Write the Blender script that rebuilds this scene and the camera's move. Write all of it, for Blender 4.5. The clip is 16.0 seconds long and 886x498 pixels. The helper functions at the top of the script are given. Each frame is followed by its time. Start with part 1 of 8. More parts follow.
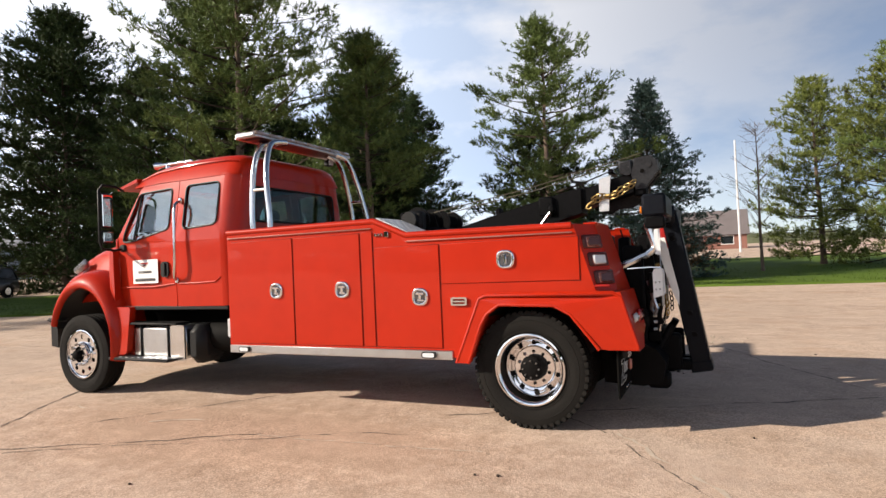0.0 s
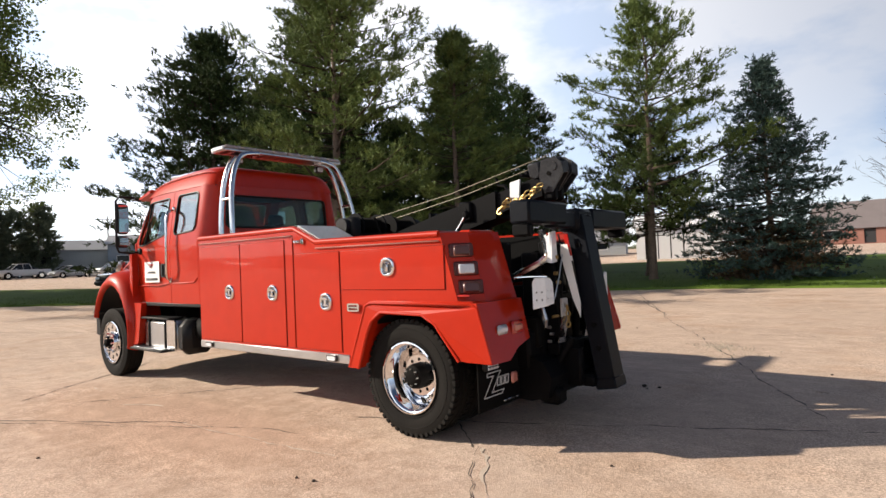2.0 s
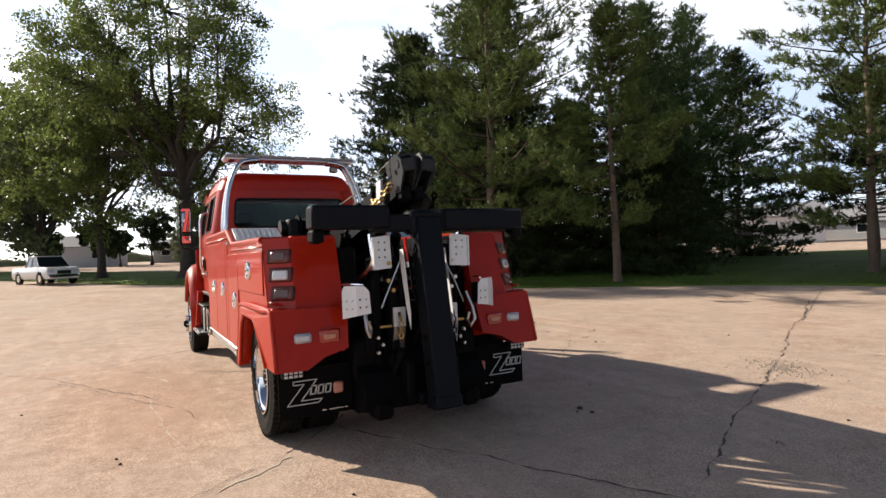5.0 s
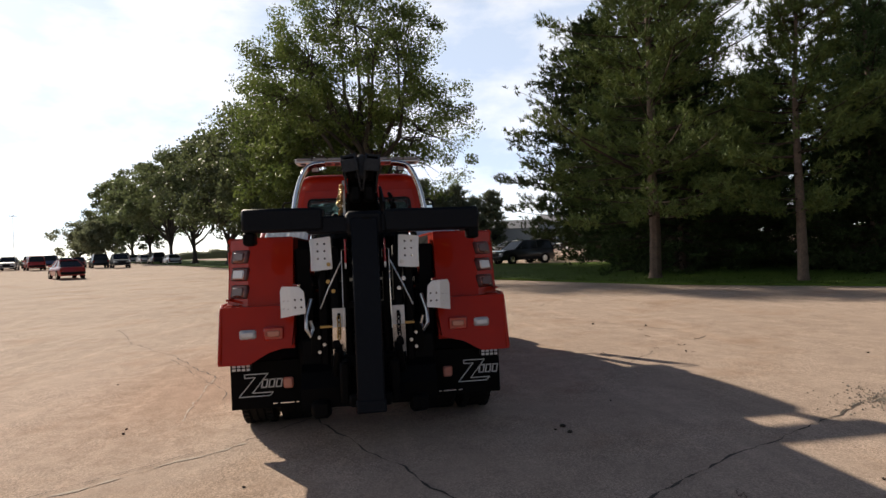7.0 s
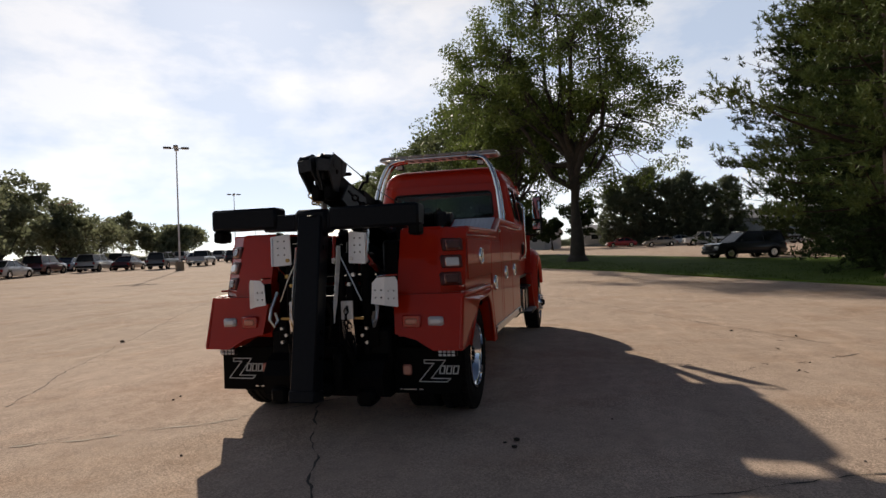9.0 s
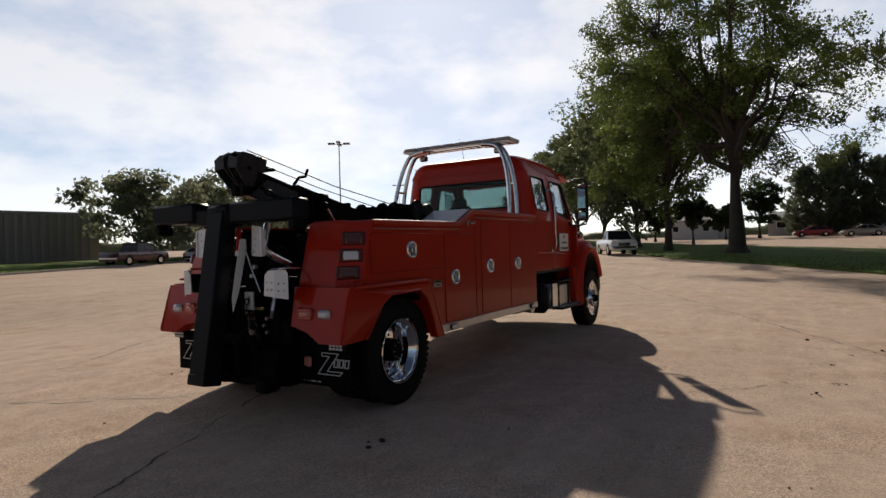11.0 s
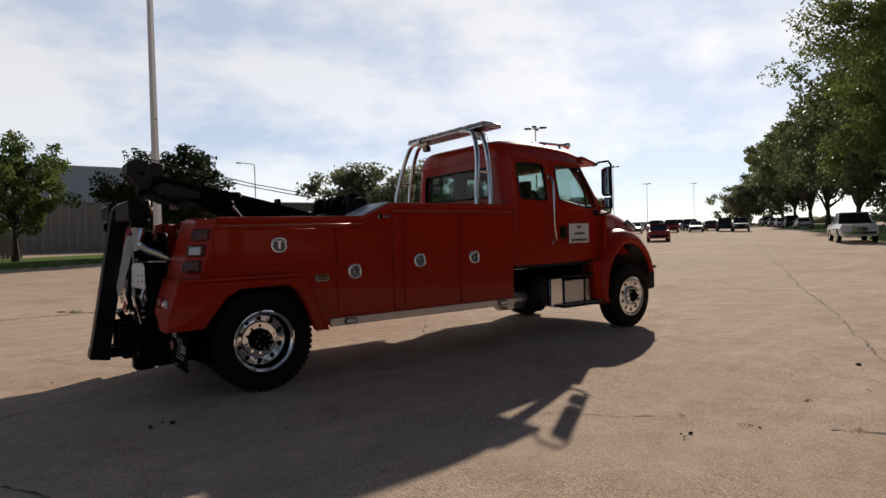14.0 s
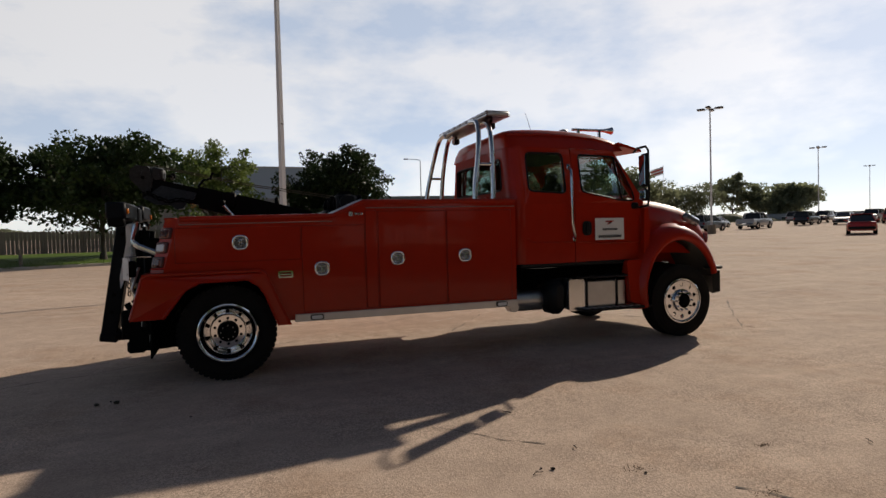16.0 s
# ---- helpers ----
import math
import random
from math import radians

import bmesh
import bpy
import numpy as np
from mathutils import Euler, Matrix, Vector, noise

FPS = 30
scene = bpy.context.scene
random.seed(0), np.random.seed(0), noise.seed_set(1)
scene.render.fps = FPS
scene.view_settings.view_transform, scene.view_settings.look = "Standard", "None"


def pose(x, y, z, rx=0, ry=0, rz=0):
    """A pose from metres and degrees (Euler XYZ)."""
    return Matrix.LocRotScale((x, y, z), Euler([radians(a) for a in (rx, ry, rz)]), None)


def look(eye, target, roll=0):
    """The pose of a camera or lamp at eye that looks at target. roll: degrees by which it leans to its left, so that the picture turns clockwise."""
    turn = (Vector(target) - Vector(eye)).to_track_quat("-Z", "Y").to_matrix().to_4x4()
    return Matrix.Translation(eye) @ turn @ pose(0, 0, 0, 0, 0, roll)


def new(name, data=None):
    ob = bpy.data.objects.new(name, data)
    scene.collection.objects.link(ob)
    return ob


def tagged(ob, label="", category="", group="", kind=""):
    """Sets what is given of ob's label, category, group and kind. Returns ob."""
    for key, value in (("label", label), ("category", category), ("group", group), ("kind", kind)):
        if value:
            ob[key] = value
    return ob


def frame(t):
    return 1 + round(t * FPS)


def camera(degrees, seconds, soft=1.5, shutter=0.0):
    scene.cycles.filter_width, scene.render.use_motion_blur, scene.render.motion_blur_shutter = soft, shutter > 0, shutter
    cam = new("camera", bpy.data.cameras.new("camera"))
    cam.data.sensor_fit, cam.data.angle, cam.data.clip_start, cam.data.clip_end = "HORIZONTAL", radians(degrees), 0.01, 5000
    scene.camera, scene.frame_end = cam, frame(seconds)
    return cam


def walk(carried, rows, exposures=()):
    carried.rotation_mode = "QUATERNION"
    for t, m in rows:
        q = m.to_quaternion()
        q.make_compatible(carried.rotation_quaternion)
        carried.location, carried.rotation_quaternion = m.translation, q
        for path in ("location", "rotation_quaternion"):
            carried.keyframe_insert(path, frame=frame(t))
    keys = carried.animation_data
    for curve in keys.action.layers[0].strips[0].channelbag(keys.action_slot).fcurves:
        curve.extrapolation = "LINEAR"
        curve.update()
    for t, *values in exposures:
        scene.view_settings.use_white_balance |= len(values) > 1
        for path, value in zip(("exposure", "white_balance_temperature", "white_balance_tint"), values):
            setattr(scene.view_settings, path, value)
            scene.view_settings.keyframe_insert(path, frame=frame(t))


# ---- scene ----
from mathutils import geometry

cam = camera(74.3, 16.0)
PATH = [
    (0, (-1.56, 6.025, 1.481), (-0.696, 4.222, 1.523), -2.6),
    (0.5, (-2.038, 5.723, 1.494), (-1.097, 3.959, 1.534), -2.6),
    (1, (-2.543, 5.486, 1.501), (-1.497, 3.782, 1.541), -2.5),
    (1.5, (-2.979, 5.167, 1.513), (-1.831, 3.529, 1.551), -2.5),
    (2, (-3.483, 4.852, 1.513), (-2.214, 3.307, 1.552), -2.4),
    (2.5, (-3.852, 4.462, 1.517), (-2.466, 3.021, 1.554), -2.3),
    (3, (-4.275, 4.09, 1.514), (-2.8, 2.74, 1.548), -2.2),
    (3.2, (-4.434, 3.923, 1.52), (-2.932, 2.603, 1.548), -2.2),
    (5.3, (-5.499, 1.818, 1.563), (-3.692, 0.961, 1.573), -2.3),
    (5.5, (-5.55, 1.609, 1.555), (-3.717, 0.808, 1.561), -2.3),
    (6, (-5.694, 1.092, 1.549), (-3.807, 0.43, 1.561), -2.3),
    (6.5, (-5.858, 0.592, 1.556), (-3.919, 0.103, 1.568), -2.3),
    (7, (-5.898, 0.06, 1.558), (-3.918, -0.229, 1.571), -2.3),
    (7.5, (-5.954, -0.521, 1.548), (-3.955, -0.588, 1.565), -2.3),
    (8, (-5.864, -1.11, 1.531), (-3.871, -0.948, 1.548), -2.2),
    (8.5, (-5.838, -1.73, 1.514), (-3.869, -1.384, 1.534), -2.1),
    (9, (-5.643, -2.275, 1.508), (-3.704, -1.785, 1.525), -2.1),
    (9.5, (-5.481, -2.841, 1.496), (-3.591, -2.188, 1.513), -2.1),
    (10, (-5.193, -3.35, 1.491), (-3.368, -2.531, 1.506), -2.0),
    (10.2, (-5.079, -3.569, 1.484), (-3.276, -2.705, 1.495), -1.9),
    (12.3, (-3.715, -5.631, 1.516), (-2.16, -4.373, 1.491), -1.4),
    (12.5, (-3.556, -5.816, 1.52), (-2.03, -4.522, 1.493), -1.4),
    (13, (-3.068, -6.195, 1.51), (-1.638, -4.797, 1.478), -1.4),
    (13.5, (-2.574, -6.612, 1.494), (-1.261, -5.104, 1.461), -1.5),
    (14, (-2.07, -6.946, 1.506), (-0.871, -5.345, 1.467), -1.5),
    (14.5, (-1.541, -7.286, 1.494), (-0.443, -5.615, 1.451), -1.4),
    (15, (-0.981, -7.516, 1.496), (0.022, -5.787, 1.446), -1.4),
    (15.5, (-0.417, -7.681, 1.494), (0.418, -5.865, 1.443), -1.5),
    (16, (0.129, -7.809, 1.511), (0.791, -5.922, 1.459), -1.5),
]
walk(cam, [(t, look(eye, target, roll)) for t, eye, target, roll in PATH],
     [(0, 0.64, 6650, 10), (3.0, 0.72, 6650, 10), (5.5, 0.6, 6650, 10), (6.5, 0.3, 6720, 10), (7.3, 0.04, 6750, 10), (8, -0.14, 6750, 10), (9, -0.22, 6800, 10), (10, -0.27, 6850, 10), (12.5, -0.27, 6720, 10), (16, -0.34, 6800, 10)])


# ---- light ----
SUN_AZ, SUN_EL = radians(33.0), radians(27.0)
sun = new("sun", bpy.data.lights.new("sun", "SUN"))
sun.data.energy, sun.data.angle, sun.data.color = 5.0, radians(0.7), (1.0, 0.90, 0.77)
sun.matrix_world = look((60 * math.cos(SUN_AZ), 60 * math.sin(SUN_AZ), 60 * math.tan(SUN_EL)), (0, 0, 0))

world = bpy.data.worlds.new("world")
scene.world = world
world.use_nodes = True
wt = world.node_tree
wt.nodes.clear()


def wn(kind):
    return wt.nodes.new(kind)


sky = wn("ShaderNodeTexSky")
sky.sky_type, sky.sun_disc, sky.sun_elevation, sky.sun_rotation = "NISHITA", False, SUN_EL, radians(90) - SUN_AZ
sky.air_density, sky.dust_density, sky.ozone_density = 0.6, 0.25, 1.5
coord = wn("ShaderNodeTexCoord")
stretch = wn("ShaderNodeMapping")
stretch.inputs["Scale"].default_value = (1.0, 1.0, 2.3)
cloud = wn("ShaderNodeTexNoise")
cloud.inputs["Scale"].default_value, cloud.inputs["Detail"].default_value, cloud.inputs["Roughness"].default_value = 3.4, 8.0, 0.56
ramp = wn("ShaderNodeValToRGB")
ramp.color_ramp.elements[0].position, ramp.color_ramp.elements[1].position = 0.41, 0.58
ramp.color_ramp.elements[0].color = (0.08, 0.08, 0.08, 1)
mixer = wn("ShaderNodeMix")
mixer.data_type = "RGBA"
veil = wn("ShaderNodeMix")
veil.data_type, veil.blend_type = "RGBA", "ADD"
up = wn("ShaderNodeSeparateXYZ")
haze = wn("ShaderNodeMapRange")
haze.inputs["From Min"].default_value, haze.inputs["From Max"].default_value = 0.38, 0.62
haze.inputs["To Min"].default_value, haze.inputs["To Max"].default_value = 1.0, 0.02
toward = wn("ShaderNodeVectorMath")
toward.operation = "DOT_PRODUCT"
toward.inputs[1].default_value = (math.cos(SUN_AZ), math.sin(SUN_AZ), 0.0)
side_ = wn("ShaderNodeMapRange")
side_.interpolation_type = "SMOOTHSTEP"
side_.inputs["From Min"].default_value, side_.inputs["From Max"].default_value = -1.0, 0.45
side_.inputs["To Min"].default_value, side_.inputs["To Max"].default_value = 0.10, 1.0
both = wn("ShaderNodeMath")
both.operation = "MULTIPLY"
veil.inputs[7].default_value = (17.2, 16.9, 16.6, 1)
thin = wn("ShaderNodeMix")
thin.data_type, thin.blend_type = "RGBA", "ADD"
thin.inputs[7].default_value = (9.6, 11.2, 13.8, 1)
back = wn("ShaderNodeBackground")
back.inputs["Strength"].default_value = 0.05
wout = wn("ShaderNodeOutputWorld")
for a, b in ((coord.outputs["Generated"], stretch.inputs["Vector"]), (stretch.outputs[0], cloud.inputs["Vector"]), (cloud.outputs["Fac"], ramp.inputs[0]), (coord.outputs["Generated"], up.inputs[0]), (up.outputs[2], haze.inputs["Value"]), (haze.outputs[0], both.inputs[0]), (coord.outputs["Generated"], toward.inputs[0]), (toward.outputs["Value"], side_.inputs["Value"]), (side_.outputs[0], both.inputs[1]), (both.outputs[0], veil.inputs[0]),
             (ramp.outputs[0], mixer.inputs[0]), (both.outputs[0], thin.inputs[0]), (sky.outputs[0], thin.inputs[6]), (thin.outputs[2], mixer.inputs[6]), (sky.outputs[0], veil.inputs[6]), (veil.outputs[2], mixer.inputs[7]), (mixer.outputs[2], back.inputs[0]), (back.outputs[0], wout.inputs[0])):
    wt.links.new(a, b)


# ---- materials ----
def material(name, color, rough=0.5, metal=0.0, second=None, scale=3.0, fine=40.0, amount=0.5, bump=0.0, coat=0.0, spread=0.0, through_light=0.0, emit=None, spec=0.5):
    """Principled material with broad and fine variation between two colours, relief and a spread from object to object."""
    m = bpy.data.materials.new(name)
    m.use_nodes = True
    nt = m.node_tree
    bsdf = nt.nodes["Principled BSDF"]
    bsdf.inputs["Roughness"].default_value, bsdf.inputs["Metallic"].default_value = rough, metal
    bsdf.inputs["Coat Weight"].default_value, bsdf.inputs["Coat Roughness"].default_value = coat, 0.04
    bsdf.inputs["Specular IOR Level"].default_value = spec
    second = second or tuple(c * 0.7 for c in color)
    tc = nt.nodes.new("ShaderNodeTexCoord")
    big, small = nt.nodes.new("ShaderNodeTexNoise"), nt.nodes.new("ShaderNodeTexNoise")
    for n, s, d in ((big, scale, 4), (small, fine, 3)):
        n.inputs["Scale"].default_value, n.inputs["Detail"].default_value = s, d
        nt.links.new(tc.outputs["Object"], n.inputs["Vector"])
    mean = nt.nodes.new("ShaderNodeMath")
    mean.operation = "MULTIPLY_ADD"
    mean.inputs[1].default_value = 0.5
    half = nt.nodes.new("ShaderNodeMath")
    half.operation = "MULTIPLY"
    half.inputs[1].default_value = 0.5
    nt.links.new(small.outputs["Fac"], half.inputs[0])
    nt.links.new(big.outputs["Fac"], mean.inputs[0])
    nt.links.new(half.outputs[0], mean.inputs[2])
    cr = nt.nodes.new("ShaderNodeValToRGB")
    cr.color_ramp.elements[0].position, cr.color_ramp.elements[1].position = 0.5 - 0.25 / max(amount, 0.05) * 0.5, 0.5 + 0.25 / max(amount, 0.05) * 0.5
    cr.color_ramp.elements[0].color, cr.color_ramp.elements[1].color = (*second, 1), (*color, 1)
    nt.links.new(mean.outputs[0], cr.inputs[0])
    out = cr.outputs[0]
    if spread:
        info = nt.nodes.new("ShaderNodeObjectInfo")
        geo = nt.nodes.new("ShaderNodeNewGeometry")
        add = nt.nodes.new("ShaderNodeMath")
        add.operation = "ADD"
        nt.links.new(info.outputs["Random"], add.inputs[0])
        nt.links.new(geo.outputs["Random Per Island"], add.inputs[1])
        rng_ = nt.nodes.new("ShaderNodeMapRange")
        rng_.inputs["From Max"].default_value = 2.0
        rng_.inputs["To Min"].default_value, rng_.inputs["To Max"].default_value = 1 - spread, 1 + spread
        nt.links.new(add.outputs[0], rng_.inputs["Value"])
        hsv = nt.nodes.new("ShaderNodeHueSaturation")
        nt.links.new(out, hsv.inputs["Color"])
        nt.links.new(rng_.outputs[0], hsv.inputs["Value"])
        out = hsv.outputs[0]
    nt.links.new(out, bsdf.inputs["Base Color"])
    if bump:
        bp = nt.nodes.new("ShaderNodeBump")
        bp.inputs["Strength"].default_value, bp.inputs["Distance"].default_value = bump, 0.01
        nt.links.new(small.outputs["Fac"], bp.inputs["Height"])
        nt.links.new(bp.outputs[0], bsdf.inputs["Normal"])
    if through_light:
        tr = nt.nodes.new("ShaderNodeBsdfTranslucent")
        nt.links.new(out, tr.inputs[0])
        ms = nt.nodes.new("ShaderNodeMixShader")
        ms.inputs[0].default_value = through_light
        nt.links.new(bsdf.outputs[0], ms.inputs[1])
        nt.links.new(tr.outputs[0], ms.inputs[2])
        nt.links.new(ms.outputs[0], nt.nodes["Material Output"].inputs[0])
    if emit:
        bsdf.inputs["Emission Color"].default_value, bsdf.inputs["Emission Strength"].default_value = (*emit[0], 1), emit[1]
    return m


def glass(name, tint, rough=0.0, see=0.2):
    """Thin window glass: glossy over a tinted transparent layer."""
    m = bpy.data.materials.new(name)
    m.use_nodes = True
    nt = m.node_tree
    nt.nodes.remove(nt.nodes["Principled BSDF"])
    gl, tr, mx, fr = (nt.nodes.new("ShaderNodeBsdf" + k) if k in ("Glossy", "Transparent") else nt.nodes.new("ShaderNode" + k) for k in ("Glossy", "Transparent", "MixShader", "LayerWeight"))
    gl.inputs["Roughness"].default_value = rough
    tr.inputs[0].default_value = (*tint, 1)
    fr.inputs["Blend"].default_value = 0.5
    steep, gloss = nt.nodes.new("ShaderNodeMath"), nt.nodes.new("ShaderNodeMath")
    steep.operation, gloss.operation = "POWER", "MULTIPLY_ADD"
    steep.inputs[1].default_value = 4.0
    gloss.inputs[1].default_value, gloss.inputs[2].default_value = 0.85, see
    nt.links.new(fr.outputs["Facing"], steep.inputs[0])
    nt.links.new(steep.outputs[0], gloss.inputs[0])
    nt.links.new(gloss.outputs[0], mx.inputs[0])
    nt.links.new(tr.outputs[0], mx.inputs[1])
    nt.links.new(gl.outputs[0], mx.inputs[2])
    nt.links.new(mx.outputs[0], nt.nodes["Material Output"].inputs[0])
    return m


RED = material("red_paint", (0.42, 0.019, 0.004), 0.42, second=(0.35, 0.015, 0.003), scale=0.8, fine=6, amount=0.6, coat=0.36, spec=0.1)
BLACK = material("black_paint", (0.0035, 0.0035, 0.004), 0.5, second=(0.006, 0.006, 0.0065), scale=4, fine=30, spec=0.05)
BLUEBLACK = material("blue_black_steel", (0.005, 0.006, 0.009), 0.4, second=(0.008, 0.0095, 0.013), scale=3, fine=25, spec=0.09, bump=0.05)
FRAME = material("dusty_black_frame", (0.004, 0.004, 0.004), 0.7, second=(0.008, 0.007, 0.0065), scale=5, fine=40, bump=0.1, spec=0.05)
PLASTIC = material("black_plastic", (0.007, 0.007, 0.008), 0.5, second=(0.012, 0.012, 0.012), fine=90, bump=0.1, spec=0.2)
CHROME = material("chrome", (0.86, 0.86, 0.87), 0.06, 1.0, second=(0.78, 0.78, 0.79), fine=60)
ALU = material("polished_aluminium", (0.80, 0.80, 0.80), 0.2, 1.0, second=(0.66, 0.66, 0.67), scale=5, fine=80)
STEEL = material("brushed_steel", (0.62, 0.63, 0.64), 0.34, 1.0, second=(0.46, 0.46, 0.47), scale=6, fine=120, bump=0.05)
GALV = material("light_grey_plate", (0.62, 0.63, 0.65), 0.38, 0.35, second=(0.48, 0.49, 0.51), scale=6, fine=60, bump=0.08)
# Plate lightened blue-white to imitate sky reflected in polished metal.
BRIGHTPLATE = material("painted_sheen_plate", (0.80, 0.82, 0.85), 0.34, 0.2, second=(0.68, 0.70, 0.73), scale=6, fine=60, bump=0.08)
BRASS = material("yellow_zinc_chain", (0.50, 0.34, 0.13), 0.4, 1.0, second=(0.26, 0.17, 0.07), fine=80)
RUBBER = material("tyre_rubber", (0.0085, 0.008, 0.0075), 0.85, second=(0.017, 0.0155, 0.014), scale=5, fine=60, bump=0.15, spec=0.1)
FLAP = material("flap_rubber", (0.004, 0.004, 0.004), 0.7, second=(0.008, 0.0075, 0.007), fine=60, spec=0.03)
WHITE = material("white_paint", (0.80, 0.80, 0.79), 0.4, second=(0.74, 0.74, 0.73), amount=0.3)
LOGO = material("pale_print", (0.62, 0.62, 0.60), 0.5, second=(0.5, 0.5, 0.49))
INK = material("dark_print", (0.03, 0.03, 0.035), 0.5)
INKRED = material("red_print", (0.55, 0.03, 0.02), 0.5)
LENSRED = material("red_lens", (0.42, 0.02, 0.015), 0.12, second=(0.30, 0.012, 0.010), fine=150, coat=0.8)
LENSDARK = material("smoked_red_lens", (0.10, 0.028, 0.02), 0.25, second=(0.06, 0.017, 0.012), fine=150, coat=0.3)
LENSAMBER = material("amber_lens", (0.75, 0.22, 0.02), 0.15, second=(0.6, 0.16, 0.015), fine=150, coat=0.6)
LENSCLEAR = material("clear_lens", (0.72, 0.74, 0.76), 0.1, second=(0.5, 0.52, 0.55), fine=120, coat=0.8)
# Latch steel darkened to paint the shade inside the recess.
LATCHDARK = material("shaded_recess_steel", (0.26, 0.26, 0.27), 0.24, 0.9, second=(0.13, 0.13, 0.135), fine=80)
LENSPINK = material("faded_red_lens", (0.58, 0.23, 0.17), 0.15, second=(0.46, 0.15, 0.11), fine=150, coat=0.8)
# Dark red that paints the shade in the gaps between panels.
GAPSHADE = material("door_gap_shade", (0.05, 0.006, 0.004), 0.8)
# Pale pink metal: a painted highlight on the trim, plain colour on light rims.
TRIM = material("pale_rim_and_trim_sheen", (0.62, 0.30, 0.25), 0.22, 0.6, second=(0.52, 0.22, 0.18), fine=60)
HEADLENS = material("headlight_glass", (0.30, 0.31, 0.33), 0.08, 0.4, second=(0.12, 0.12, 0.13), scale=14, fine=60, amount=0.9, coat=0.8)
BARLENS = material("smoky_bar_lens", (0.34, 0.27, 0.22), 0.16, second=(0.2, 0.16, 0.14), scale=9, fine=60, amount=0.9, coat=0.6)
# Body red darkened, painting the shade of the lamp recess.
BEZELSHADE = material("shaded_red_bezel", (0.075, 0.008, 0.005), 0.4, second=(0.05, 0.006, 0.004))
HEADGREY = material("worn_grey_black_casting", (0.016, 0.017, 0.020), 0.42, second=(0.034, 0.036, 0.040), scale=9, fine=40, amount=0.9, bump=0.1, spec=0.2)
SILLRIM = material("black_lamp_rim", (0.02, 0.02, 0.02), 0.4)
ROPE = material("steel_rope", (0.11, 0.09, 0.055), 0.55, 0.4, second=(0.06, 0.05, 0.035), fine=200)
SEAT = material("dark_seat_cloth", (0.03, 0.03, 0.034), 0.9, second=(0.02, 0.02, 0.022), fine=120, bump=0.2, spec=0.1)
LINING = material("grey_cab_lining", (0.05, 0.05, 0.052), 0.9, second=(0.038, 0.038, 0.04), fine=60, spec=0.1)
GLASS = glass("cab_glass", (0.86, 0.95, 0.93))
GLASSDARK = glass("tinted_glass", (0.50, 0.60, 0.58), see=0.02)
MIRROR = material("mirror_glass", (0.9, 0.9, 0.9), 0.02, 1.0, second=(0.88, 0.88, 0.88))
CARGLASS = material("car_window", (0.012, 0.015, 0.018), 0.12, second=(0.02, 0.024, 0.028), spec=0.3)
BARK = material("pine_bark", (0.18, 0.125, 0.09), 0.95, second=(0.085, 0.062, 0.048), scale=3, fine=18, amount=0.8, bump=0.8)
OAKBARK = material("grey_bark", (0.075, 0.062, 0.05), 0.95, second=(0.04, 0.034, 0.028), scale=3, fine=20, amount=0.8, bump=0.8)
PALEBARK = material("pale_bark", (0.22, 0.18, 0.15), 0.95, second=(0.13, 0.105, 0.09), scale=4, fine=20, bump=0.5)
TWIG = material("dark_pine_twigs", (0.075, 0.055, 0.042), 0.95, second=(0.045, 0.034, 0.027), scale=3, fine=18, bump=0.4, spec=0.1)
NEEDLE = material("pine_needles", (0.135, 0.175, 0.05), 0.6, second=(0.08, 0.115, 0.036), scale=0.6, fine=3, amount=0.9, spread=0.45, through_light=0.05, spec=0.12)
NEEDLEMID = material("green_pine_needles", (0.11, 0.165, 0.055), 0.6, second=(0.065, 0.105, 0.04), scale=0.6, fine=3, amount=0.9, spread=0.45, through_light=0.05, spec=0.12)
# Darker copy of the pine needles, painting the shade of a backlit crown.
NEEDLESHADED = material("shade_darkened_needles", (0.078, 0.11, 0.034), 0.6, second=(0.045, 0.068, 0.024), scale=0.6, fine=3, amount=0.9, spread=0.45, through_light=0.05, spec=0.08)
NEEDLEPALE = material("yellow_green_needles", (0.21, 0.235, 0.06), 0.6, second=(0.13, 0.16, 0.045), scale=0.6, fine=3, amount=0.9, spread=0.4, through_light=0.15, spec=0.12)
NEEDLEDARK = material("dark_needles", (0.052, 0.074, 0.026), 0.65, second=(0.03, 0.046, 0.018), scale=0.6, fine=3, amount=0.9, spread=0.4, through_light=0.05, spec=0.08)
NEEDLEBLUE = material("spruce_needles", (0.085, 0.13, 0.11), 0.6, second=(0.045, 0.075, 0.062), scale=0.7, fine=3, amount=0.9, spread=0.35, through_light=0.05, spec=0.15)
# Windbreak needles paled and made translucent, standing in for haze.
NEEDLEHAZED = material("hazed_far_needles", (0.16, 0.18, 0.115), 0.7, second=(0.11, 0.13, 0.08), scale=0.4, fine=2, amount=0.9, spread=0.3, through_light=0.4, spec=0.2)
NEEDLEDRY = material("dry_needles", (0.13, 0.075, 0.035), 0.7, second=(0.08, 0.05, 0.025), scale=0.7, fine=3, spread=0.3, through_light=0.15)
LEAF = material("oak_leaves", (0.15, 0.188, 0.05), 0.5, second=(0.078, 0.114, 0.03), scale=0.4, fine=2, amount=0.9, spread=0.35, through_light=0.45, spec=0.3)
# Row leaves lightened and greyed to imitate haze before them.
LEAFROWHAZED = material("hazed_row_leaves", (0.14, 0.165, 0.075), 0.5, second=(0.09, 0.115, 0.05), scale=0.4, fine=2, amount=0.9, spread=0.35, through_light=0.5)
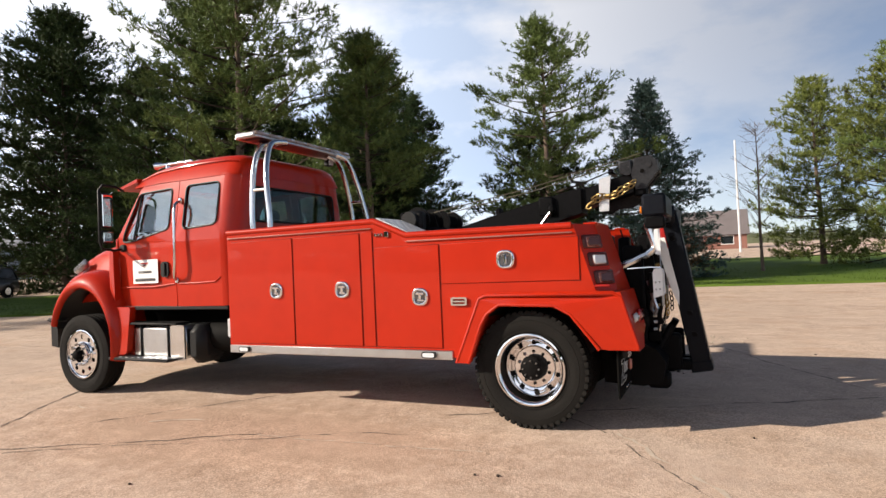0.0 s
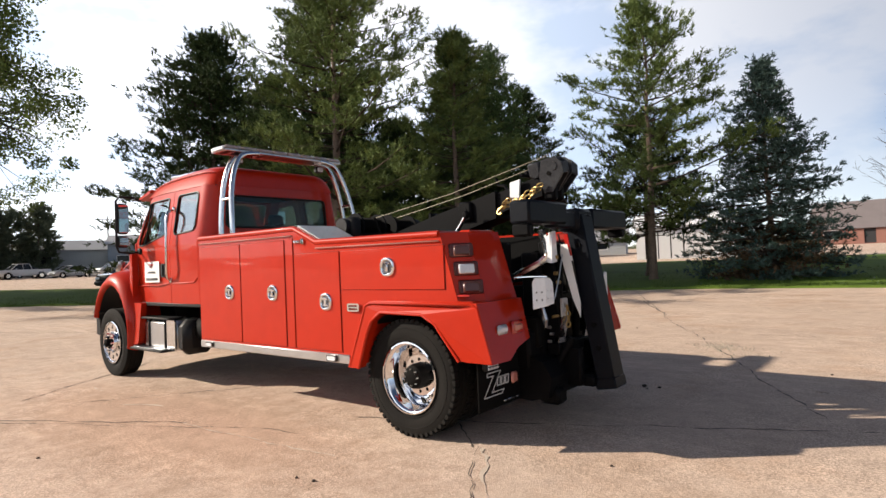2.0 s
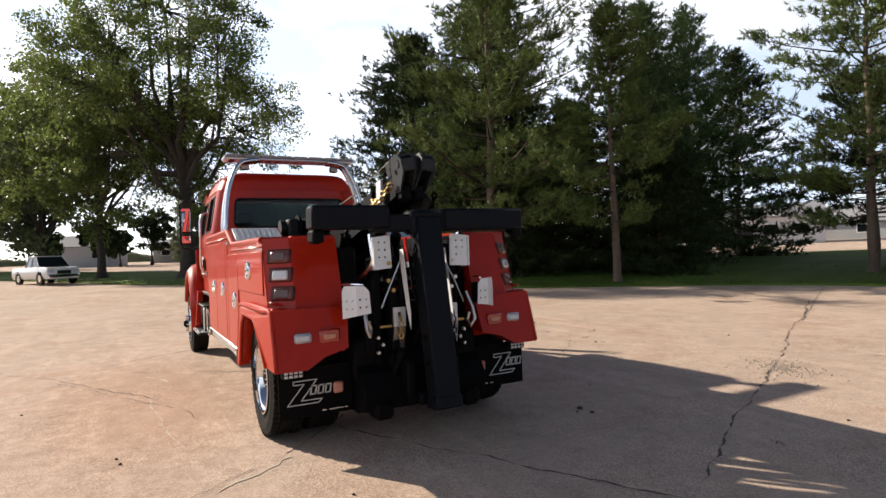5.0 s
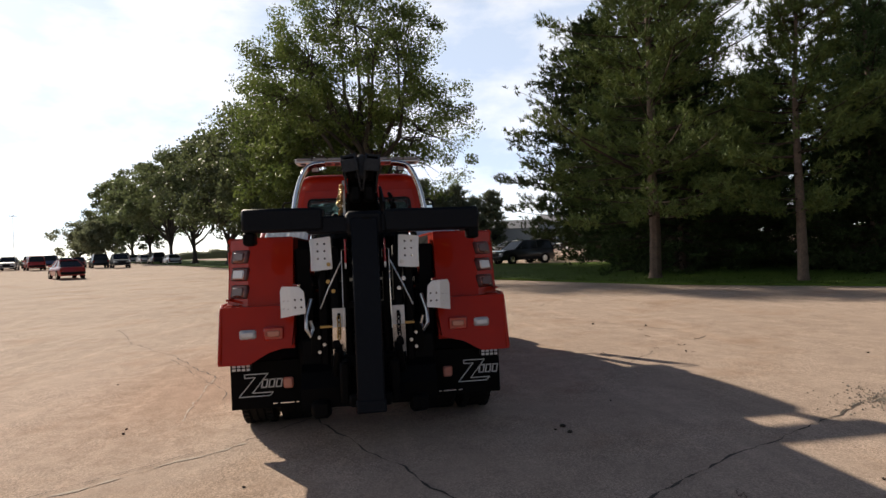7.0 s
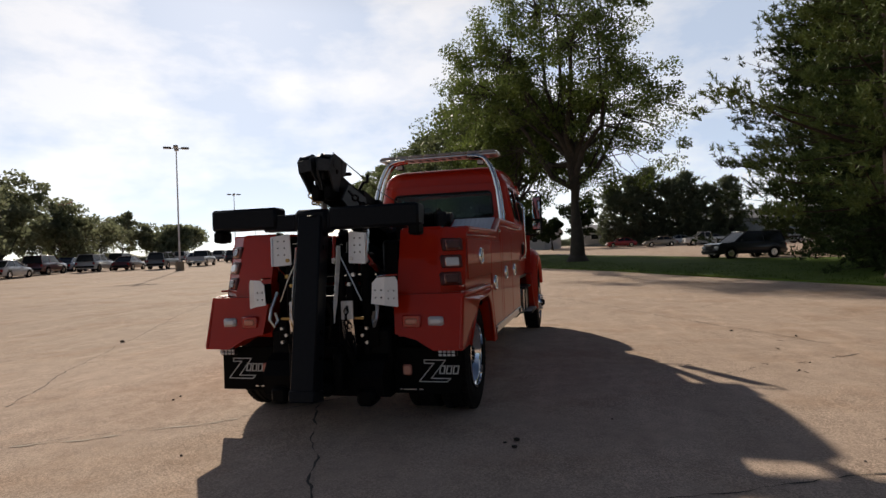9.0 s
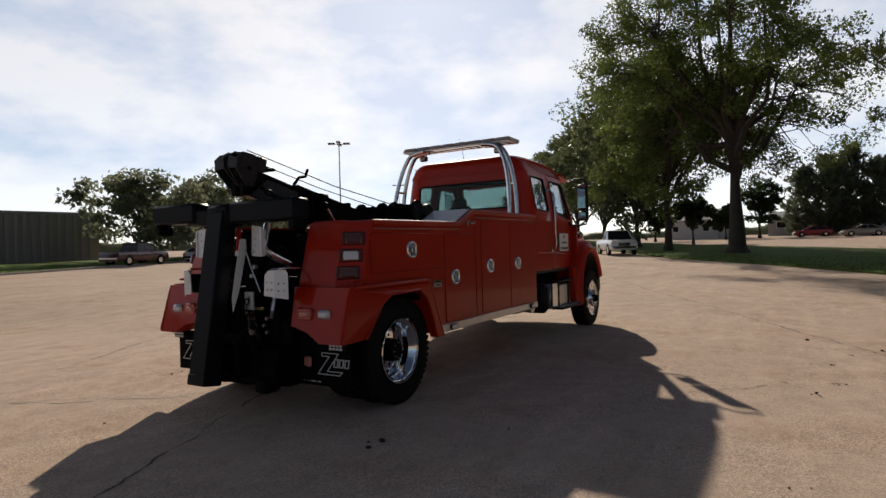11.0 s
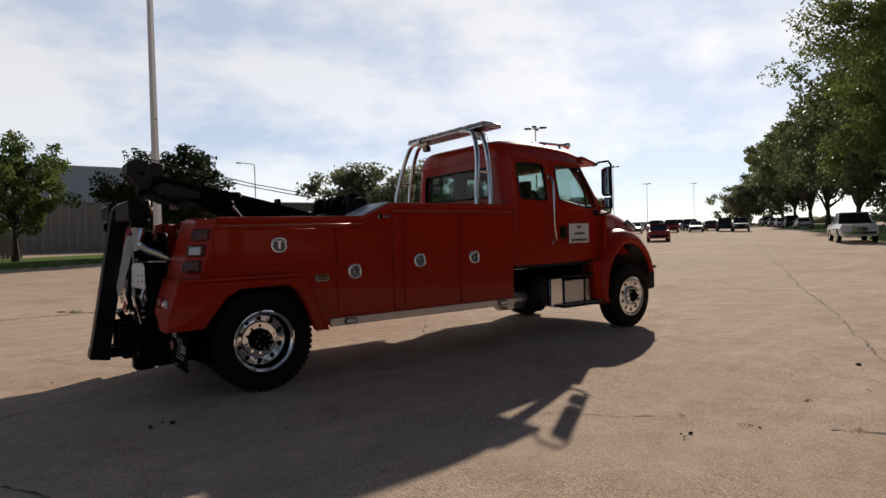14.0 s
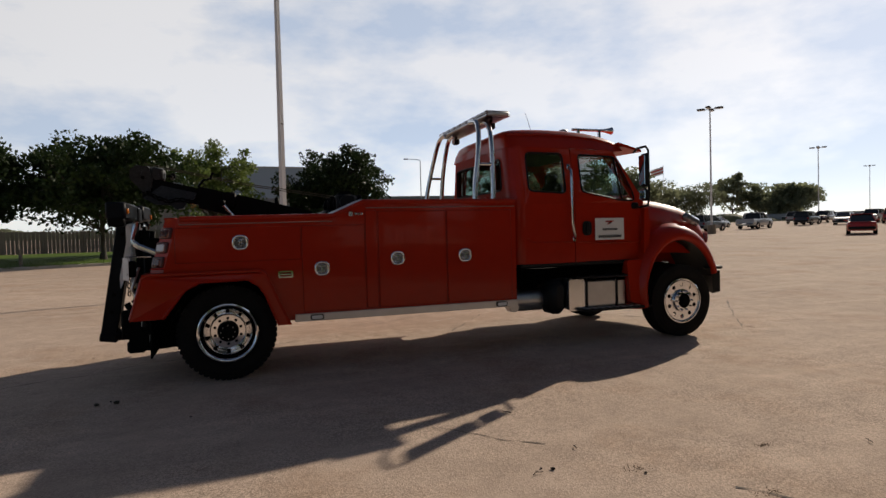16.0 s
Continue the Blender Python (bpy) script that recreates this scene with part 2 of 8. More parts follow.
# Leaf green darkened to paint the unlit side of these trees.
LEAFSHADE = material("shaded_leaves", (0.030, 0.051, 0.0135), 0.55, second=(0.018, 0.032, 0.009), scale=0.4, fine=2, amount=0.9, spread=0.35, through_light=0.25, spec=0.2)
# Distant leaf colour raised; the haze is put into it.
LEAFHAZED = material("hazed_far_leaves", (0.22, 0.235, 0.14), 0.7, second=(0.15, 0.17, 0.10), scale=0.2, fine=1, amount=0.9, spread=0.3, through_light=0.6)
GRASS = material("lawn_grass", (0.11, 0.17, 0.026), 0.9, second=(0.07, 0.115, 0.02), scale=0.35, fine=25, amount=0.9, bump=0.8, spec=0.1)
BLADE = material("grass_blades", (0.10, 0.155, 0.028), 0.7, second=(0.065, 0.105, 0.02), scale=0.3, fine=3, spread=0.35, through_light=0.3, spec=0.1)
KERB = material("kerb_concrete", (0.42, 0.38, 0.33), 0.9, second=(0.33, 0.30, 0.26), scale=1.2, fine=40, bump=0.3)
CAST = material("cast_concrete", (0.26, 0.22, 0.17), 0.9, second=(0.17, 0.145, 0.11), scale=4, fine=40, amount=0.8, bump=0.4)
# Dark joint colour that also paints the shade down in cracks.
CRACK = material("joint_and_crack_shade", (0.065, 0.055, 0.045), 0.9, second=(0.13, 0.105, 0.085), scale=6, fine=50)
CRACKPALE = material("pale_scuff_and_lit_crack", (0.56, 0.47, 0.38), 0.9, second=(0.42, 0.34, 0.27), scale=6, fine=40)
GRIT = material("grit", (0.42, 0.36, 0.29), 0.95, second=(0.28, 0.24, 0.19), scale=20, fine=90, spread=0.3)
CLOD = material("dark_clod", (0.05, 0.035, 0.025), 0.95, second=(0.03, 0.022, 0.016), scale=20, fine=80)
POLE = material("pole_paint", (0.68, 0.67, 0.68), 0.45, second=(0.58, 0.57, 0.57), scale=2, fine=30)
LAMPHEAD = material("lamp_head_bronze", (0.12, 0.11, 0.10), 0.5)
SIDING = material("white_siding", (0.62, 0.63, 0.64), 0.7, second=(0.54, 0.55, 0.56), scale=0.5, fine=8, bump=0.1)
GREYMETAL = material("grey_metal_wall", (0.36, 0.38, 0.39), 0.6, second=(0.30, 0.31, 0.32), scale=0.4, fine=8, bump=0.1)
TANWALL = material("tan_wall", (0.30, 0.27, 0.235), 0.8, second=(0.25, 0.225, 0.195), scale=0.5, fine=10, bump=0.1)
BLUEWALL = material("blue_grey_wall", (0.24, 0.29, 0.34), 0.6, second=(0.20, 0.25, 0.30), scale=0.3, fine=6)
BRICK = material("red_brick_wall", (0.26, 0.12, 0.09), 0.85, second=(0.19, 0.085, 0.065), scale=1.0, fine=14, bump=0.2)
ROOFGREY = material("grey_roof", (0.33, 0.33, 0.34), 0.6, second=(0.26, 0.26, 0.27), scale=0.5, fine=12)
ROOFBROWN = material("brown_shingle_roof", (0.17, 0.145, 0.145), 0.85, second=(0.12, 0.10, 0.10), scale=0.6, fine=14)
FENCE = material("weathered_wood", (0.27, 0.235, 0.19), 0.9, second=(0.18, 0.155, 0.125), scale=1.5, fine=12, spread=0.2, bump=0.3)
DARKOPEN = material("unlit_interior_sheet", (0.02, 0.02, 0.022), 0.8)


def pavement_material():
    """Aged exposed-aggregate concrete: broad stains, tyre scuffs and fine stones."""
    m = material("aged_concrete", (0.56, 0.43, 0.345), 0.95, second=(0.46, 0.35, 0.277), scale=0.22, fine=2.2, amount=0.9, spec=0.12)
    nt = m.node_tree
    bsdf = nt.nodes["Principled BSDF"]
    tc = next(n for n in nt.nodes if n.type == "TEX_COORD")
    base = bsdf.inputs["Base Color"].links[0].from_socket
    stones, wear = nt.nodes.new("ShaderNodeTexVoronoi"), nt.nodes.new("ShaderNodeTexNoise")
    stones.inputs["Scale"].default_value = 95
    wear.inputs["Scale"].default_value, wear.inputs["Detail"].default_value, wear.inputs["Roughness"].default_value = 5, 9, 0.72
    for n in (stones, wear):
        nt.links.new(tc.outputs["Object"], n.inputs["Vector"])
    grey = nt.nodes.new("ShaderNodeSeparateColor")
    nt.links.new(stones.outputs["Color"], grey.inputs[0])
    r1, r2 = nt.nodes.new("ShaderNodeMapRange"), nt.nodes.new("ShaderNodeMapRange")
    r1.inputs["To Min"].default_value, r1.inputs["To Max"].default_value = 0.62, 1.38
    # stones stand out only where the cement skin has worn off
    bald, r4, flat = nt.nodes.new("ShaderNodeTexNoise"), nt.nodes.new("ShaderNodeMapRange"), nt.nodes.new("ShaderNodeMix")
    bald.inputs["Scale"].default_value, bald.inputs["Detail"].default_value, bald.inputs["Roughness"].default_value = 0.8, 6, 0.65
    r4.inputs["From Min"].default_value, r4.inputs["From Max"].default_value = 0.36, 0.62
    r4.inputs["To Min"].default_value, r4.inputs["To Max"].default_value = 0.25, 1.0
    nt.links.new(tc.outputs["Object"], bald.inputs["Vector"])
    nt.links.new(bald.outputs["Fac"], r4.inputs["Value"])
    nt.links.new(r4.outputs[0], flat.inputs[0])
    flat.inputs[2].default_value = 1.04
    r2.inputs["From Min"].default_value, r2.inputs["From Max"].default_value = 0.3, 0.7
    r2.inputs["To Min"].default_value, r2.inputs["To Max"].default_value = 0.86, 1.10
    nt.links.new(grey.outputs[0], r1.inputs["Value"])
    nt.links.new(wear.outputs["Fac"], r2.inputs["Value"])
    mul = nt.nodes.new("ShaderNodeMath")
    mul.operation = "MULTIPLY"
    nt.links.new(r1.outputs[0], flat.inputs[3])
    nt.links.new(flat.outputs[0], mul.inputs[0])
    nt.links.new(r2.outputs[0], mul.inputs[1])
    hsv = nt.nodes.new("ShaderNodeHueSaturation")
    nt.links.new(base, hsv.inputs["Color"])
    nt.links.new(mul.outputs[0], hsv.inputs["Value"])
    # pale sweeping scuffs worn by turning wheels
    turn, scuff, r3, m3 = nt.nodes.new("ShaderNodeMapping"), nt.nodes.new("ShaderNodeTexNoise"), nt.nodes.new("ShaderNodeMapRange"), nt.nodes.new("ShaderNodeMath")
    turn.inputs["Scale"].default_value, turn.inputs["Rotation"].default_value = (0.35, 2.6, 1.0), (0, 0, 0.5)
    scuff.inputs["Scale"].default_value, scuff.inputs["Detail"].default_value, scuff.inputs["Distortion"].default_value = 1.0, 5.0, 0.6
    r3.inputs["From Min"].default_value, r3.inputs["From Max"].default_value = 0.52, 0.72
    r3.inputs["To Min"].default_value, r3.inputs["To Max"].default_value = 0.97, 1.11
    m3.operation = "MULTIPLY"
    nt.links.new(tc.outputs["Object"], turn.inputs["Vector"])
    nt.links.new(turn.outputs[0], scuff.inputs["Vector"])
    nt.links.new(scuff.outputs["Fac"], r3.inputs["Value"])
    nt.links.new(mul.outputs[0], m3.inputs[0])
    nt.links.new(r3.outputs[0], m3.inputs[1])
    nt.links.new(m3.outputs[0], hsv.inputs["Value"])
    # brown oil and water stains: scattered blotches and one long one along the parking place
    blot, r5, spot, r6, dark = (nt.nodes.new("ShaderNode" + k) for k in ("TexNoise", "MapRange", "Mapping", "MapRange", "Mix"))
    blot.inputs["Scale"].default_value, blot.inputs["Detail"].default_value, blot.inputs["Roughness"].default_value = 0.45, 8, 0.7
    r5.inputs["From Min"].default_value, r5.inputs["From Max"].default_value = 0.50, 0.68
    spot.inputs["Location"].default_value, spot.inputs["Scale"].default_value = (-0.78, -1.45, 0), (0.30, 0.72, 0.0)
    far, wob, sumd = nt.nodes.new("ShaderNodeVectorMath"), nt.nodes.new("ShaderNodeMath"), nt.nodes.new("ShaderNodeMath")
    far.operation, wob.operation, sumd.operation = "LENGTH", "MULTIPLY_ADD", "MAXIMUM"
    wob.inputs[1].default_value, wob.inputs[2].default_value = 1.6, -0.8
    near = nt.nodes.new("ShaderNodeMath")
    near.operation = "ADD"
    r6.inputs["From Min"].default_value, r6.inputs["From Max"].default_value = 0.55, 1.15
    r6.inputs["To Min"].default_value, r6.inputs["To Max"].default_value = 0.8, 0.0
    for a, b in ((tc.outputs["Object"], blot.inputs["Vector"]), (blot.outputs["Fac"], r5.inputs["Value"]), (tc.outputs["Object"], spot.inputs["Vector"]), (spot.outputs[0], far.inputs[0]), (wear.outputs["Fac"], wob.inputs[0]),
                 (far.outputs["Value"], near.inputs[0]), (wob.outputs[0], near.inputs[1]), (near.outputs[0], r6.inputs["Value"]), (r5.outputs[0], sumd.inputs[0]), (r6.outputs[0], sumd.inputs[1])):
        nt.links.new(a, b)
    dark.data_type, dark.blend_type = "RGBA", "MULTIPLY"
    dark.inputs[7].default_value = (0.84, 0.77, 0.70, 1)
    nt.links.new(sumd.outputs[0], dark.inputs[0])
    nt.links.new(hsv.outputs[0], dark.inputs[6])
    nt.links.new(dark.outputs[2], bsdf.inputs["Base Color"])
    bp = nt.nodes.new("ShaderNodeBump")
    bp.inputs["Strength"].default_value, bp.inputs["Distance"].default_value = 0.45, 0.004
    nt.links.new(stones.outputs["Distance"], bp.inputs["Height"])
    nt.links.new(bp.outputs[0], bsdf.inputs["Normal"])
    return m


PAVE = pavement_material()


# ---- mesh tools ----
class Geo:
    """Collects vertices and faces of one mesh."""

    def __init__(self):
        self.v, self.f = [], []

    def add(self, vs, fs):
        n = len(self.v)
        self.v.extend(tuple(p) for p in vs)
        self.f.extend(tuple(i + n for i in f) for f in fs)
        return self

    def box(self, c, s, b=0.01, m=None):
        """Chamfered box: centre, full size, chamfer, optional matrix applied about the centre."""
        h = [k / 2 for k in s]
        b = min(b, 0.45 * min(s))
        vs, idx = [], {}
        for sx in (-1, 1):
            for sy in (-1, 1):
                for sz in (-1, 1):
                    for a in range(3):
                        p = [sg * (h[k] if k == a else h[k] - b) for k, sg in enumerate((sx, sy, sz))]
                        idx[sx, sy, sz, a] = len(vs)
                        vs.append(p)
        fs = []
        for a in range(3):
            o1, o2 = (a + 1) % 3, (a + 2) % 3
            for sg in (-1, 1):
                q = []
                for s1, s2 in ((-1, -1), (1, -1), (1, 1), (-1, 1)):
                    k = [0, 0, 0]
                    k[a], k[o1], k[o2] = sg, s1, s2
                    q.append(idx[(*k, a)])
                fs.append(q if sg > 0 else q[::-1])
            for s1 in (-1, 1):
                for s2 in (-1, 1):
                    k1, k2 = [0, 0, 0], [0, 0, 0]
                    k1[a], k1[o1], k1[o2] = -1, s1, s2
                    k2[a], k2[o1], k2[o2] = 1, s1, s2
                    q = [idx[(*k1, o1)], idx[(*k2, o1)], idx[(*k2, o2)], idx[(*k1, o2)]]
                    fs.append(q if s1 * s2 > 0 else q[::-1])
        for sx in (-1, 1):
            for sy in (-1, 1):
                for sz in (-1, 1):
                    t = [idx[sx, sy, sz, a] for a in range(3)]
                    fs.append(t if sx * sy * sz > 0 else t[::-1])
        m = m or Matrix()
        return self.add([m.to_3x3() @ Vector(p) + Vector(c) for p in vs], fs)

    def cyl(self, p0, p1, r0, r1=None, n=16, caps=True):
        r1 = r0 if r1 is None else r1
        p0, p1 = Vector(p0), Vector(p1)
        z = (p1 - p0).normalized()
        x = z.orthogonal().normalized()
        y = z.cross(x)
        vs = []
        for p, r in ((p0, r0), (p1, r1)):
            vs += [p + (x * math.cos(a) + y * math.sin(a)) * r for a in (2 * math.pi * i / n for i in range(n))]
        fs = [(i, (i + 1) % n, n + (i + 1) % n, n + i) for i in range(n)]
        if caps:
            fs += [tuple(range(n))[::-1], tuple(range(n, 2 * n))]
        return self.add(vs, fs)

    def tube(self, pts, r, n=8, r_end=None):
        pts = [Vector(p) for p in pts]
        k = len(pts)
        ref = None
        vs = []
        for i, p in enumerate(pts):
            d = (pts[min(i + 1, k - 1)] - pts[max(i - 1, 0)]).normalized()
            if ref is None:
                ref = d.orthogonal().normalized()
            ref = (ref - d * ref.dot(d)).normalized()
            w = d.cross(ref)
            rr = r if r_end is None else r + (r_end - r) * i / (k - 1)
            vs += [p + (ref * math.cos(a) + w * math.sin(a)) * rr for a in (2 * math.pi * j / n for j in range(n))]
        fs = [(i * n + j, i * n + (j + 1) % n, (i + 1) * n + (j + 1) % n, (i + 1) * n + j) for i in range(k - 1) for j in range(n)]
        fs += [tuple(range(n))[::-1], tuple(range((k - 1) * n, k * n))]
        return self.add(vs, fs)

    def lathe(self, prof, c, n=48, axis="y", sign=1):
        """Revolves (radius, offset along the axis) pairs about an axis through c."""
        vs = []
        for r, o in prof:
            for j in range(n):
                a = 2 * math.pi * j / n
                u, w = r * math.cos(a), r * math.sin(a)
                p = {"y": (u, o * sign, w), "z": (u, w, o * sign), "x": (o * sign, u, w)}[axis]
                vs.append((c[0] + p[0], c[1] + p[1], c[2] + p[2]))
        fs = [(i * n + j, i * n + (j + 1) % n, (i + 1) * n + (j + 1) % n, (i + 1) * n + j) for i in range(len(prof) - 1) for j in range(n)]
        return self.add(vs, fs)

    def panel(self, outline, fn, t, holes=()):
        """Plate from an outline with holes; fn(u, v, w) gives the place, w runs from 0 to t."""
        loops = [list(outline)] + [list(h) for h in holes]
        flat = [p for lp in loops for p in lp]
        tris = geometry.tessellate_polygon([[Vector((u, v, 0)) for u, v in lp] for lp in loops])
        n = len(flat)
        vs = [fn(u, v, 0) for u, v in flat] + [fn(u, v, t) for u, v in flat]
        fs = [tuple(q) for q in tris] + [tuple(n + i for i in q[::-1]) for q in tris]
        k = 0
        for lp in loops:
            m = len(lp)
            fs += [(k + i, k + (i + 1) % m, n + k + (i + 1) % m, n + k + i) for i in range(m)]
            k += m
        return self.add(vs, fs)

    def loft(self, rings, close=True, caps=True):
        n = len(rings[0])
        vs = [p for r in rings for p in r]
        last = n if close else n - 1
        fs = [(i * n + j, i * n + (j + 1) % n, (i + 1) * n + (j + 1) % n, (i + 1) * n + j) for i in range(len(rings) - 1) for j in range(last)]
        if caps and close:
            fs += [tuple(range(n))[::-1], tuple(range((len(rings) - 1) * n, len(rings) * n))]
        return self.add(vs, fs)


def rounded(pts, r, n=4):
    """Rounds the corners of a 2D outline."""
    out = []
    k = len(pts)
    for i in range(k):
        p, a, b = Vector(pts[i]), Vector(pts[i - 1]), Vector(pts[(i + 1) % k])
        rr = r[i] if isinstance(r, (list, tuple)) else r
        d1, d2 = (a - p), (b - p)
        q = min(rr, 0.45 * d1.length, 0.45 * d2.length)
        s, e = p + d1.normalized() * q, p + d2.normalized() * q
        for j in range(n + 1):
            t = j / n
            out.append(tuple(s * (1 - t) ** 2 + p * 2 * t * (1 - t) + e * t * t))
    return out


def link(name, geo, mat, parent=None, label="", smooth=40):
    """Makes one mesh object of the collected geometry, under a parent where one is given."""
    me = bpy.data.meshes.new(name)
    me.from_pydata(geo.v, [], geo.f)
    bm = bmesh.new()
    bm.from_mesh(me)
    bmesh.ops.recalc_face_normals(bm, faces=bm.faces)
    bm.to_mesh(me)
    bm.free()
    if smooth:
        me.polygons.foreach_set("use_smooth", [True] * len(me.polygons))
        me.set_sharp_from_angle(angle=radians(smooth))
    me.materials.append(mat)
    ob = new(name, me)
    ob.parent = parent
    return tagged(ob, label) if label else ob


part = link


def thing(name, at, label, category, group="", kind="", yaw=0):
    e = new(name)
    e.empty_display_size = 0.2
    e.matrix_world = pose(*at, 0, 0, yaw)
    return tagged(e, label, category, group, kind)


def big_mesh(name, verts, faces, mat, parent=None, label="", smooth=False):
    """Mesh object straight from arrays (faces all of one size)."""
    verts, faces = np.asarray(verts, dtype=np.float32), np.asarray(faces, dtype=np.int32)
    me = bpy.data.meshes.new(name)
    k = faces.shape[1]
    me.vertices.add(len(verts))
    me.vertices.foreach_set("co", verts.ravel())
    me.loops.add(faces.size)
    me.loops.foreach_set("vertex_index", faces.ravel())
    me.polygons.add(len(faces))
    me.polygons.foreach_set("loop_start", np.arange(0, faces.size, k, dtype=np.int32))
    me.polygons.foreach_set("use_smooth", np.full(len(faces), smooth))
    me.update(calc_edges=True)
    me.materials.append(mat)
    ob = new(name, me)
    ob.parent = parent
    return tagged(ob, label) if label else ob


# ---- ground ----
def gz(x, y):
    """Height of the lot: level round the truck, rising gently outwards, with a shallow drain to the north."""
    r = min(math.hypot(x, y), 130.0)
    rise = 0.02 * (r - 8) ** 2 / (r - 2) if r > 8 else 0.0
    return rise - 0.33 * math.exp(-((x - 1.5) ** 2 + (y - 13.2) ** 2) / 24)


def make_ground():
    radii = [0.0] + [0.8 * i for i in range(1, 51)] + [40 * 1.08 ** i for i in range(1, 60)]
    n = 120
    vs, fs = [(0, 0, gz(0, 0))], []
    for r in radii[1:]:
        for j in range(n):
            x, y = r * math.cos(2 * math.pi * j / n), r * math.sin(2 * math.pi * j / n)
            vs.append((x, y, gz(x, y)))
    fs += [(0, 1 + j, 1 + (j + 1) % n) for j in range(n)]
    for i in range(len(radii) - 2):
        a, b = 1 + i * n, 1 + (i + 1) * n
        fs += [(a + j, b + j, b + (j + 1) % n, a + (j + 1) % n) for j in range(n)]
    g = Geo().add(vs, fs)
    tagged(link("ground", g, PAVE, smooth=60), "weathered tan exposed-aggregate concrete parking lot", "ground", kind="structure")


make_ground()

# edge of the southern lawn, from the west to the far row of trees, and its back
LAWN_FRONT = [(-90, -22), (-30, -18.6), (-6, -17.4), (1, -17.4), (5, -16.6), (9, -14.6), (13, -10.9), (17, -8.6), (21, -6.3), (26, -3.6), (31, 0.4), (36, 3.4), (48, 9.0), (70, 21), (100, 37), (160, 68)]
LAWN_BACK = [(-90, -48), (-30, -45), (-6, -44.5), (6, -44), (16, -42), (24, -34), (29, -24), (32, -15), (34.5, -12.2), (40, -10), (44, -8), (50, -4.5), (56, 0), (64, 5), (80, 14), (112, 32), (170, 62)]


def between(line, n):
    """n points evenly spread over a polyline."""
    seg = [math.dist(a, b) for a, b in zip(line, line[1:])]
    total, out = sum(seg), []
    for i in range(n):
        d = total * i / (n - 1)
        k = 0
        while k < len(seg) - 1 and d > seg[k]:
            d -= seg[k]
            k += 1
        t = min(1.0, d / seg[k])
        out.append((line[k][0] + (line[k + 1][0] - line[k][0]) * t, line[k][1] + (line[k + 1][1] - line[k][1]) * t))
    return out


def smooth_line(line, times=2):
    for _ in range(times):
        out = [line[0]]
        for a, b in zip(line, line[1:]):
            out += [(a[0] * 0.75 + b[0] * 0.25, a[1] * 0.75 + b[1] * 0.25), (a[0] * 0.25 + b[0] * 0.75, a[1] * 0.25 + b[1] * 0.75)]
        line = out + [line[-1]]
    return line


def lawn(name, front, back, label, steps=24, cols=150, lift=0.07):
    vs, fs = [], []
    rng = random.Random(5)
    for (x0, y0), (x1, y1) in zip(front, back):
        wob = rng.uniform(-0.06, 0.06)
        d = max(math.dist((x0, y0), (x1, y1)), 0.01)
        for k in range(steps + 2):
            t = 0.0 if k == 0 else ((k - 1) / steps) ** 1.6 + (wob / d if k == 1 else 0)
            x, y = x0 + (x1 - x0) * t, y0 + (y1 - y0) * t
            vs.append((x, y, gz(x, y) + (-0.05 if k == 0 else lift + 0.02 * noise.noise((x, y, 0)))))
    m = steps + 2
    fs = [(i * m + k, (i + 1) * m + k, (i + 1) * m + k + 1, i * m + k + 1) for i in range(len(front) - 1) for k in range(m - 1)]
    return tagged(link(name, Geo().add(vs, fs), GRASS, smooth=60), label, "lawn", kind="structure")


FRONT, BACK = between(smooth_line(LAWN_FRONT), 160), between(smooth_line(LAWN_BACK), 160)
lawn("lawn_south", FRONT, BACK, "mown green lawn strip under the pines beside the lot")

KERB_LINE = between(smooth_line([(-70, 4), (-40, 12), (-20, 20.5), (-10, 25.2), (-4, 28.2), (0, 30.2), (6, 34.0), (13, 37.2), (22, 41), (34, 47)]), 110)
KERB_BACK = between(smooth_line([(-76, 24), (-46, 32), (-26, 41), (-14, 44), (-6, 46), (0, 47), (8, 52), (14, 58), (26, 58), (42, 58)]), 110)
lawn("lawn_north", [(x - 0.03, y + 0.14) for x, y in KERB_LINE], KERB_BACK, "dry green grass verge behind the kerb", lift=0.12)


def make_kerb():
    g = Geo()
    rings = []
    for i, (x, y) in enumerate(KERB_LINE):
        a, b = KERB_LINE[max(i - 1, 0)], KERB_LINE[min(i + 1, len(KERB_LINE) - 1)]
        d = Vector((b[0] - a[0], b[1] - a[1])).normalized()
        nx, ny = -d.y, d.x
        z = gz(x, y)
        rings.append([(x, y, z - 0.1), (x + nx * 0.01, y + ny * 0.01, z + 0.12), (x + nx * 0.04, y + ny * 0.04, z + 0.15), (x + nx * 0.17, y + ny * 0.17, z + 0.15), (x + nx * 0.17, y + ny * 0.17, z - 0.1)])
    g.loft(rings)
    tagged(link("kerb", g, KERB), "pale concrete kerb along the northern verge", "kerb", kind="structure")


make_kerb()


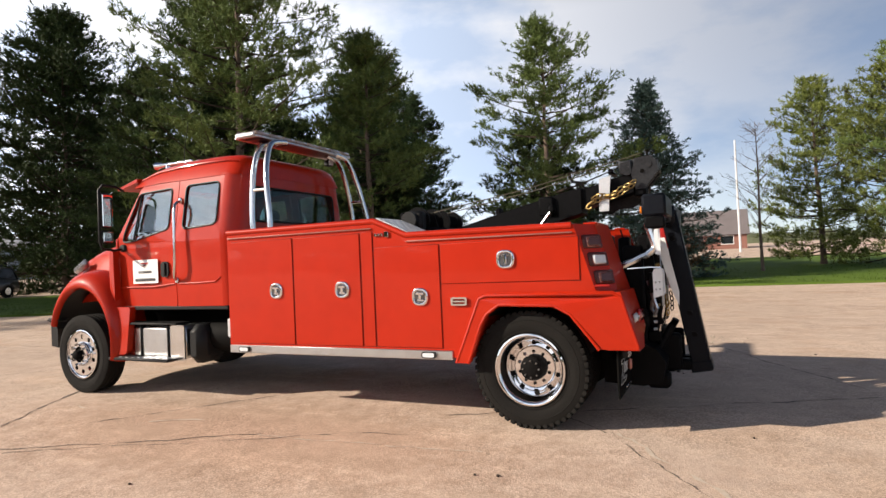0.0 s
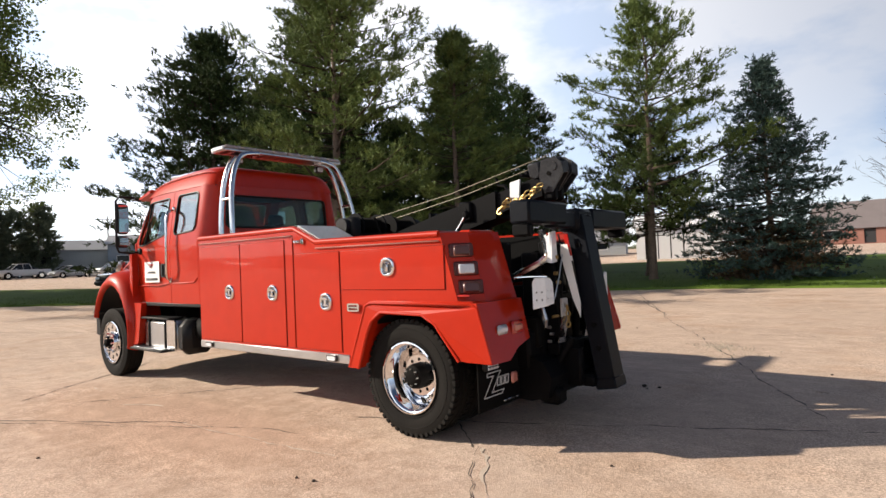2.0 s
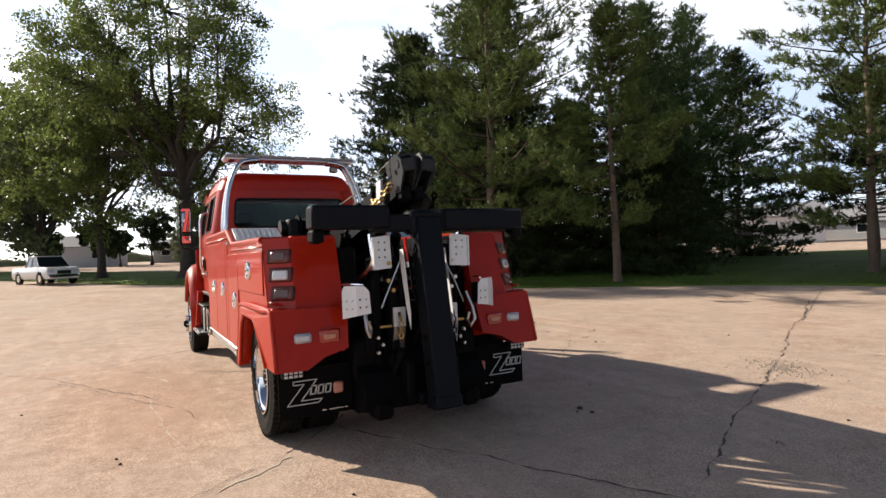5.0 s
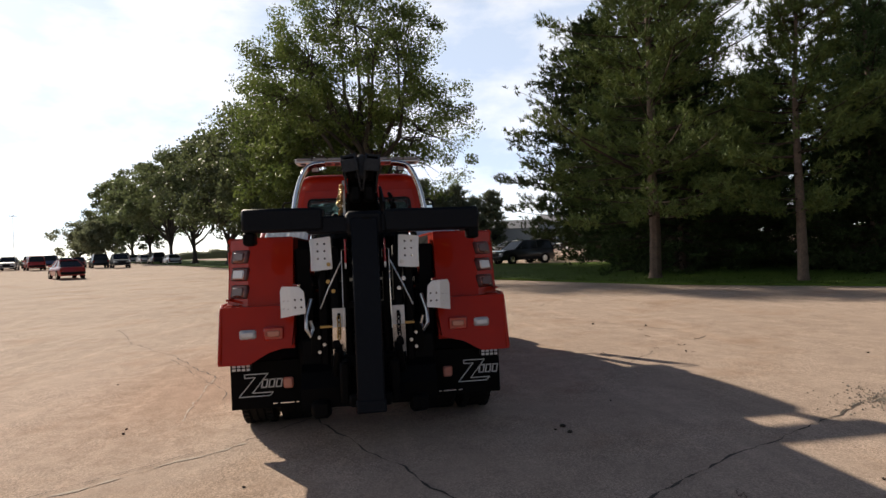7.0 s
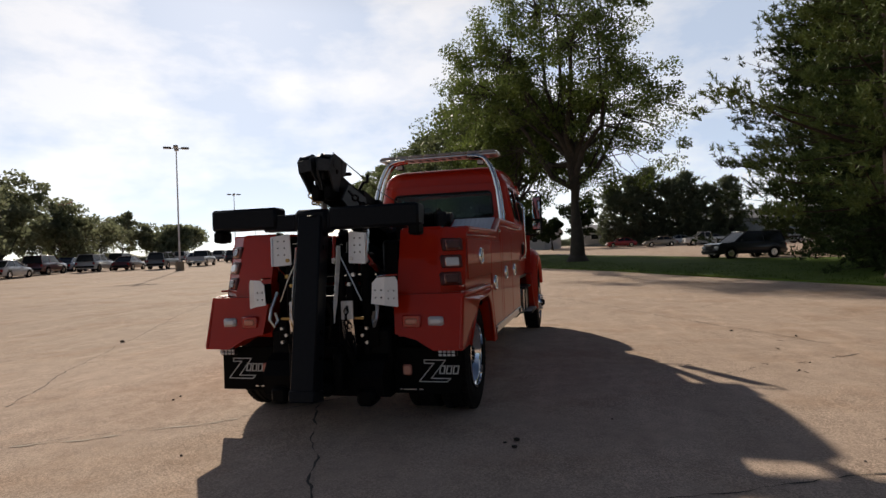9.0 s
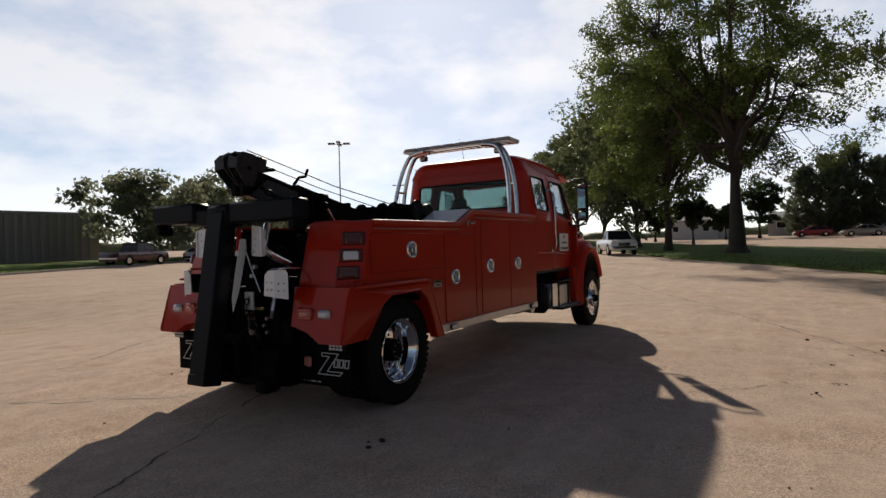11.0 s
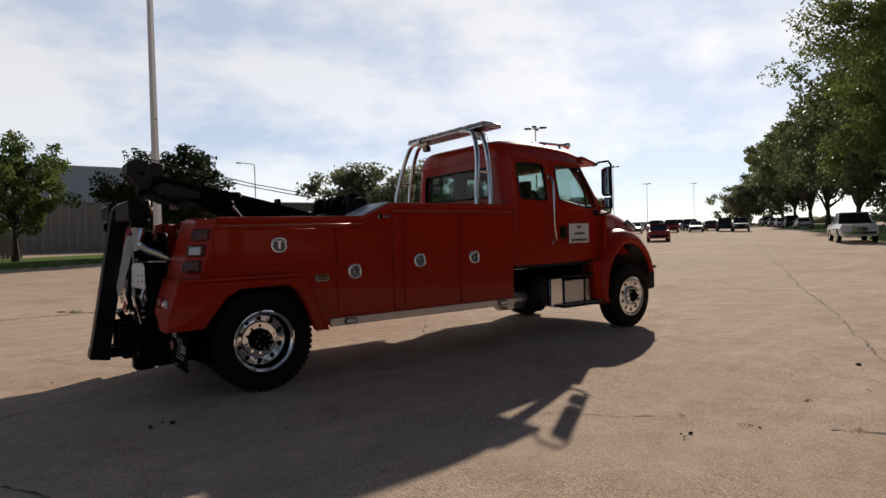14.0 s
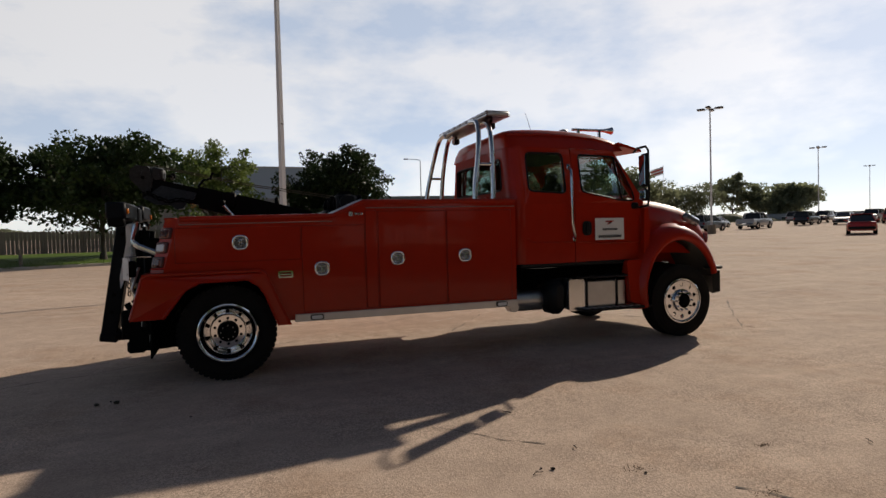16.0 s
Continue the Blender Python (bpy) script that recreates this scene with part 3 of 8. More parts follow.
def crack(pts, width, mat, seed, label, lift=0.004):
    """Uneven ribbon along the ground."""
    rng = random.Random(seed)
    line = between(pts, max(6, int(sum(math.dist(a, b) for a, b in zip(pts, pts[1:])) / 0.09)))
    vs = []
    off = 0.0
    for i, (x, y) in enumerate(line):
        a, b = line[max(i - 1, 0)], line[min(i + 1, len(line) - 1)]
        d = Vector((b[0] - a[0], b[1] - a[1])).normalized()
        off = off * 0.85 + rng.uniform(-0.025, 0.025)
        w = width * max(0.10, rng.uniform(-0.15, 1.25)) / 2
        for s in (-1, 1):
            px, py = x - d.y * (off + s * w), y + d.x * (off + s * w)
            vs.append((px, py, gz(px, py) + lift))
    fs = [(2 * i, 2 * i + 1, 2 * i + 3, 2 * i + 2) for i in range(len(line) - 1)]
    tagged(link("crack", Geo().add(vs, fs), mat, smooth=0), label, "crack", "cracks in the concrete", kind="structure")


DARKCRACKS = [
    ([(-0.62, 1.07), (-0.3, 0.75), (0.2, 0.3)], 0.02), ([(9.0, -9.9), (5.15, -11.74), (2.94, -12.62), (1.12, -13.6), (-0.46, -14.5), (-2.5, -15.5)], 0.045), ([(3.08, -12.46), (2.01, -10.46), (1.3, -9.1)], 0.05), ([(5.2, 2.6), (5.55, 2.07), (5.96, 1.37), (6.6, 0.4)], 0.03), ([(-2.8, -1.05), (-2.25, -2.15), (-1.52, -3.6), (0.28, -7.07), (3.27, -13.2), (4.6, -15.8)], 0.025),
    ([(0.9, 0.95), (-0.6, 0.3), (-1.35, -0.08), (-2.1, -0.45), (-2.8, -0.8), (-4.6, -1.6)], 0.02), ([(9.4, 5.9), (6.47, 4.55), (4.37, 3.09), (2.01, 1.83)], 0.018), ([(8.66, 3.43), (12.22, 1.71), (15, 0.6)], 0.022),
    ([(-0.58, 4.06), (1.57, 5.46), (4.23, 6.91), (9.21, 9.46), (14, 11.5)], 0.022), ([(1.6, 8.6), (2.33, 7.74), (2.94, 6.81)], 0.02),
    ([(36, 10.8), (28.18, 6.6), (13.98, -0.54), (8.69, -3.24), (5.52, -4.78), (3.9, -5.6)], 0.03), ([(1.5, -3.5), (1.74, -3.74), (2.13, -4.17)], 0.014), ([(2.8, -5.2), (2.93, -5.34), (3.13, -5.62)], 0.03),
    ([(-4.59, 6.71), (-4.01, 6.79), (-2.77, 6.9), (-1.0, 7.2), (1.0, 7.3)], 0.03), ([(9.44, 1.42), (8.06, -0.06), (7.25, -1.01)], 0.03), ([(4.4, 2.4), (3.5, 1.1), (3.1, 0.5)], 0.02),
    ([(6.9, -0.9), (7.4, -1.8), (8.0, -2.6), (9.2, -4.2)], 0.014), ([(-6, -9.8), (-2, -10.6), (2, -11.8), (6, -12.6)], 0.03), ([(-9, -13.6), (-4, -14.4), (0, -14.8), (4, -15.2)], 0.04), ([(-8, -6.2), (-4, -6.6), (-1.2, -6.4)], 0.02),
    ([(4.13, 3.14), (3.32, 2.67), (2.48, 2.2), (1.58, 1.77), (0.6, 1.5)], 0.012), ([(12, -8), (10.5, -5.6), (9.2, -4.6)], 0.02), ([(20, 22), (16, 16), (14, 11.5)], 0.025),
]
for i, (pts, w) in enumerate(DARKCRACKS):
    crack(pts, w, CRACK, i, "dark uneven crack in the pale concrete")
# Pale ribbon paints the sunlit wall of this crack.
crack([(-0.7, 1.07), (-0.88, 1.25), (-1.09, 1.58), (-1.29, 1.89), (-1.5, 2.2), (-1.7, 2.6)], 0.042, CRACKPALE, 40, "crack behind the rear wheel with its lit wall painted pale")
crack([(-0.66, 1.05), (-0.98, 1.50), (-1.19, 1.83), (-1.45, 2.2), (-1.75, 2.7)], 0.010, CRACK, 45, "dark uneven crack in the pale concrete", 0.007)
crack([(5.3, 1.72), (5.0, 1.85), (4.85, 1.8)], 0.046, CRACKPALE, 42, "pale scuffed patch in the concrete")
crack([(2.3, 1.98), (1.74, 1.96), (0.9, 1.91), (0.19, 1.86)], 0.019, CRACKPALE, 43, "pale scuffed line in the concrete")
crack([(3.2, 1.78), (3.5, 1.86), (3.75, 1.98)], 0.039, CRACKPALE, 41, "pale scuffed patch in the concrete")


def stone(name, at, r, mat, seed, label, category, flat=0.6):
    rng = random.Random(seed)
    bm = bmesh.new()
    bmesh.ops.create_icosphere(bm, subdivisions=1, radius=r)
    for v in bm.verts:
        v.co *= rng.uniform(0.65, 1.2)
        v.co.z *= flat
    me = bpy.data.meshes.new(name)
    bm.to_mesh(me)
    bm.free()
    me.materials.append(mat)
    ob = new(name, me)
    ob.matrix_world = pose(at[0], at[1], gz(*at) + r * flat * 0.7, 0, 0, rng.uniform(0, 360))
    return tagged(ob, label, category, "clods on the lot")


for i, (x, y, r) in enumerate([(-0.99, -1.65, 0.03), (-1.155, -1.646, 0.025), (-1.05, -1.56, 0.014), (1.965, -4.57, 0.018), (1.90, -4.53, 0.011), (5.33, -4.56, 0.03), (4.70, -5.37, 0.025), (2.46, -4.84, 0.015), (-0.3, -2.4, 0.012),
                              (-0.1, 2.27, 0.018), (0.06, 2.3, 0.014), (2.33, 3.24, 0.015), (1.0, -6.6, 0.02), (-1.7, 0.9, 0.014), (4.25, 7.0, 0.05), (-2.6, -3.2, 0.015)]):
    stone("clod", (x, y), r, CLOD, i, "small dark clod of dirt on the concrete", "clod")


def twig(x, y, yaw, length):
    g = Geo()
    g.tube([(-length / 2, 0, 0.006), (-length * 0.1, 0.01, 0.012), (length / 2, -0.008, 0.006)], 0.0035, 5, 0.002)
    g.tube([(0, 0.01, 0.01), (length * 0.25, length * 0.2, 0.012)], 0.0025, 5, 0.0015)
    ob = link("twig", g, CLOD)
    ob.matrix_world = pose(x, y, gz(x, y) + 0.004, 0, 0, yaw)
    tagged(ob, "thin dry brown twig lying on the concrete", "twig", "twigs on the lot")


for x, y, a, l in ((1.84, -4.60, 20, 0.08), (2.3, -4.3, 70, 0.07), (2.2, -3.4, 130, 0.09), (4.2, -5.0, 60, 0.08)):
    twig(x, y, a, l)


def gravel(cx, cy, rx, ry, n, yaw):
    rng = np.random.default_rng(11)
    base = np.array([(1, 0, 0), (-1, 0, 0), (0, 1, 0), (0, -1, 0), (0, 0, 1), (0, 0, -1)], dtype=float)
    tri = np.array([(0, 2, 4), (2, 1, 4), (1, 3, 4), (3, 0, 4), (2, 0, 5), (1, 2, 5), (3, 1, 5), (0, 3, 5)])
    vs, fs = [], []
    c, s = math.cos(radians(yaw)), math.sin(radians(yaw))
    for i in range(n):
        a, r = rng.uniform(0, 2 * math.pi), abs(rng.normal(0, 0.5))
        u, w = rx * r * math.cos(a), ry * r * math.sin(a)
        x, y = cx + c * u - s * w, cy + s * u + c * w
        q = base * rng.uniform(0.005, 0.016) * rng.uniform(0.7, 1.2, (6, 1)) + np.array((x, y, gz(x, y) + 0.004))
        fs.append(tri + 6 * i)
        vs.append(q)
    ob = big_mesh("gravel_patch", np.concatenate(vs), np.concatenate(fs), GRIT)
    tagged(ob, "loose crumbled concrete gravel in a shallow patch", "gravel", kind="stuff")


gravel(-1.0, -4.8, 0.75, 0.5, 380, -50)


# ---- the tow truck: rear axle over the origin, front towards +x, left side towards +y ----
truck = thing("tow_truck", (0, 0, 0), "glossy red tow truck with polished wheels and black boom", "tow truck")


def tp(name, g, mat, label="", parent=None, smooth=40):
    return part(name, g, mat, parent or truck, label, smooth)


# frame rails, crossmembers, axles
for s in (1, -1):
    g = Geo()
    g.box((2.75, s * 0.43, 0.86), (7.3, 0.09, 0.26), 0.012)
    tp("frame_rail", g, FRAME, "black steel frame rail")
for x in (-0.7, 0.5, 1.6, 2.7, 3.8, 5.2, 6.3):
    tp("crossmember", Geo().box((x, 0, 0.86), (0.1, 0.8, 0.18), 0.01), FRAME)
g = Geo()
g.cyl((0, -0.85, 0.51), (0, 0.85, 0.51), 0.085)
g.lathe([(0.0, -0.22), (0.14, -0.2), (0.21, -0.08), (0.21, 0.08), (0.14, 0.2), (0.0, 0.22)], (0, 0, 0.53), 24, "x")
tp("rear_axle", g, FRAME)
g = Geo()
g.box((5.93, 0, 0.44), (0.14, 1.95, 0.12), 0.02)
tp("front_axle", g, FRAME)
for s in (1, -1):
    for k in range(5):
        tp("spring_leaf", Geo().box((0.0, s * 0.48, 0.66 - 0.022 * k), (1.4 - 0.22 * k, 0.08, 0.018), 0.004), FRAME)
    for k in range(3):
        tp("spring_leaf", Geo().box((5.91, s * 0.48, 0.58 - 0.022 * k), (1.3 - 0.3 * k, 0.08, 0.018), 0.004), FRAME)
g = Geo()
g.cyl((5.0, 0, 0.72), (0.25, 0, 0.56), 0.05)
tp("drive_shaft", g, FRAME)
g = Geo()
g.box((5.6, 0, 0.95), (1.3, 0.62, 0.7), 0.06)
g.box((4.7, 0, 0.82), (0.7, 0.45, 0.45), 0.06)
tp("engine", g, FRAME, "dirty black engine and gearbox")


# wheels
def tyre_geo(y0, y1, R=0.51, r=0.295, lugs=True):
    """Heavy tyre between two planes, with shoulder lugs and grooves."""
    w = (y1 - y0) / 2
    prof = [(r, -w * 0.72), (r + 0.02, -w * 0.86), (r + 0.07, -w * 0.98), (0.41, -w), (0.462, -w * 0.97), (R - 0.012, -w * 0.86), (R - 0.012, -w * 0.5), (R - 0.022, -w * 0.48), (R - 0.022, -w * 0.40), (R - 0.012, -w * 0.38), (R - 0.012, -0.01), (R - 0.022, -0.008)]
    prof = prof + [(a, -b) for a, b in prof[::-1]]
    g = Geo()
    g.lathe(prof, (0, (y0 + y1) / 2, 0), 64)
    if lugs:
        for i in range(52):
            a = 2 * math.pi * i / 52
            for sgn in (1, -1):
                c = Vector((math.cos(a), 0, math.sin(a)))
                rot = Matrix.Rotation(-a, 4, "Y") @ Matrix.Rotation(sgn * 0.12, 4, "X")
                p = c * (R - 0.016) + Vector((0, (y0 + y1) / 2 + sgn * w * 0.74, 0))
                g.box(p, (0.034, w * 0.42, 0.042), 0.004, rot)
    for k in (0.335, 0.43):
        g.lathe([(k - 0.004, w * 0.99), (k, w * 1.012), (k + 0.004, w * 0.99)], (0, (y0 + y1) / 2, 0), 64)
        g.lathe([(k - 0.004, -w * 0.99), (k, -w * 1.012), (k + 0.004, -w * 0.99)], (0, (y0 + y1) / 2, 0), 64)
    return g


def disc_geo(prof_in, prof_out, y, holes=10, rh=0.215, size=0.028, t=0.014):
    """Wheel disc with round hand holes."""
    outline = [(prof_out * math.cos(a), prof_out * math.sin(a)) for a in (2 * math.pi * i / 60 for i in range(60))]
    hs = [[(prof_in * math.cos(a), prof_in * math.sin(a)) for a in (2 * math.pi * i / 32 for i in range(32))]]
    for k in range(holes):
        b = 2 * math.pi * (k + 0.5) / holes
        hs.append([(rh * math.cos(b) + size * math.cos(a), rh * math.sin(b) + size * math.sin(a)) for a in (2 * math.pi * i / 14 for i in range(14))])
    return Geo().panel(outline, lambda u, v, w: (u, y + w, v), t, hs)


def nuts(name, y, n, r, size, mat, parent):
    """A ring of wheel nuts, each a part on one shared mesh."""
    me = None
    for k in range(n):
        a = 2 * math.pi * k / n
        if me is None:
            ob = part(name, Geo().cyl((0, 0, 0), (0, 0.045, 0), size, size * 0.55, 8), mat, parent)
            me = ob.data
        else:
            ob = new(name, me)
            ob.parent = parent
        ob.location = (r * math.cos(a), y, r * math.sin(a))


def wheel(x, s, rear):
    """Wheel whose mesh is the rim; tyre, hub and nuts are its parts. Local +y faces out."""
    if rear:
        face, dish = 1.16, 0.99
        g = Geo()
        g.lathe([(0.300, 0.0), (0.312, -0.004), (0.312, -0.02), (0.298, -0.022), (0.286, -0.03), (0.276, -0.045), (0.270, -0.06), (0.250, -0.085), (0.240, -0.12), (0.232, -0.16), (0.224, -0.178)], (0, face, 0), 64)
        dg = disc_geo(0.105, 0.176, dish + 0.004, 10, 0.140, 0.016)
        g.add(dg.v, dg.f)
        g.lathe([(0.176, 0.018), (0.184, 0.012), (0.190, -0.004), (0.226, -0.016)], (0, dish, 0), 64)
        g.lathe([(0.224, -0.178), (0.26, -0.30), (0.28, -0.36)], (0, face, 0), 64)
        g.lathe([(0.108, 0.016), (0.104, 0.03), (0.09, 0.034)], (0, dish, 0), 40)
    else:
        face, dish = 1.27, 1.235
        g = Geo()
        g.lathe([(0.300, 0.0), (0.312, -0.004), (0.312, -0.02), (0.298, -0.022), (0.286, -0.03), (0.278, -0.05), (0.27, -0.055)], (0, face, 0), 64)
        dg = disc_geo(0.16, 0.275, dish, 10, 0.222, 0.029)
        g.add(dg.v, dg.f)
        g.lathe([(0.16, 0.014), (0.15, 0.055), (0.10, 0.06)], (0, dish, 0), 40)
        g.lathe([(0.27, -0.055), (0.262, -0.22), (0.285, -0.29)], (0, face, 0), 64)
    w = part("wheel", g, CHROME, truck, "polished aluminium rear wheel with deep dish" if rear else "polished aluminium front wheel with hand holes")
    w.matrix_basis = pose(x, 0, 0.51 if rear else 0.50, 0, 0, 0 if s > 0 else 180)
    if rear:
        part("tyre", tyre_geo(0.875, 1.155), RUBBER, w, "dusty black outer tyre with chunky lugs")
        part("tyre", tyre_geo(0.545, 0.825, lugs=False), RUBBER, w)
        h = Geo()
        h.lathe([(0.0, 0.075), (0.045, 0.075), (0.075, 0.065), (0.10, 0.05), (0.108, 0.02), (0.112, 0.0), (0.112, -0.06)], (0, 1.05, 0), 32)
        part("hub", h, FRAME, w, "greasy dark axle hub")
        nuts("hub_bolt", 1.085, 8, 0.072, 0.010, STEEL, w)
        # Black discs on the dish stand for the shade in open hand holes.
        me = None
        for k in range(10):
            a = 2 * math.pi * (k + 0.5) / 10
            if me is None:
                ob = part("hand_hole_disc", Geo().cyl((0, 0, 0), (0, 0.022, 0), 0.021, n=14), FRAME, w, "black disc standing for a shaded hand hole")
                me = ob.data
            else:
                ob = new("hand_hole_disc", me)
                ob.parent = w
            ob.location = (0.207 * math.cos(a), dish - 0.028, 0.207 * math.sin(a))
        nuts("wheel_nut", dish - 0.03, 10, 0.140, 0.013, FRAME, w)
    else:
        part("tyre", tyre_geo(0.99, 1.26, lugs=False), RUBBER, w, "dusty black ribbed front tyre")
        h = Geo()
        h.lathe([(0.0, 0.10), (0.035, 0.098), (0.055, 0.085), (0.062, 0.02), (0.1, 0.0)], (0, dish + 0.03, 0), 32)
        part("hub", h, FRAME, w, "dark oil-bath hub cap")
        nuts("nut_cover", dish + 0.05, 10, 0.13, 0.018, CHROME, w)
        b = Geo()
        b.cyl((0, 1.0, 0), (0, 1.18, 0), 0.2, n=32)
        part("brake_drum", b, FRAME, w)


for s in (1, -1):
    wheel(0.0, s, True)
    wheel(5.93, s, False)

# ---- cab ----
BELT, TOPZ = 1.97, 2.62


def cab_out(x, z):
    """Half width of the cab skin."""
    y = 1.125 - 0.02 * max(0.0, (1.35 - z)) / 0.3
    if z > BELT:
        y -= 0.115 * (z - BELT) / (TOPZ - BELT)
    if x > 5.0:
        y -= 0.05 * (x - 5.0) / 0.45
    return y


def skin(s):
    return lambda u, v, w: (u, s * (cab_out(u, v) - w), v)


def cut(poly, z0, z1):
    """Splits an outline by height: the part between z0 and z1 of a convex-enough polygon."""
    def clip(p, z, keep):
        out = []
        for a, b in zip(p, p[1:] + p[:1]):
            ia, ib = keep * (a[1] - z) >= 0, keep * (b[1] - z) >= 0
            if ia:
                out.append(a)
            if ia != ib:
                t = (z - a[1]) / (b[1] - a[1])
                out.append((a[0] + (b[0] - a[0]) * t, z))
        return out
    return clip(clip(list(poly), z0, 1), z1, -1)


DOOR = rounded([(4.335, 1.09), (5.43, 1.09), (5.47, 1.75), (5.40, 1.97), (5.00, 2.585), (4.335, 2.60)], [0.03, 0.06, 0.05, 0.02, 0.06, 0.02], 3)
DOORWIN = rounded([(4.44, 2.02), (4.62, 1.985), (5.06, 1.90), (5.29, 1.90), (5.25, 2.05), (5.02, 2.50), (4.44, 2.52)], [0.05, 0.1, 0.1, 0.05, 0.05, 0.06, 0.05], 3)
SIDE = [(3.60, 1.09), (4.325, 1.09), (4.325, 2.60), (3.60, 2.62)]
SIDEWIN = rounded([(3.66, 2.03), (4.20, 2.00), (4.20, 2.53), (3.66, 2.53)], 0.07, 4)
for s in (1, -1):
    door = Geo()
    low = cut(DOOR, 1.0, 1.86)
    door.panel(low, skin(s), 0.04)
    door.panel(cut(DOOR, 1.86, 2.7), skin(s), 0.04, [DOORWIN])
    d = tp("door", door, RED, "red cab door with raised window")
    w = Geo().panel(DOORWIN, lambda u, v, k, s=s: (u, s * (cab_out(u, v) - 0.018 - k), v), 0.004)
    ob = part("window", w, GLASS, d, "clear door window", 0)
    ob.visible_shadow = False
    # window seal
    seal = Geo()
    ring = [Vector((u, s * (cab_out(u, v) + 0.001), v)) for u, v in DOORWIN]
    seal.tube(ring + ring[:2], 0.011, 6)
    part("window_seal", seal, PLASTIC, d, "black rubber window seal")
    bar_ = Geo()
    bar_.tube([(5.0, s * (cab_out(5.0, 2.5) - 0.01), 2.50), (5.08, s * (cab_out(5.08, 1.9) - 0.012), 1.91)], 0.011, 6)
    part("vent_bar", bar_, PLASTIC, d)
    hd = Geo()
    hd.panel(rounded([(4.44, 1.44), (4.57, 1.44), (4.57, 1.63), (4.44, 1.63)], 0.055), lambda u, v, k, s=s: (u, s * (cab_out(u, v) + 0.014 - k), v), 0.02)
    hd.box((4.505, s * 1.148, 1.54), (0.05, 0.016, 0.15), 0.006)
    part("handle", hd, PLASTIC, d, "black recessed door handle")
    # raised feature line of the door
    ft = Geo()
    ft.tube([(4.36, s * 1.1185, 1.36), (4.7, s * 1.1185, 1.33), (5.38, s * 1.076, 1.33)], 0.009, 8)
    part("crease", ft, RED, d)
    sign = Geo().panel([(4.63, 1.375), (5.09, 1.375), (5.09, 1.665), (4.63, 1.665)], lambda u, v, k, s=s: (u, s * (cab_out(u, v) + 0.004 - k), v), 0.003)
    sg = part("door_sign", sign, WHITE, d, "white magnetic door sign with dark print", 0)
    for n_, (cx, cz, wd, hh, mt) in enumerate([(4.86, 1.605, 0.14, 0.05, INKRED), (4.86, 1.60, 0.05, 0.018, INK), (4.86, 1.515, 0.24, 0.028, INK), (4.86, 1.42, 0.37, 0.036, INK)]):
        b = Geo()
        if n_ == 0:
            b.panel([(cx - s * -wd / 2, cz + 0.025), (cx + s * -wd / 2, cz + 0.025), (cx - s * -0.02, cz - 0.025), (cx - s * -0.05, cz - 0.025), (cx + s * -0.0, cz + 0.008), (cx - s * -wd / 2, cz + 0.008)], lambda u, v, k, s=s: (u, s * (cab_out(u, v) + 0.006 - k), v), 0.0015)
        else:
            m_ = 1 if n_ == 1 else 9 if n_ == 2 else 12
            for i in range(m_):
                x0 = cx - wd / 2 + wd * i / m_
                b.panel([(x0 + 0.004, cz - hh / 2), (x0 + wd / m_ - 0.004, cz - hh / 2), (x0 + wd / m_ - 0.004, cz + hh / 2), (x0 + 0.004, cz + hh / 2)], lambda u, v, k, s=s, e=0.0065 + 0.001 * (n_ == 1): (u, s * (cab_out(u, v) + e - k), v), 0.0012)
        part("sign_print", b, mt, sg, smooth=0)
    side = Geo()
    side.panel(cut(SIDE, 1.0, 1.86), skin(s), 0.04)
    side.panel(cut(SIDE, 1.86, 2.7), skin(s), 0.04, [SIDEWIN])
    sp = tp("cab_side", side, RED, "red rear cab side panel")
    w = Geo().panel(SIDEWIN, lambda u, v, k, s=s: (u, s * (cab_out(u, v) - 0.012 - k), v), 0.004)
    ob = part("window", w, GLASS, sp, "rear quarter window", 0)
    ob.visible_shadow = False
    ring = [Vector((u, s * (cab_out(u, v) + 0.001), v)) for u, v in SIDEWIN]
    part("window_seal", Geo().tube(ring + ring[:2], 0.012, 6), PLASTIC, sp)
    ft = Geo()
    ft.tube([(3.62, s * 1.1185, 1.42), (3.70, s * 1.1185, 1.37), (4.0, s * 1.1185, 1.36), (4.29, s * 1.1185, 1.36)], 0.009, 8)
    part("crease", ft, RED, sp)
    # rounded rear corner
    rings = []
    for z in (1.09, 1.5, 1.86, BELT, 2.3, TOPZ):
        o = cab_out(3.60, z)
        rings.append([(3.60 - 0.18 * math.sin(a), s * (o - 0.18 + 0.18 * math.cos(a)), z) for a in (math.pi / 2 * i / 6 for i in range(7))])
    c = Geo()
    c.loft(rings, close=False)
    tp("cab_corner", c, RED, smooth=60)
    # sill and grab handle
    tp("door_sill", Geo().box((4.5, s * 1.03, 1.07), (1.95, 0.16, 0.05), 0.01), PLASTIC)
    gh = Geo()
    gh.tube([(4.27, s * 1.07, 2.34), (4.26, s * 1.12, 2.33), (4.245, s * 1.175, 2.29), (4.235, s * 1.20, 2.2), (4.235, s * 1.21, 1.6), (4.26, s * 1.20, 1.49), (4.30, s * 1.17, 1.43), (4.31, s * 1.12, 1.40)], 0.018, 10)
    gh.box((4.27, s * 1.07, 2.35), (0.05, 0.03, 0.07), 0.01)
    gh.box((4.31, s * 1.125, 1.40), (0.05, 0.03, 0.07), 0.01)
    tp("grab_handle", gh, ALU, "polished curved grab handle behind the door")

# rear wall of the cab
REARWIN = rounded([(-0.82, 2.06), (0.82, 2.06), (0.79, 2.47), (-0.79, 2.47)], 0.07, 4)
rear = Geo()
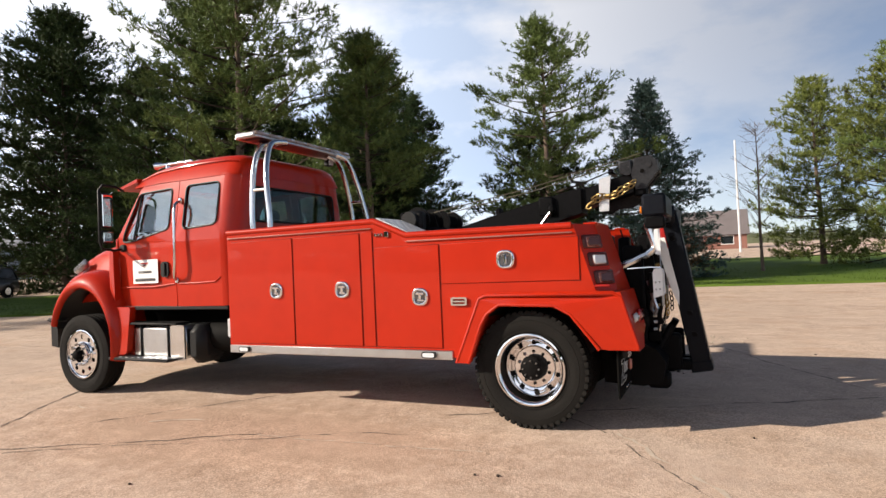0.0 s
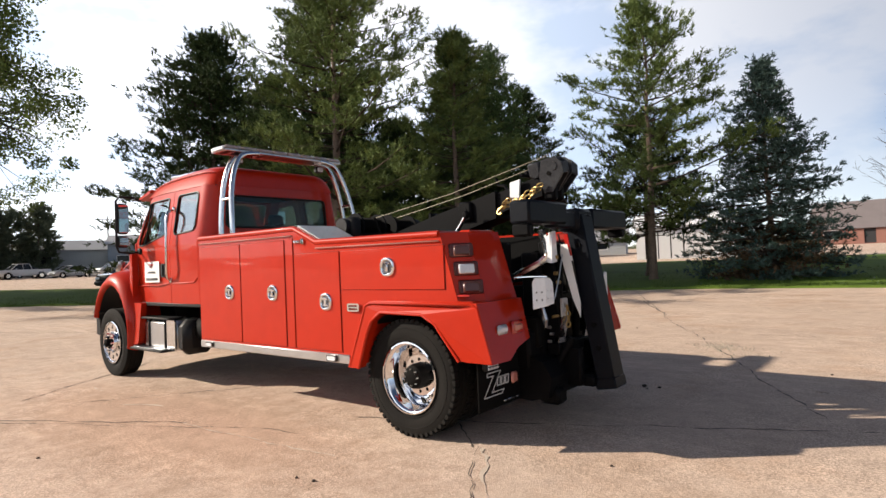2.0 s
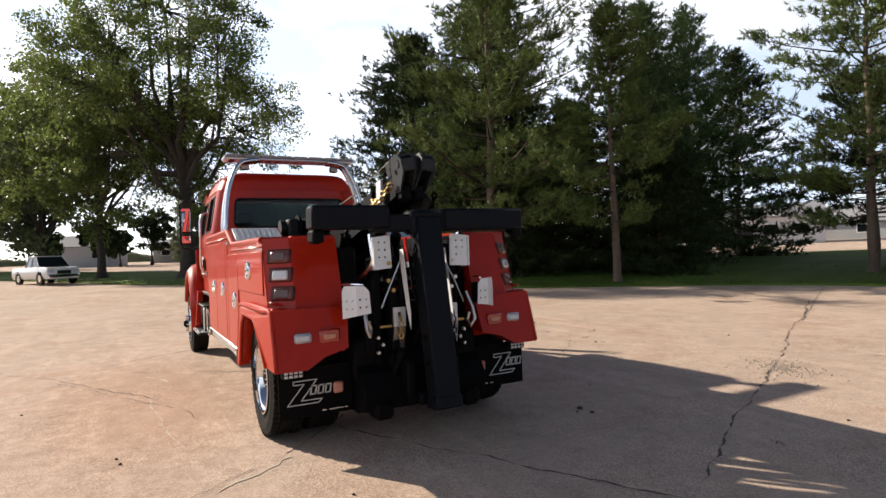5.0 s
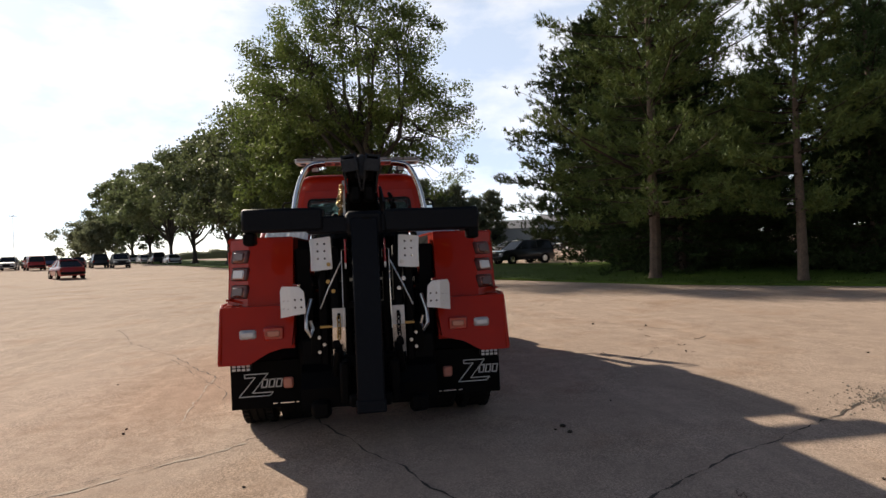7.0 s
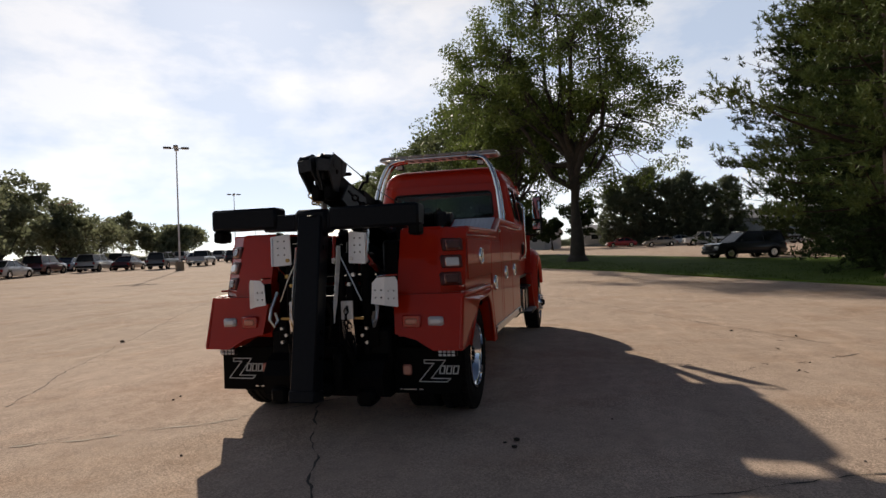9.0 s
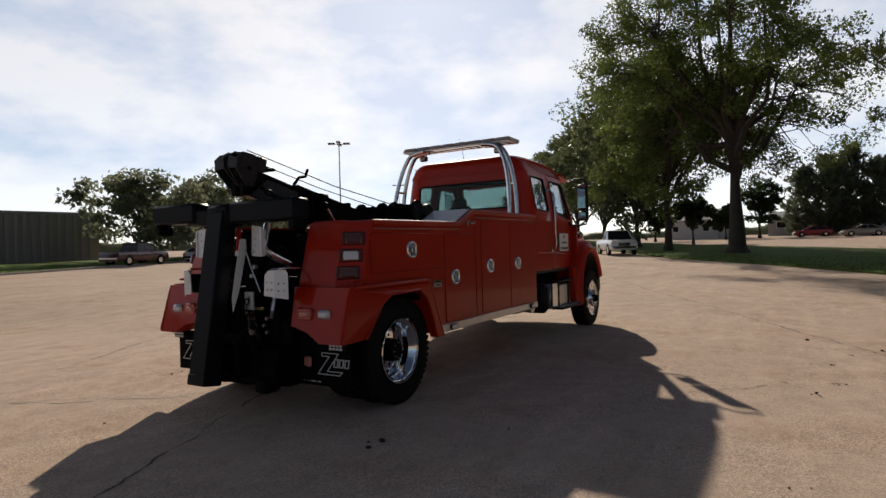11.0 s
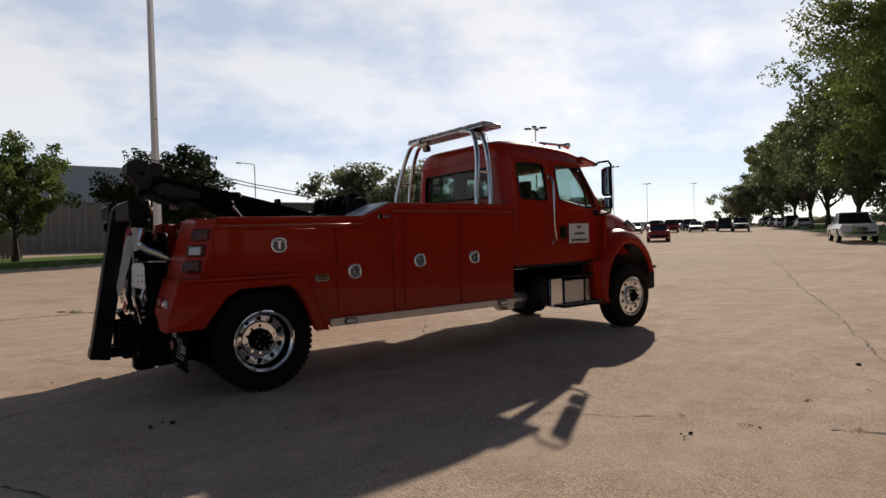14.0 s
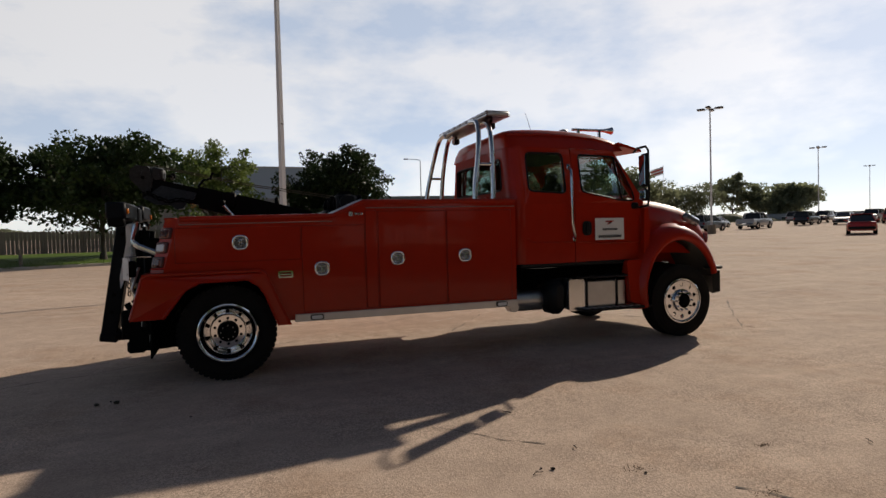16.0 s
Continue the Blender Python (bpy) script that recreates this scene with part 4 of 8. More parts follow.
rear.panel([(-0.935, 1.09), (0.935, 1.09), (0.945, 1.97), (0.83, 2.62), (-0.83, 2.62), (-0.945, 1.97)], lambda u, v, w: (3.42 + w, u, v), 0.04, [REARWIN])
rw = tp("cab_rear_wall", rear, RED, "red cab back wall with wide window")
ob = part("window", Geo().panel(REARWIN, lambda u, v, w: (3.435 + w, u, v), 0.004), GLASSDARK, rw, "tinted cab rear window", 0)
ob.visible_shadow = False
ring = [Vector((3.418, u, v)) for u, v in REARWIN]
part("window_seal", Geo().tube(ring + ring[:2], 0.013, 6), PLASTIC, rw)
for k in range(6):
    part("vent_slot", Geo().box((3.415, -0.5 + 0.2 * k, 1.99), (0.02, 0.12, 0.03), 0.006), RED, rw)

# roof: lofted cap with rounded shoulders
rings = []
for x, top, inset in ((3.408, 2.605, 0.10), (3.41, 2.62, 0.10), (3.413, 2.70, 0.09), (3.425, 2.77, 0.075), (3.455, 2.825, 0.055), (3.51, 2.855, 0.025), (3.60, 2.872, 0.005), (3.75, 2.882, 0.0), (4.0, 2.89, 0.0), (4.35, 2.885, 0.0), (4.7, 2.86, 0.0), (4.95, 2.815, 0.0), (5.10, 2.76, 0.01), (5.20, 2.68, 0.04), (5.24, 2.61, 0.07)):
    o = cab_out(min(x, 5.0), TOPZ) - inset + 0.012
    base = 2.60 if x < 4.95 else 2.585
    r = []
    for k in range(-10, 11):
        t = k / 10
        y = o * math.copysign(abs(t) ** 0.7, t)
        e = abs(t) ** 8
        r.append((x, y, base + (top - base) * (1 - e)))
    rings.append(r)
g = Geo().loft(rings, close=False)
tp("roof", g, RED, "red curved cab roof", smooth=50)
for s in (1, -1):
    g = Geo()
    g.tube([(3.47, s * 0.90, 2.765), (3.56, s * 0.945, 2.78), (4.0, s * 0.955, 2.785), (4.38, s * 0.955, 2.775), (4.75, s * 0.955, 2.75), (5.0, s * 0.955, 2.70), (5.12, s * 0.95, 2.66)], 0.011, 6)
    tp("roof_gutter", g, RED)
g = Geo()
g.loft([[(5.12, y, 2.735 - 0.03 * abs(y)), (5.12, y, 2.69 - 0.03 * abs(y)), (5.49, y, 2.61 - 0.03 * abs(y)), (5.49, y, 2.64 - 0.03 * abs(y))] for y in (-1.0, -0.6, 0, 0.6, 1.0)])
tp("sun_visor", g, RED, "red painted visor over the windscreen")
for y in (-0.55, -0.3, 0, 0.3, 0.55):
    tp("clearance_light", Geo().box((5.08, y, 2.79 - 0.06 * abs(y)), (0.1, 0.05, 0.045), 0.015), LENSAMBER, "small amber roof marker light")
for y in (0.52, -0.52):
    horn = Geo()
    horn.lathe([(0.0, -0.005), (0.02, 0.0), (0.02, 0.45), (0.026, 0.54), (0.052, 0.66), (0.055, 0.665)], (4.68, y, 2.95), 16, "x")
    for x, lo_ in ((4.78, 2.83), (5.13, 2.71)):
        horn.box((x, y, (lo_ + 2.95) / 2), (0.04, 0.05, 2.95 - lo_), 0.008)
    tp("roof_horn", horn, CHROME, "chrome air horn on the cab roof")
    tp("roof_bracket", Geo().box((4.55, 0.96 * y, 2.91), (0.12, 0.11, 0.07), 0.02), GALV)
g = Geo()
g.tube([(4.72, 0.62, 2.83), (4.66, 0.64, 3.1), (4.56, 0.66, 3.42)], 0.006, 6, 0.003)
g.cyl((4.72, 0.62, 2.80), (4.72, 0.62, 2.86), 0.02, 0.012)
tp("antenna", g, PLASTIC, "thin whip antenna")

# windscreen and its posts
SCREEN = [(-0.96, 1.98), (0.96, 1.98), (0.86, 2.56), (-0.86, 2.56)]


def screen(u, v, w):
    return (5.50 - (v - 1.98) * 0.70 - 0.12 * (u / 0.96) ** 2 - w, u, v)


g = Geo().panel([(-1.05, 1.95), (1.05, 1.95), (0.97, 2.60), (-0.97, 2.60)], screen, 0.04, [rounded(SCREEN, 0.08)])
ws = tp("windscreen_surround", g, RED)
ob = part("window", Geo().panel(rounded(SCREEN, 0.08), lambda u, v, w: screen(u, v, w + 0.015), 0.004), GLASS, ws, "clear windscreen", 0)
ob.visible_shadow = False
for s in (1, -1):
    g = Geo()
    g.loft([[(5.50 - (z - 1.98) * 0.70 - 0.16 + a, s * y, z) for a, y in ((0.04, 0.99 - (z - 1.97) * 0.13), (-0.02, cab_out(5.4, z) - 0.005), (-0.12, cab_out(5.3, z) - 0.004), (-0.09, cab_out(5.3, z) - 0.06))] for z in (1.90, 2.1, 2.3, 2.6)])
    tp("screen_post", g, RED, smooth=60)
    g = Geo()
    g.box((5.42, s * 1.04, 1.52), (0.06, 0.11, 0.88), 0.02)
    tp("cowl_side", g, RED)

# inside the cab
g = Geo()
g.box((4.45, 0, 1.08), (2.0, 2.0, 0.05), 0.01)
g.box((5.36, 0, 1.5), (0.06, 1.95, 0.85), 0.02)
tp("cab_floor", g, PLASTIC)
g = Geo()
g.box((4.25, 0, 2.60), (1.62, 1.86, 0.02), 0.006)
tp("headliner", g, LINING, "grey cab headliner")
for s in (1, -1):
    tp("door_lining", Geo().box((4.48, s * 1.055, 1.49), (1.72, 0.025, 0.76), 0.01), LINING)
g = Geo()
g.box((5.12, 0, 1.78), (0.42, 1.9, 0.22), 0.06)
tp("dashboard", g, PLASTIC, "dark dashboard")
for y in (0.55, -0.55):
    g = Geo()
    g.box((4.62, y, 1.55), (0.5, 0.5, 0.14), 0.05)
    g.box((4.36, y, 1.88), (0.14, 0.48, 0.62), 0.06, Matrix.Rotation(-0.15, 4, "Y"))
    g.box((4.31, y, 2.24), (0.1, 0.28, 0.18), 0.045)
    g.cyl((4.62, y, 1.1), (4.62, y, 1.5), 0.12)
    tp("seat", g, SEAT, "grey cloth high-back seat")
g = Geo()
g.box((3.72, 0, 1.45), (0.5, 1.8, 0.14), 0.05)
g.box((3.52, 0, 1.75), (0.1, 1.8, 0.5), 0.04)
tp("bench_seat", g, SEAT)
g = Geo()
g.tube([(5.0 + 0.09 * math.sin(a) * 0.6, 0.55 + 0.21 * math.cos(a), 1.96 + 0.2 * math.sin(a)) for a in (2 * math.pi * i / 24 for i in range(25))], 0.015, 6)
g.tube([(5.0, 0.55, 1.96), (5.14, 0.55, 1.80)], 0.025, 6)
g.box((5.0, 0.55, 1.96), (0.04, 0.36, 0.04), 0.01)
tp("steering_wheel", g, PLASTIC)

# hood and front fenders
rings = []
for x, top, hw, low in ((5.44, 1.985, 1.03, 1.16), (5.7, 1.955, 1.03, 1.16), (6.0, 1.915, 1.02, 1.16), (6.3, 1.855, 0.99, 1.14), (6.55, 1.77, 0.95, 1.12), (6.72, 1.68, 0.88, 1.10), (6.84, 1.56, 0.80, 1.08), (6.90, 1.36, 0.72, 1.05)):
    rings.append([(x, hw * math.copysign(abs(t) ** 0.75, t), low + (top - low) * (1 - abs(t) ** 6.5)) for t in (k / 10 for k in range(-10, 11))])
g = Geo().loft(rings, close=False)
g.panel([(-0.68, 0.78), (0.68, 0.78), (0.68, 1.05), (0.5, 1.26), (0, 1.3), (-0.5, 1.26), (-0.68, 1.05)], lambda u, v, w: (6.90 - w, u, v), 0.03)
tp("hood", g, RED, "red sloping bonnet", smooth=60)
g = Geo()
g.panel(rounded([(-0.5, 0.82), (0.5, 0.82), (0.44, 1.22), (-0.44, 1.22)], 0.06), lambda u, v, w: (6.915 + w, u, v), 0.03, [rounded([(-0.45, 0.86), (0.45, 0.86), (0.40, 1.18), (-0.40, 1.18)], 0.05)])
for k in range(6):
    g.box((6.92, 0, 0.89 + 0.055 * k), (0.02, 0.86 - 0.01 * k, 0.022), 0.005)
tp("grille", g, CHROME, "chrome bar grille")


def fender_ring(a, s):
    """Section of the front fender at the angle a about the wheel."""
    cx, cz = 5.93, 0.62
    ca, sa = math.cos(a), math.sin(a)
    out = []
    for k, y in ((0.0, 1.24), (0.05, 1.275), (0.2, 1.29), (0.42, 1.275), (0.78, 1.20), (1.0, 1.03), (0.92, 0.84), (0.08, 0.84), (0.0, 0.9)):
        out.append((cx + (0.58 + 0.15 * k) * ca, s * y, cz + (0.72 + 0.24 * k) * sa))
    return out


for s in (1, -1):
    g = Geo()
    g.loft([fender_ring(radians(a), s) for a in range(18, 196, 7)])
    fe = tp("fender", g, RED, "red flared front fender", smooth=50)
    # panel between fender, bonnet and door
    f = Geo()
    f.panel(rounded([(5.08, 1.09), (5.10, 0.52), (5.33, 0.50), (5.37, 0.8), (5.44, 1.1), (5.48, 1.5), (5.46, 1.80), (5.40, 1.80), (5.36, 1.09)], 0.05), lambda u, v, w, s=s: (u, s * (1.165 + 0.09 * max(0, (1.3 - v)) - w), v), 0.08)
    part("fender_skirt", f, RED, fe)
    # inner arch
    a_ = Geo()
    a_.loft([[(5.93 + 0.573 * math.cos(radians(a)), s * y, 0.62 + 0.712 * math.sin(radians(a))) for y in (0.55, 1.232)] for a in range(16, 200, 6)], close=False)
    part("wheel_liner", a_, PLASTIC, fe)
    hl = Geo()
    hl.loft([[(6.74 - 0.0 * k, s * (0.80 + 0.10 * math.cos(b) * k), 1.36 + 0.085 * math.sin(b) * k) if k else (6.74, s * 0.8, 1.36) for b in (2 * math.pi * i / 16 for i in range(16))] for k in (1.0, 0.01)])
    hl.v = [(x + 0.06 - 0.5 * max(0, abs(y) - 0.78), y, z) for x, y, z in hl.v]
    hd = tp("headlight", hl, LENSCLEAR, "clear oval headlight", smooth=0)
    sl = Geo()
    sl.box((6.40, s * 0.925, 1.625), (0.36, 0.10, 0.13), 0.04, Matrix.Rotation(-s * 0.22, 4, "Z") @ Matrix.Rotation(0.30, 4, "Y"))
    part("lens", sl, HEADLENS, hd)
g = Geo()
g.loft([[(6.96 - 0.30 * abs(y / 1.2) ** 3, y, 0.58), (6.96 - 0.30 * abs(y / 1.2) ** 3, y, 0.88), (6.82 - 0.30 * abs(y / 1.2) ** 3, y, 0.90), (6.82 - 0.30 * abs(y / 1.2) ** 3, y, 0.56)] for y in [-1.2 + 0.15 * k for k in range(17)]])
tp("bumper", g, PLASTIC, "black plastic front bumper", smooth=50)
for s in (1, -1):
    g = Geo()
    g.box((6.56, s * 1.17, 0.93), (0.26, 0.14, 0.05), 0.02)
    tp("bumper_cap", g, PLASTIC, "black cap above the bumper end")

# mirrors on tubular arms
for s in (1, -1):
    a_ = Geo()
    a_.tube([(5.32, s * 1.05, 2.56), (5.28, s * 1.18, 2.60), (5.28, s * 1.36, 2.60), (5.28, s * 1.405, 2.54), (5.28, s * 1.41, 1.90), (5.28, s * 1.38, 1.82), (5.28, s * 1.22, 1.80), (5.32, s * 1.09, 1.82)], 0.016, 8)
    a_.box((5.30, s * 1.08, 1.83), (0.12, 0.06, 0.09), 0.02)
    ma = tp("mirror_arm", a_, PLASTIC, "black tubular mirror bracket")
    m = Geo()
    m.box((5.28, s * 1.325, 2.29), (0.07, 0.165, 0.44), 0.03, Matrix.Rotation(s * 0.1, 4, "Z"))
    mh = part("mirror_housing", m, PLASTIC, ma, "tall rear-view mirror in black housing")
    m = Geo()
    m.box((5.243, s * 1.321, 2.29), (0.012, 0.14, 0.39), 0.004, Matrix.Rotation(s * 0.1, 4, "Z"))
    part("mirror_glass", m, MIRROR, ma, "flat mirror glass", 0)
    m = Geo()
    m.box((5.28, s * 1.325, 1.965), (0.07, 0.165, 0.17), 0.03, Matrix.Rotation(s * 0.1, 4, "Z"))
    part("convex_housing", m, PLASTIC, ma, "small convex mirror under the main one")
    m = Geo()
    m.box((5.243, s * 1.321, 1.965), (0.012, 0.135, 0.12), 0.004, Matrix.Rotation(s * 0.1, 4, "Z"))
    part("mirror_glass", m, MIRROR, ma, smooth=0)

# ---- wrecker body ----
# side outline with the wheel opening, front to rear
BODY = [(3.42, 0.66), (3.42, 1.90), (3.40, 1.925), (1.50, 1.925), (1.14, 1.765), (-0.42, 1.757), (-0.445, 1.74), (-0.605, 1.185), (-0.72, 1.17), (-0.78, 0.80), (-0.55, 0.80), (-0.42, 1.02), (-0.25, 1.10), (0.22, 1.10), (0.36, 1.02), (0.52, 0.60), (0.70, 0.60), (0.72, 0.66)]
for s in (1, -1):
    g = Geo().panel(BODY, lambda u, v, w, s=s: (u, s * (1.19 - w), v), 0.57)
    b = tp("body_side", g, RED, "red steel side compartment body", smooth=0)
    # doors, each a proud panel with softened edge
    for name_, x0, x1, z0, z1 in (("compartment_door", 2.505, 3.355, 0.685, 1.79), ("compartment_door", 1.665, 2.49, 0.685, 1.79), ("pillar_panel", 1.515, 1.645, 0.685, 1.80), ("compartment_door", 0.80, 1.50, 0.685, 1.64), ("drawer_front", -0.485, 0.785, 1.275, 1.64)):
        g = Geo()
        g.box(((x0 + x1) / 2, s * 1.185, (z0 + z1) / 2), (x1 - x0, 0.03, z1 - z0), 0.005)
        dr = part(name_, g, RED, b, {"compartment_door": "red flush compartment door", "pillar_panel": "", "drawer_front": "wide red drawer front"}[name_])
        # Thin dark ring paints the shade in the gap round each panel.
        gap = Geo().panel([(x0 - 0.003, z0 - 0.003), (x1 + 0.003, z0 - 0.003), (x1 + 0.003, z1 + 0.003), (x0 - 0.003, z1 + 0.003)], lambda u, v, w, s=s: (u, s * (1.1925 - w), v), 0.002, [[(x0 + 0.002, z0 + 0.002), (x1 - 0.002, z0 + 0.002), (x1 - 0.002, z1 - 0.002), (x0 + 0.002, z1 - 0.002)]])
        part("gap_shade_ring", gap, GAPSHADE, dr, "dark ring painting the shaded gap round the panel", 0)
        if name_ != "pillar_panel":
            cx, cz = {(2.505): (2.73, 1.248), (1.665): (1.885, 1.243), (0.80): (1.01, 1.16), (-0.485): (0.155, 1.475)}[x0]
            w_, h_ = 0.172, 0.172
            l = Geo()
            rings = []
            for o_, d_ in ((0.0, 1.196), (0.0, 1.208), (0.008, 1.218), (0.016, 1.221), (0.026, 1.218), (0.030, 1.204)):
                rings.append([(u, s * d_, v) for u, v in rounded([(cx - w_ / 2 + o_, cz - h_ / 2 + o_), (cx + w_ / 2 - o_, cz - h_ / 2 + o_), (cx + w_ / 2 - o_, cz + h_ / 2 - o_), (cx - w_ / 2 + o_, cz + h_ / 2 - o_)], 0.078 - o_, 5)])
            l.loft(rings)
            la = part("latch", l, CHROME, dr, "chrome paddle latch", 60)
            part("latch_recess", Geo().panel(rounded([(cx - 0.056, cz - 0.056), (cx + 0.056, cz - 0.056), (cx + 0.056, cz + 0.056), (cx - 0.056, cz + 0.056)], 0.02, 4), lambda u, v, w, s=s: (u, s * (1.2045 - w), v), 0.003), LATCHDARK, la, "latch recess with its shade painted dark")
            pd_ = Geo()
            if x0 == -0.485:
                pd_.box((cx, s * 1.213, cz), (0.03, 0.02, 0.085), 0.007)
                pd_.box((cx, s * 1.211, cz + 0.036), (0.07, 0.016, 0.022), 0.006)
            else:
                pd_.box((cx, s * 1.213, cz + 0.030), (0.085, 0.02, 0.026), 0.007)
                pd_.box((cx, s * 1.211, cz), (0.030, 0.016, 0.06), 0.006)
                pd_.box((cx - 0.008, s * 1.213, cz - 0.030), (0.07, 0.018, 0.022), 0.006)
            part("paddle", pd_, CHROME, la)
    # fine trim of the body, coloured pale to imitate a highlight
    for x0, z0, x1, z1 in ((3.41, 1.835, 1.52, 1.83), (1.14, 1.685, -0.44, 1.674)):
        g = Geo()
        g.box(((x0 + x1) / 2, s * 1.20, (z0 + z1) / 2), (x0 - x1, 0.022, 0.014), 0.006, Matrix.Rotation(math.atan2(z1 - z0, x0 - x1), 4, "Y"))
        part("trim", g, TRIM, b, "trim ridge with its highlight painted pale")
    # rounded cap along the top edge
    rr = Geo()
    rr.tube([(3.42, s * 1.18, 1.90), (1.50, s * 1.18, 1.90), (1.15, s * 1.18, 1.745), (-0.43, s * 1.18, 1.73)], 0.03, 10)
    part("top_edge", rr, RED, b)
    # stainless sill with marker lights
    g = Geo()
    g.box((2.06, s * 1.185, 0.622), (2.72, 0.035, 0.085), 0.006)
    st = part("sill_strip", g, STEEL, b, "bare stainless lower sill")
    for x in (3.20, 0.94):
        m = Geo()
        m.panel(rounded([(x - 0.075, 0.592), (x + 0.075, 0.592), (x + 0.075, 0.652), (x - 0.075, 0.652)], 0.025), lambda u, v, w, s=s: (u, s * (1.222 - w), v), 0.02)
        rim = part("sill_light", m, SILLRIM, st, "small white sill light")
        m = Geo()
        m.panel(rounded([(x - 0.06, 0.602), (x + 0.06, 0.602), (x + 0.06, 0.642), (x - 0.06, 0.642)], 0.018), lambda u, v, w, s=s: (u, s * (1.227 - w), v), 0.01)
        tp("sill_lens", m, LENSCLEAR)
    # small pull latch ahead of the wheel
    l = Geo()
    l.panel(rounded([(0.535, 1.075), (0.695, 1.075), (0.695, 1.15), (0.535, 1.15)], 0.018), lambda u, v, w, s=s: (u, s * (1.212 - w), v), 0.02, [rounded([(0.555, 1.09), (0.675, 1.09), (0.675, 1.135), (0.555, 1.135)], 0.015)])
    l.box((0.615, s * 1.205, 1.112), (0.12, 0.012, 0.02), 0.004)
    part("fuel_latch", l, CHROME, b, "small chrome pull latch")
    # pressed badge
    g = Geo()
    for k in range(4):
        g.box((1.37 + 0.035 * k - (0.02 if k == 0 else 0), s * 1.203, 1.765), (0.026 if k else 0.05, 0.014, 0.03 if k else 0.055), 0.004)
    part("badge", g, CHROME, b, "small chrome badge")
    g = Geo()
    g.box((-0.655, s * 1.17, 1.225), (0.13, 0.03, 0.02), 0.006, Matrix.Rotation(0.02, 4, "Y"))
    part("side_marker", g, LENSRED, b, "small red side marker")
    # sloping tread plate and deck
    g = Geo()
    g.box((1.32, s * 0.89, 1.853), (0.39, 0.5, 0.012), 0.003, Matrix.Rotation(-math.atan2(0.16, 0.36), 4, "Y"))
    for i in range(7):
        for j in range(8):
            u = -0.16 + 0.053 * i
            g.box((1.32 + u * 0.914, s * (0.68 + 0.06 * j), 1.861 + u * 0.406), (0.032, 0.01, 0.006), 0.002, Matrix.Rotation(-math.atan2(0.16, 0.36), 4, "Y") @ Matrix.Rotation(0.8 if (i + j) % 2 else -0.8, 4, "Z"))
    part("tread_plate", g, GALV, b, "light grey tread plate on the body step")

    # wheel-arch flare: outer skin stepped out over the wheel, wrapping to the rear
    FL = [(0.66, 0.565), (0.42, 1.13), (0.36, 1.18), (-0.74, 1.18), (-0.79, 1.13), (-0.915, 0.71), (-0.62, 0.71), (-0.40, 1.00), (-0.26, 1.075), (0.22, 1.085), (0.34, 1.00), (0.40, 0.90), (0.53, 0.565)]
    g = Geo().panel(FL, lambda u, v, w, s=s: (u, s * (1.255 - (0.04 if v > 1.16 else 0) - (0.035 if u < -0.6 else 0) - w), v), 0.10)
    fl = part("wheel_flare", g, RED, b, "red angular wheel-arch flare", smooth=0)
    e = Geo()
    e.tube([(0.53, s * 1.243, 0.565), (0.40, s * 1.243, 0.90), (0.34, s * 1.243, 1.0), (0.22, s * 1.243, 1.083), (-0.26, s * 1.243, 1.073), (-0.40, s * 1.243, 1.0), (-0.62, s * 1.225, 0.71)], 0.016, 8)
    part("flare_lip", e, RED, fl)
    e = Geo()
    e.tube([(0.64, s * 1.243, 0.57), (0.40, s * 1.243, 1.135), (0.34, s * 1.243, 1.165), (-0.60, s * 1.243, 1.165), (-0.74, s * 1.21, 1.165), (-0.80, s * 1.205, 1.13), (-0.92, s * 1.205, 0.72)], 0.018, 8)
    part("flare_edge", e, RED, fl)
    # black liner over the tyre
    a_ = Geo()
    a_.loft([[(0.02 + 0.58 * math.cos(radians(a)), s * y, 0.51 + 0.58 * math.sin(radians(a))) for y in (0.5, 1.17)] for a in range(10, 175, 11)], close=False)
    part("wheel_liner", a_, PLASTIC, b)
    # rear faces: upper pillar and lower corner
    up = Geo()
    up.loft([[(-0.44 - 0.29 * (1.74 - z), s * 1.188, z), (-0.585 - 0.29 * (1.74 - z), s * 1.00, z), (-0.63 - 0.29 * (1.74 - z), s * 0.62, z), (-0.40, s * 0.60, z), (-0.40, s * 1.17, z)] for z in (1.16, 1.74)])
    up.box((-0.54, s * 0.80, 1.742), (0.12, 0.36, 0.03), 0.01)
    ur = part("rear_pillar", up, RED, b, "red rear body pillar with stacked lights", smooth=0)
    lowp = Geo()
    lowp.panel([(1.215, 1.17), (1.215, 0.705), (0.97, 0.705), (0.82, 0.79), (0.63, 0.84), (0.60, 1.17)], lambda u, v, w, s=s: (-0.80 - 0.27 * (1.17 - v) - 0.035 * (1.27 - u) + w, s * u, v), 0.25)
    lr = part("rear_corner", lowp, RED, b, "red lower rear corner panel", smooth=0)
    for k, (z, mt, lab) in enumerate(((1.59, LENSDARK, "smoked red tail light"), (1.44, LENSCLEAR, "clear reversing light"), (1.29, LENSDARK, "smoked red tail light"))):
        x = -0.526 - 0.29 * (1.74 - z)
        face = Matrix.Rotation(-s * math.atan2(0.145, 0.188), 4, "Z") @ Matrix.Rotation(0.22, 4, "Y")
        q = Geo().box((x, s * 1.076, z), (0.036, 0.205, 0.118), 0.012, face)
        bz = part("light_bezel", q, BEZELSHADE, ur, "light bezel in red darkened like a shaded recess")
        part("light_rim", Geo().box((x - 0.012, s * 1.085, z), (0.022, 0.144, 0.092), 0.01, face), TRIM, ur)
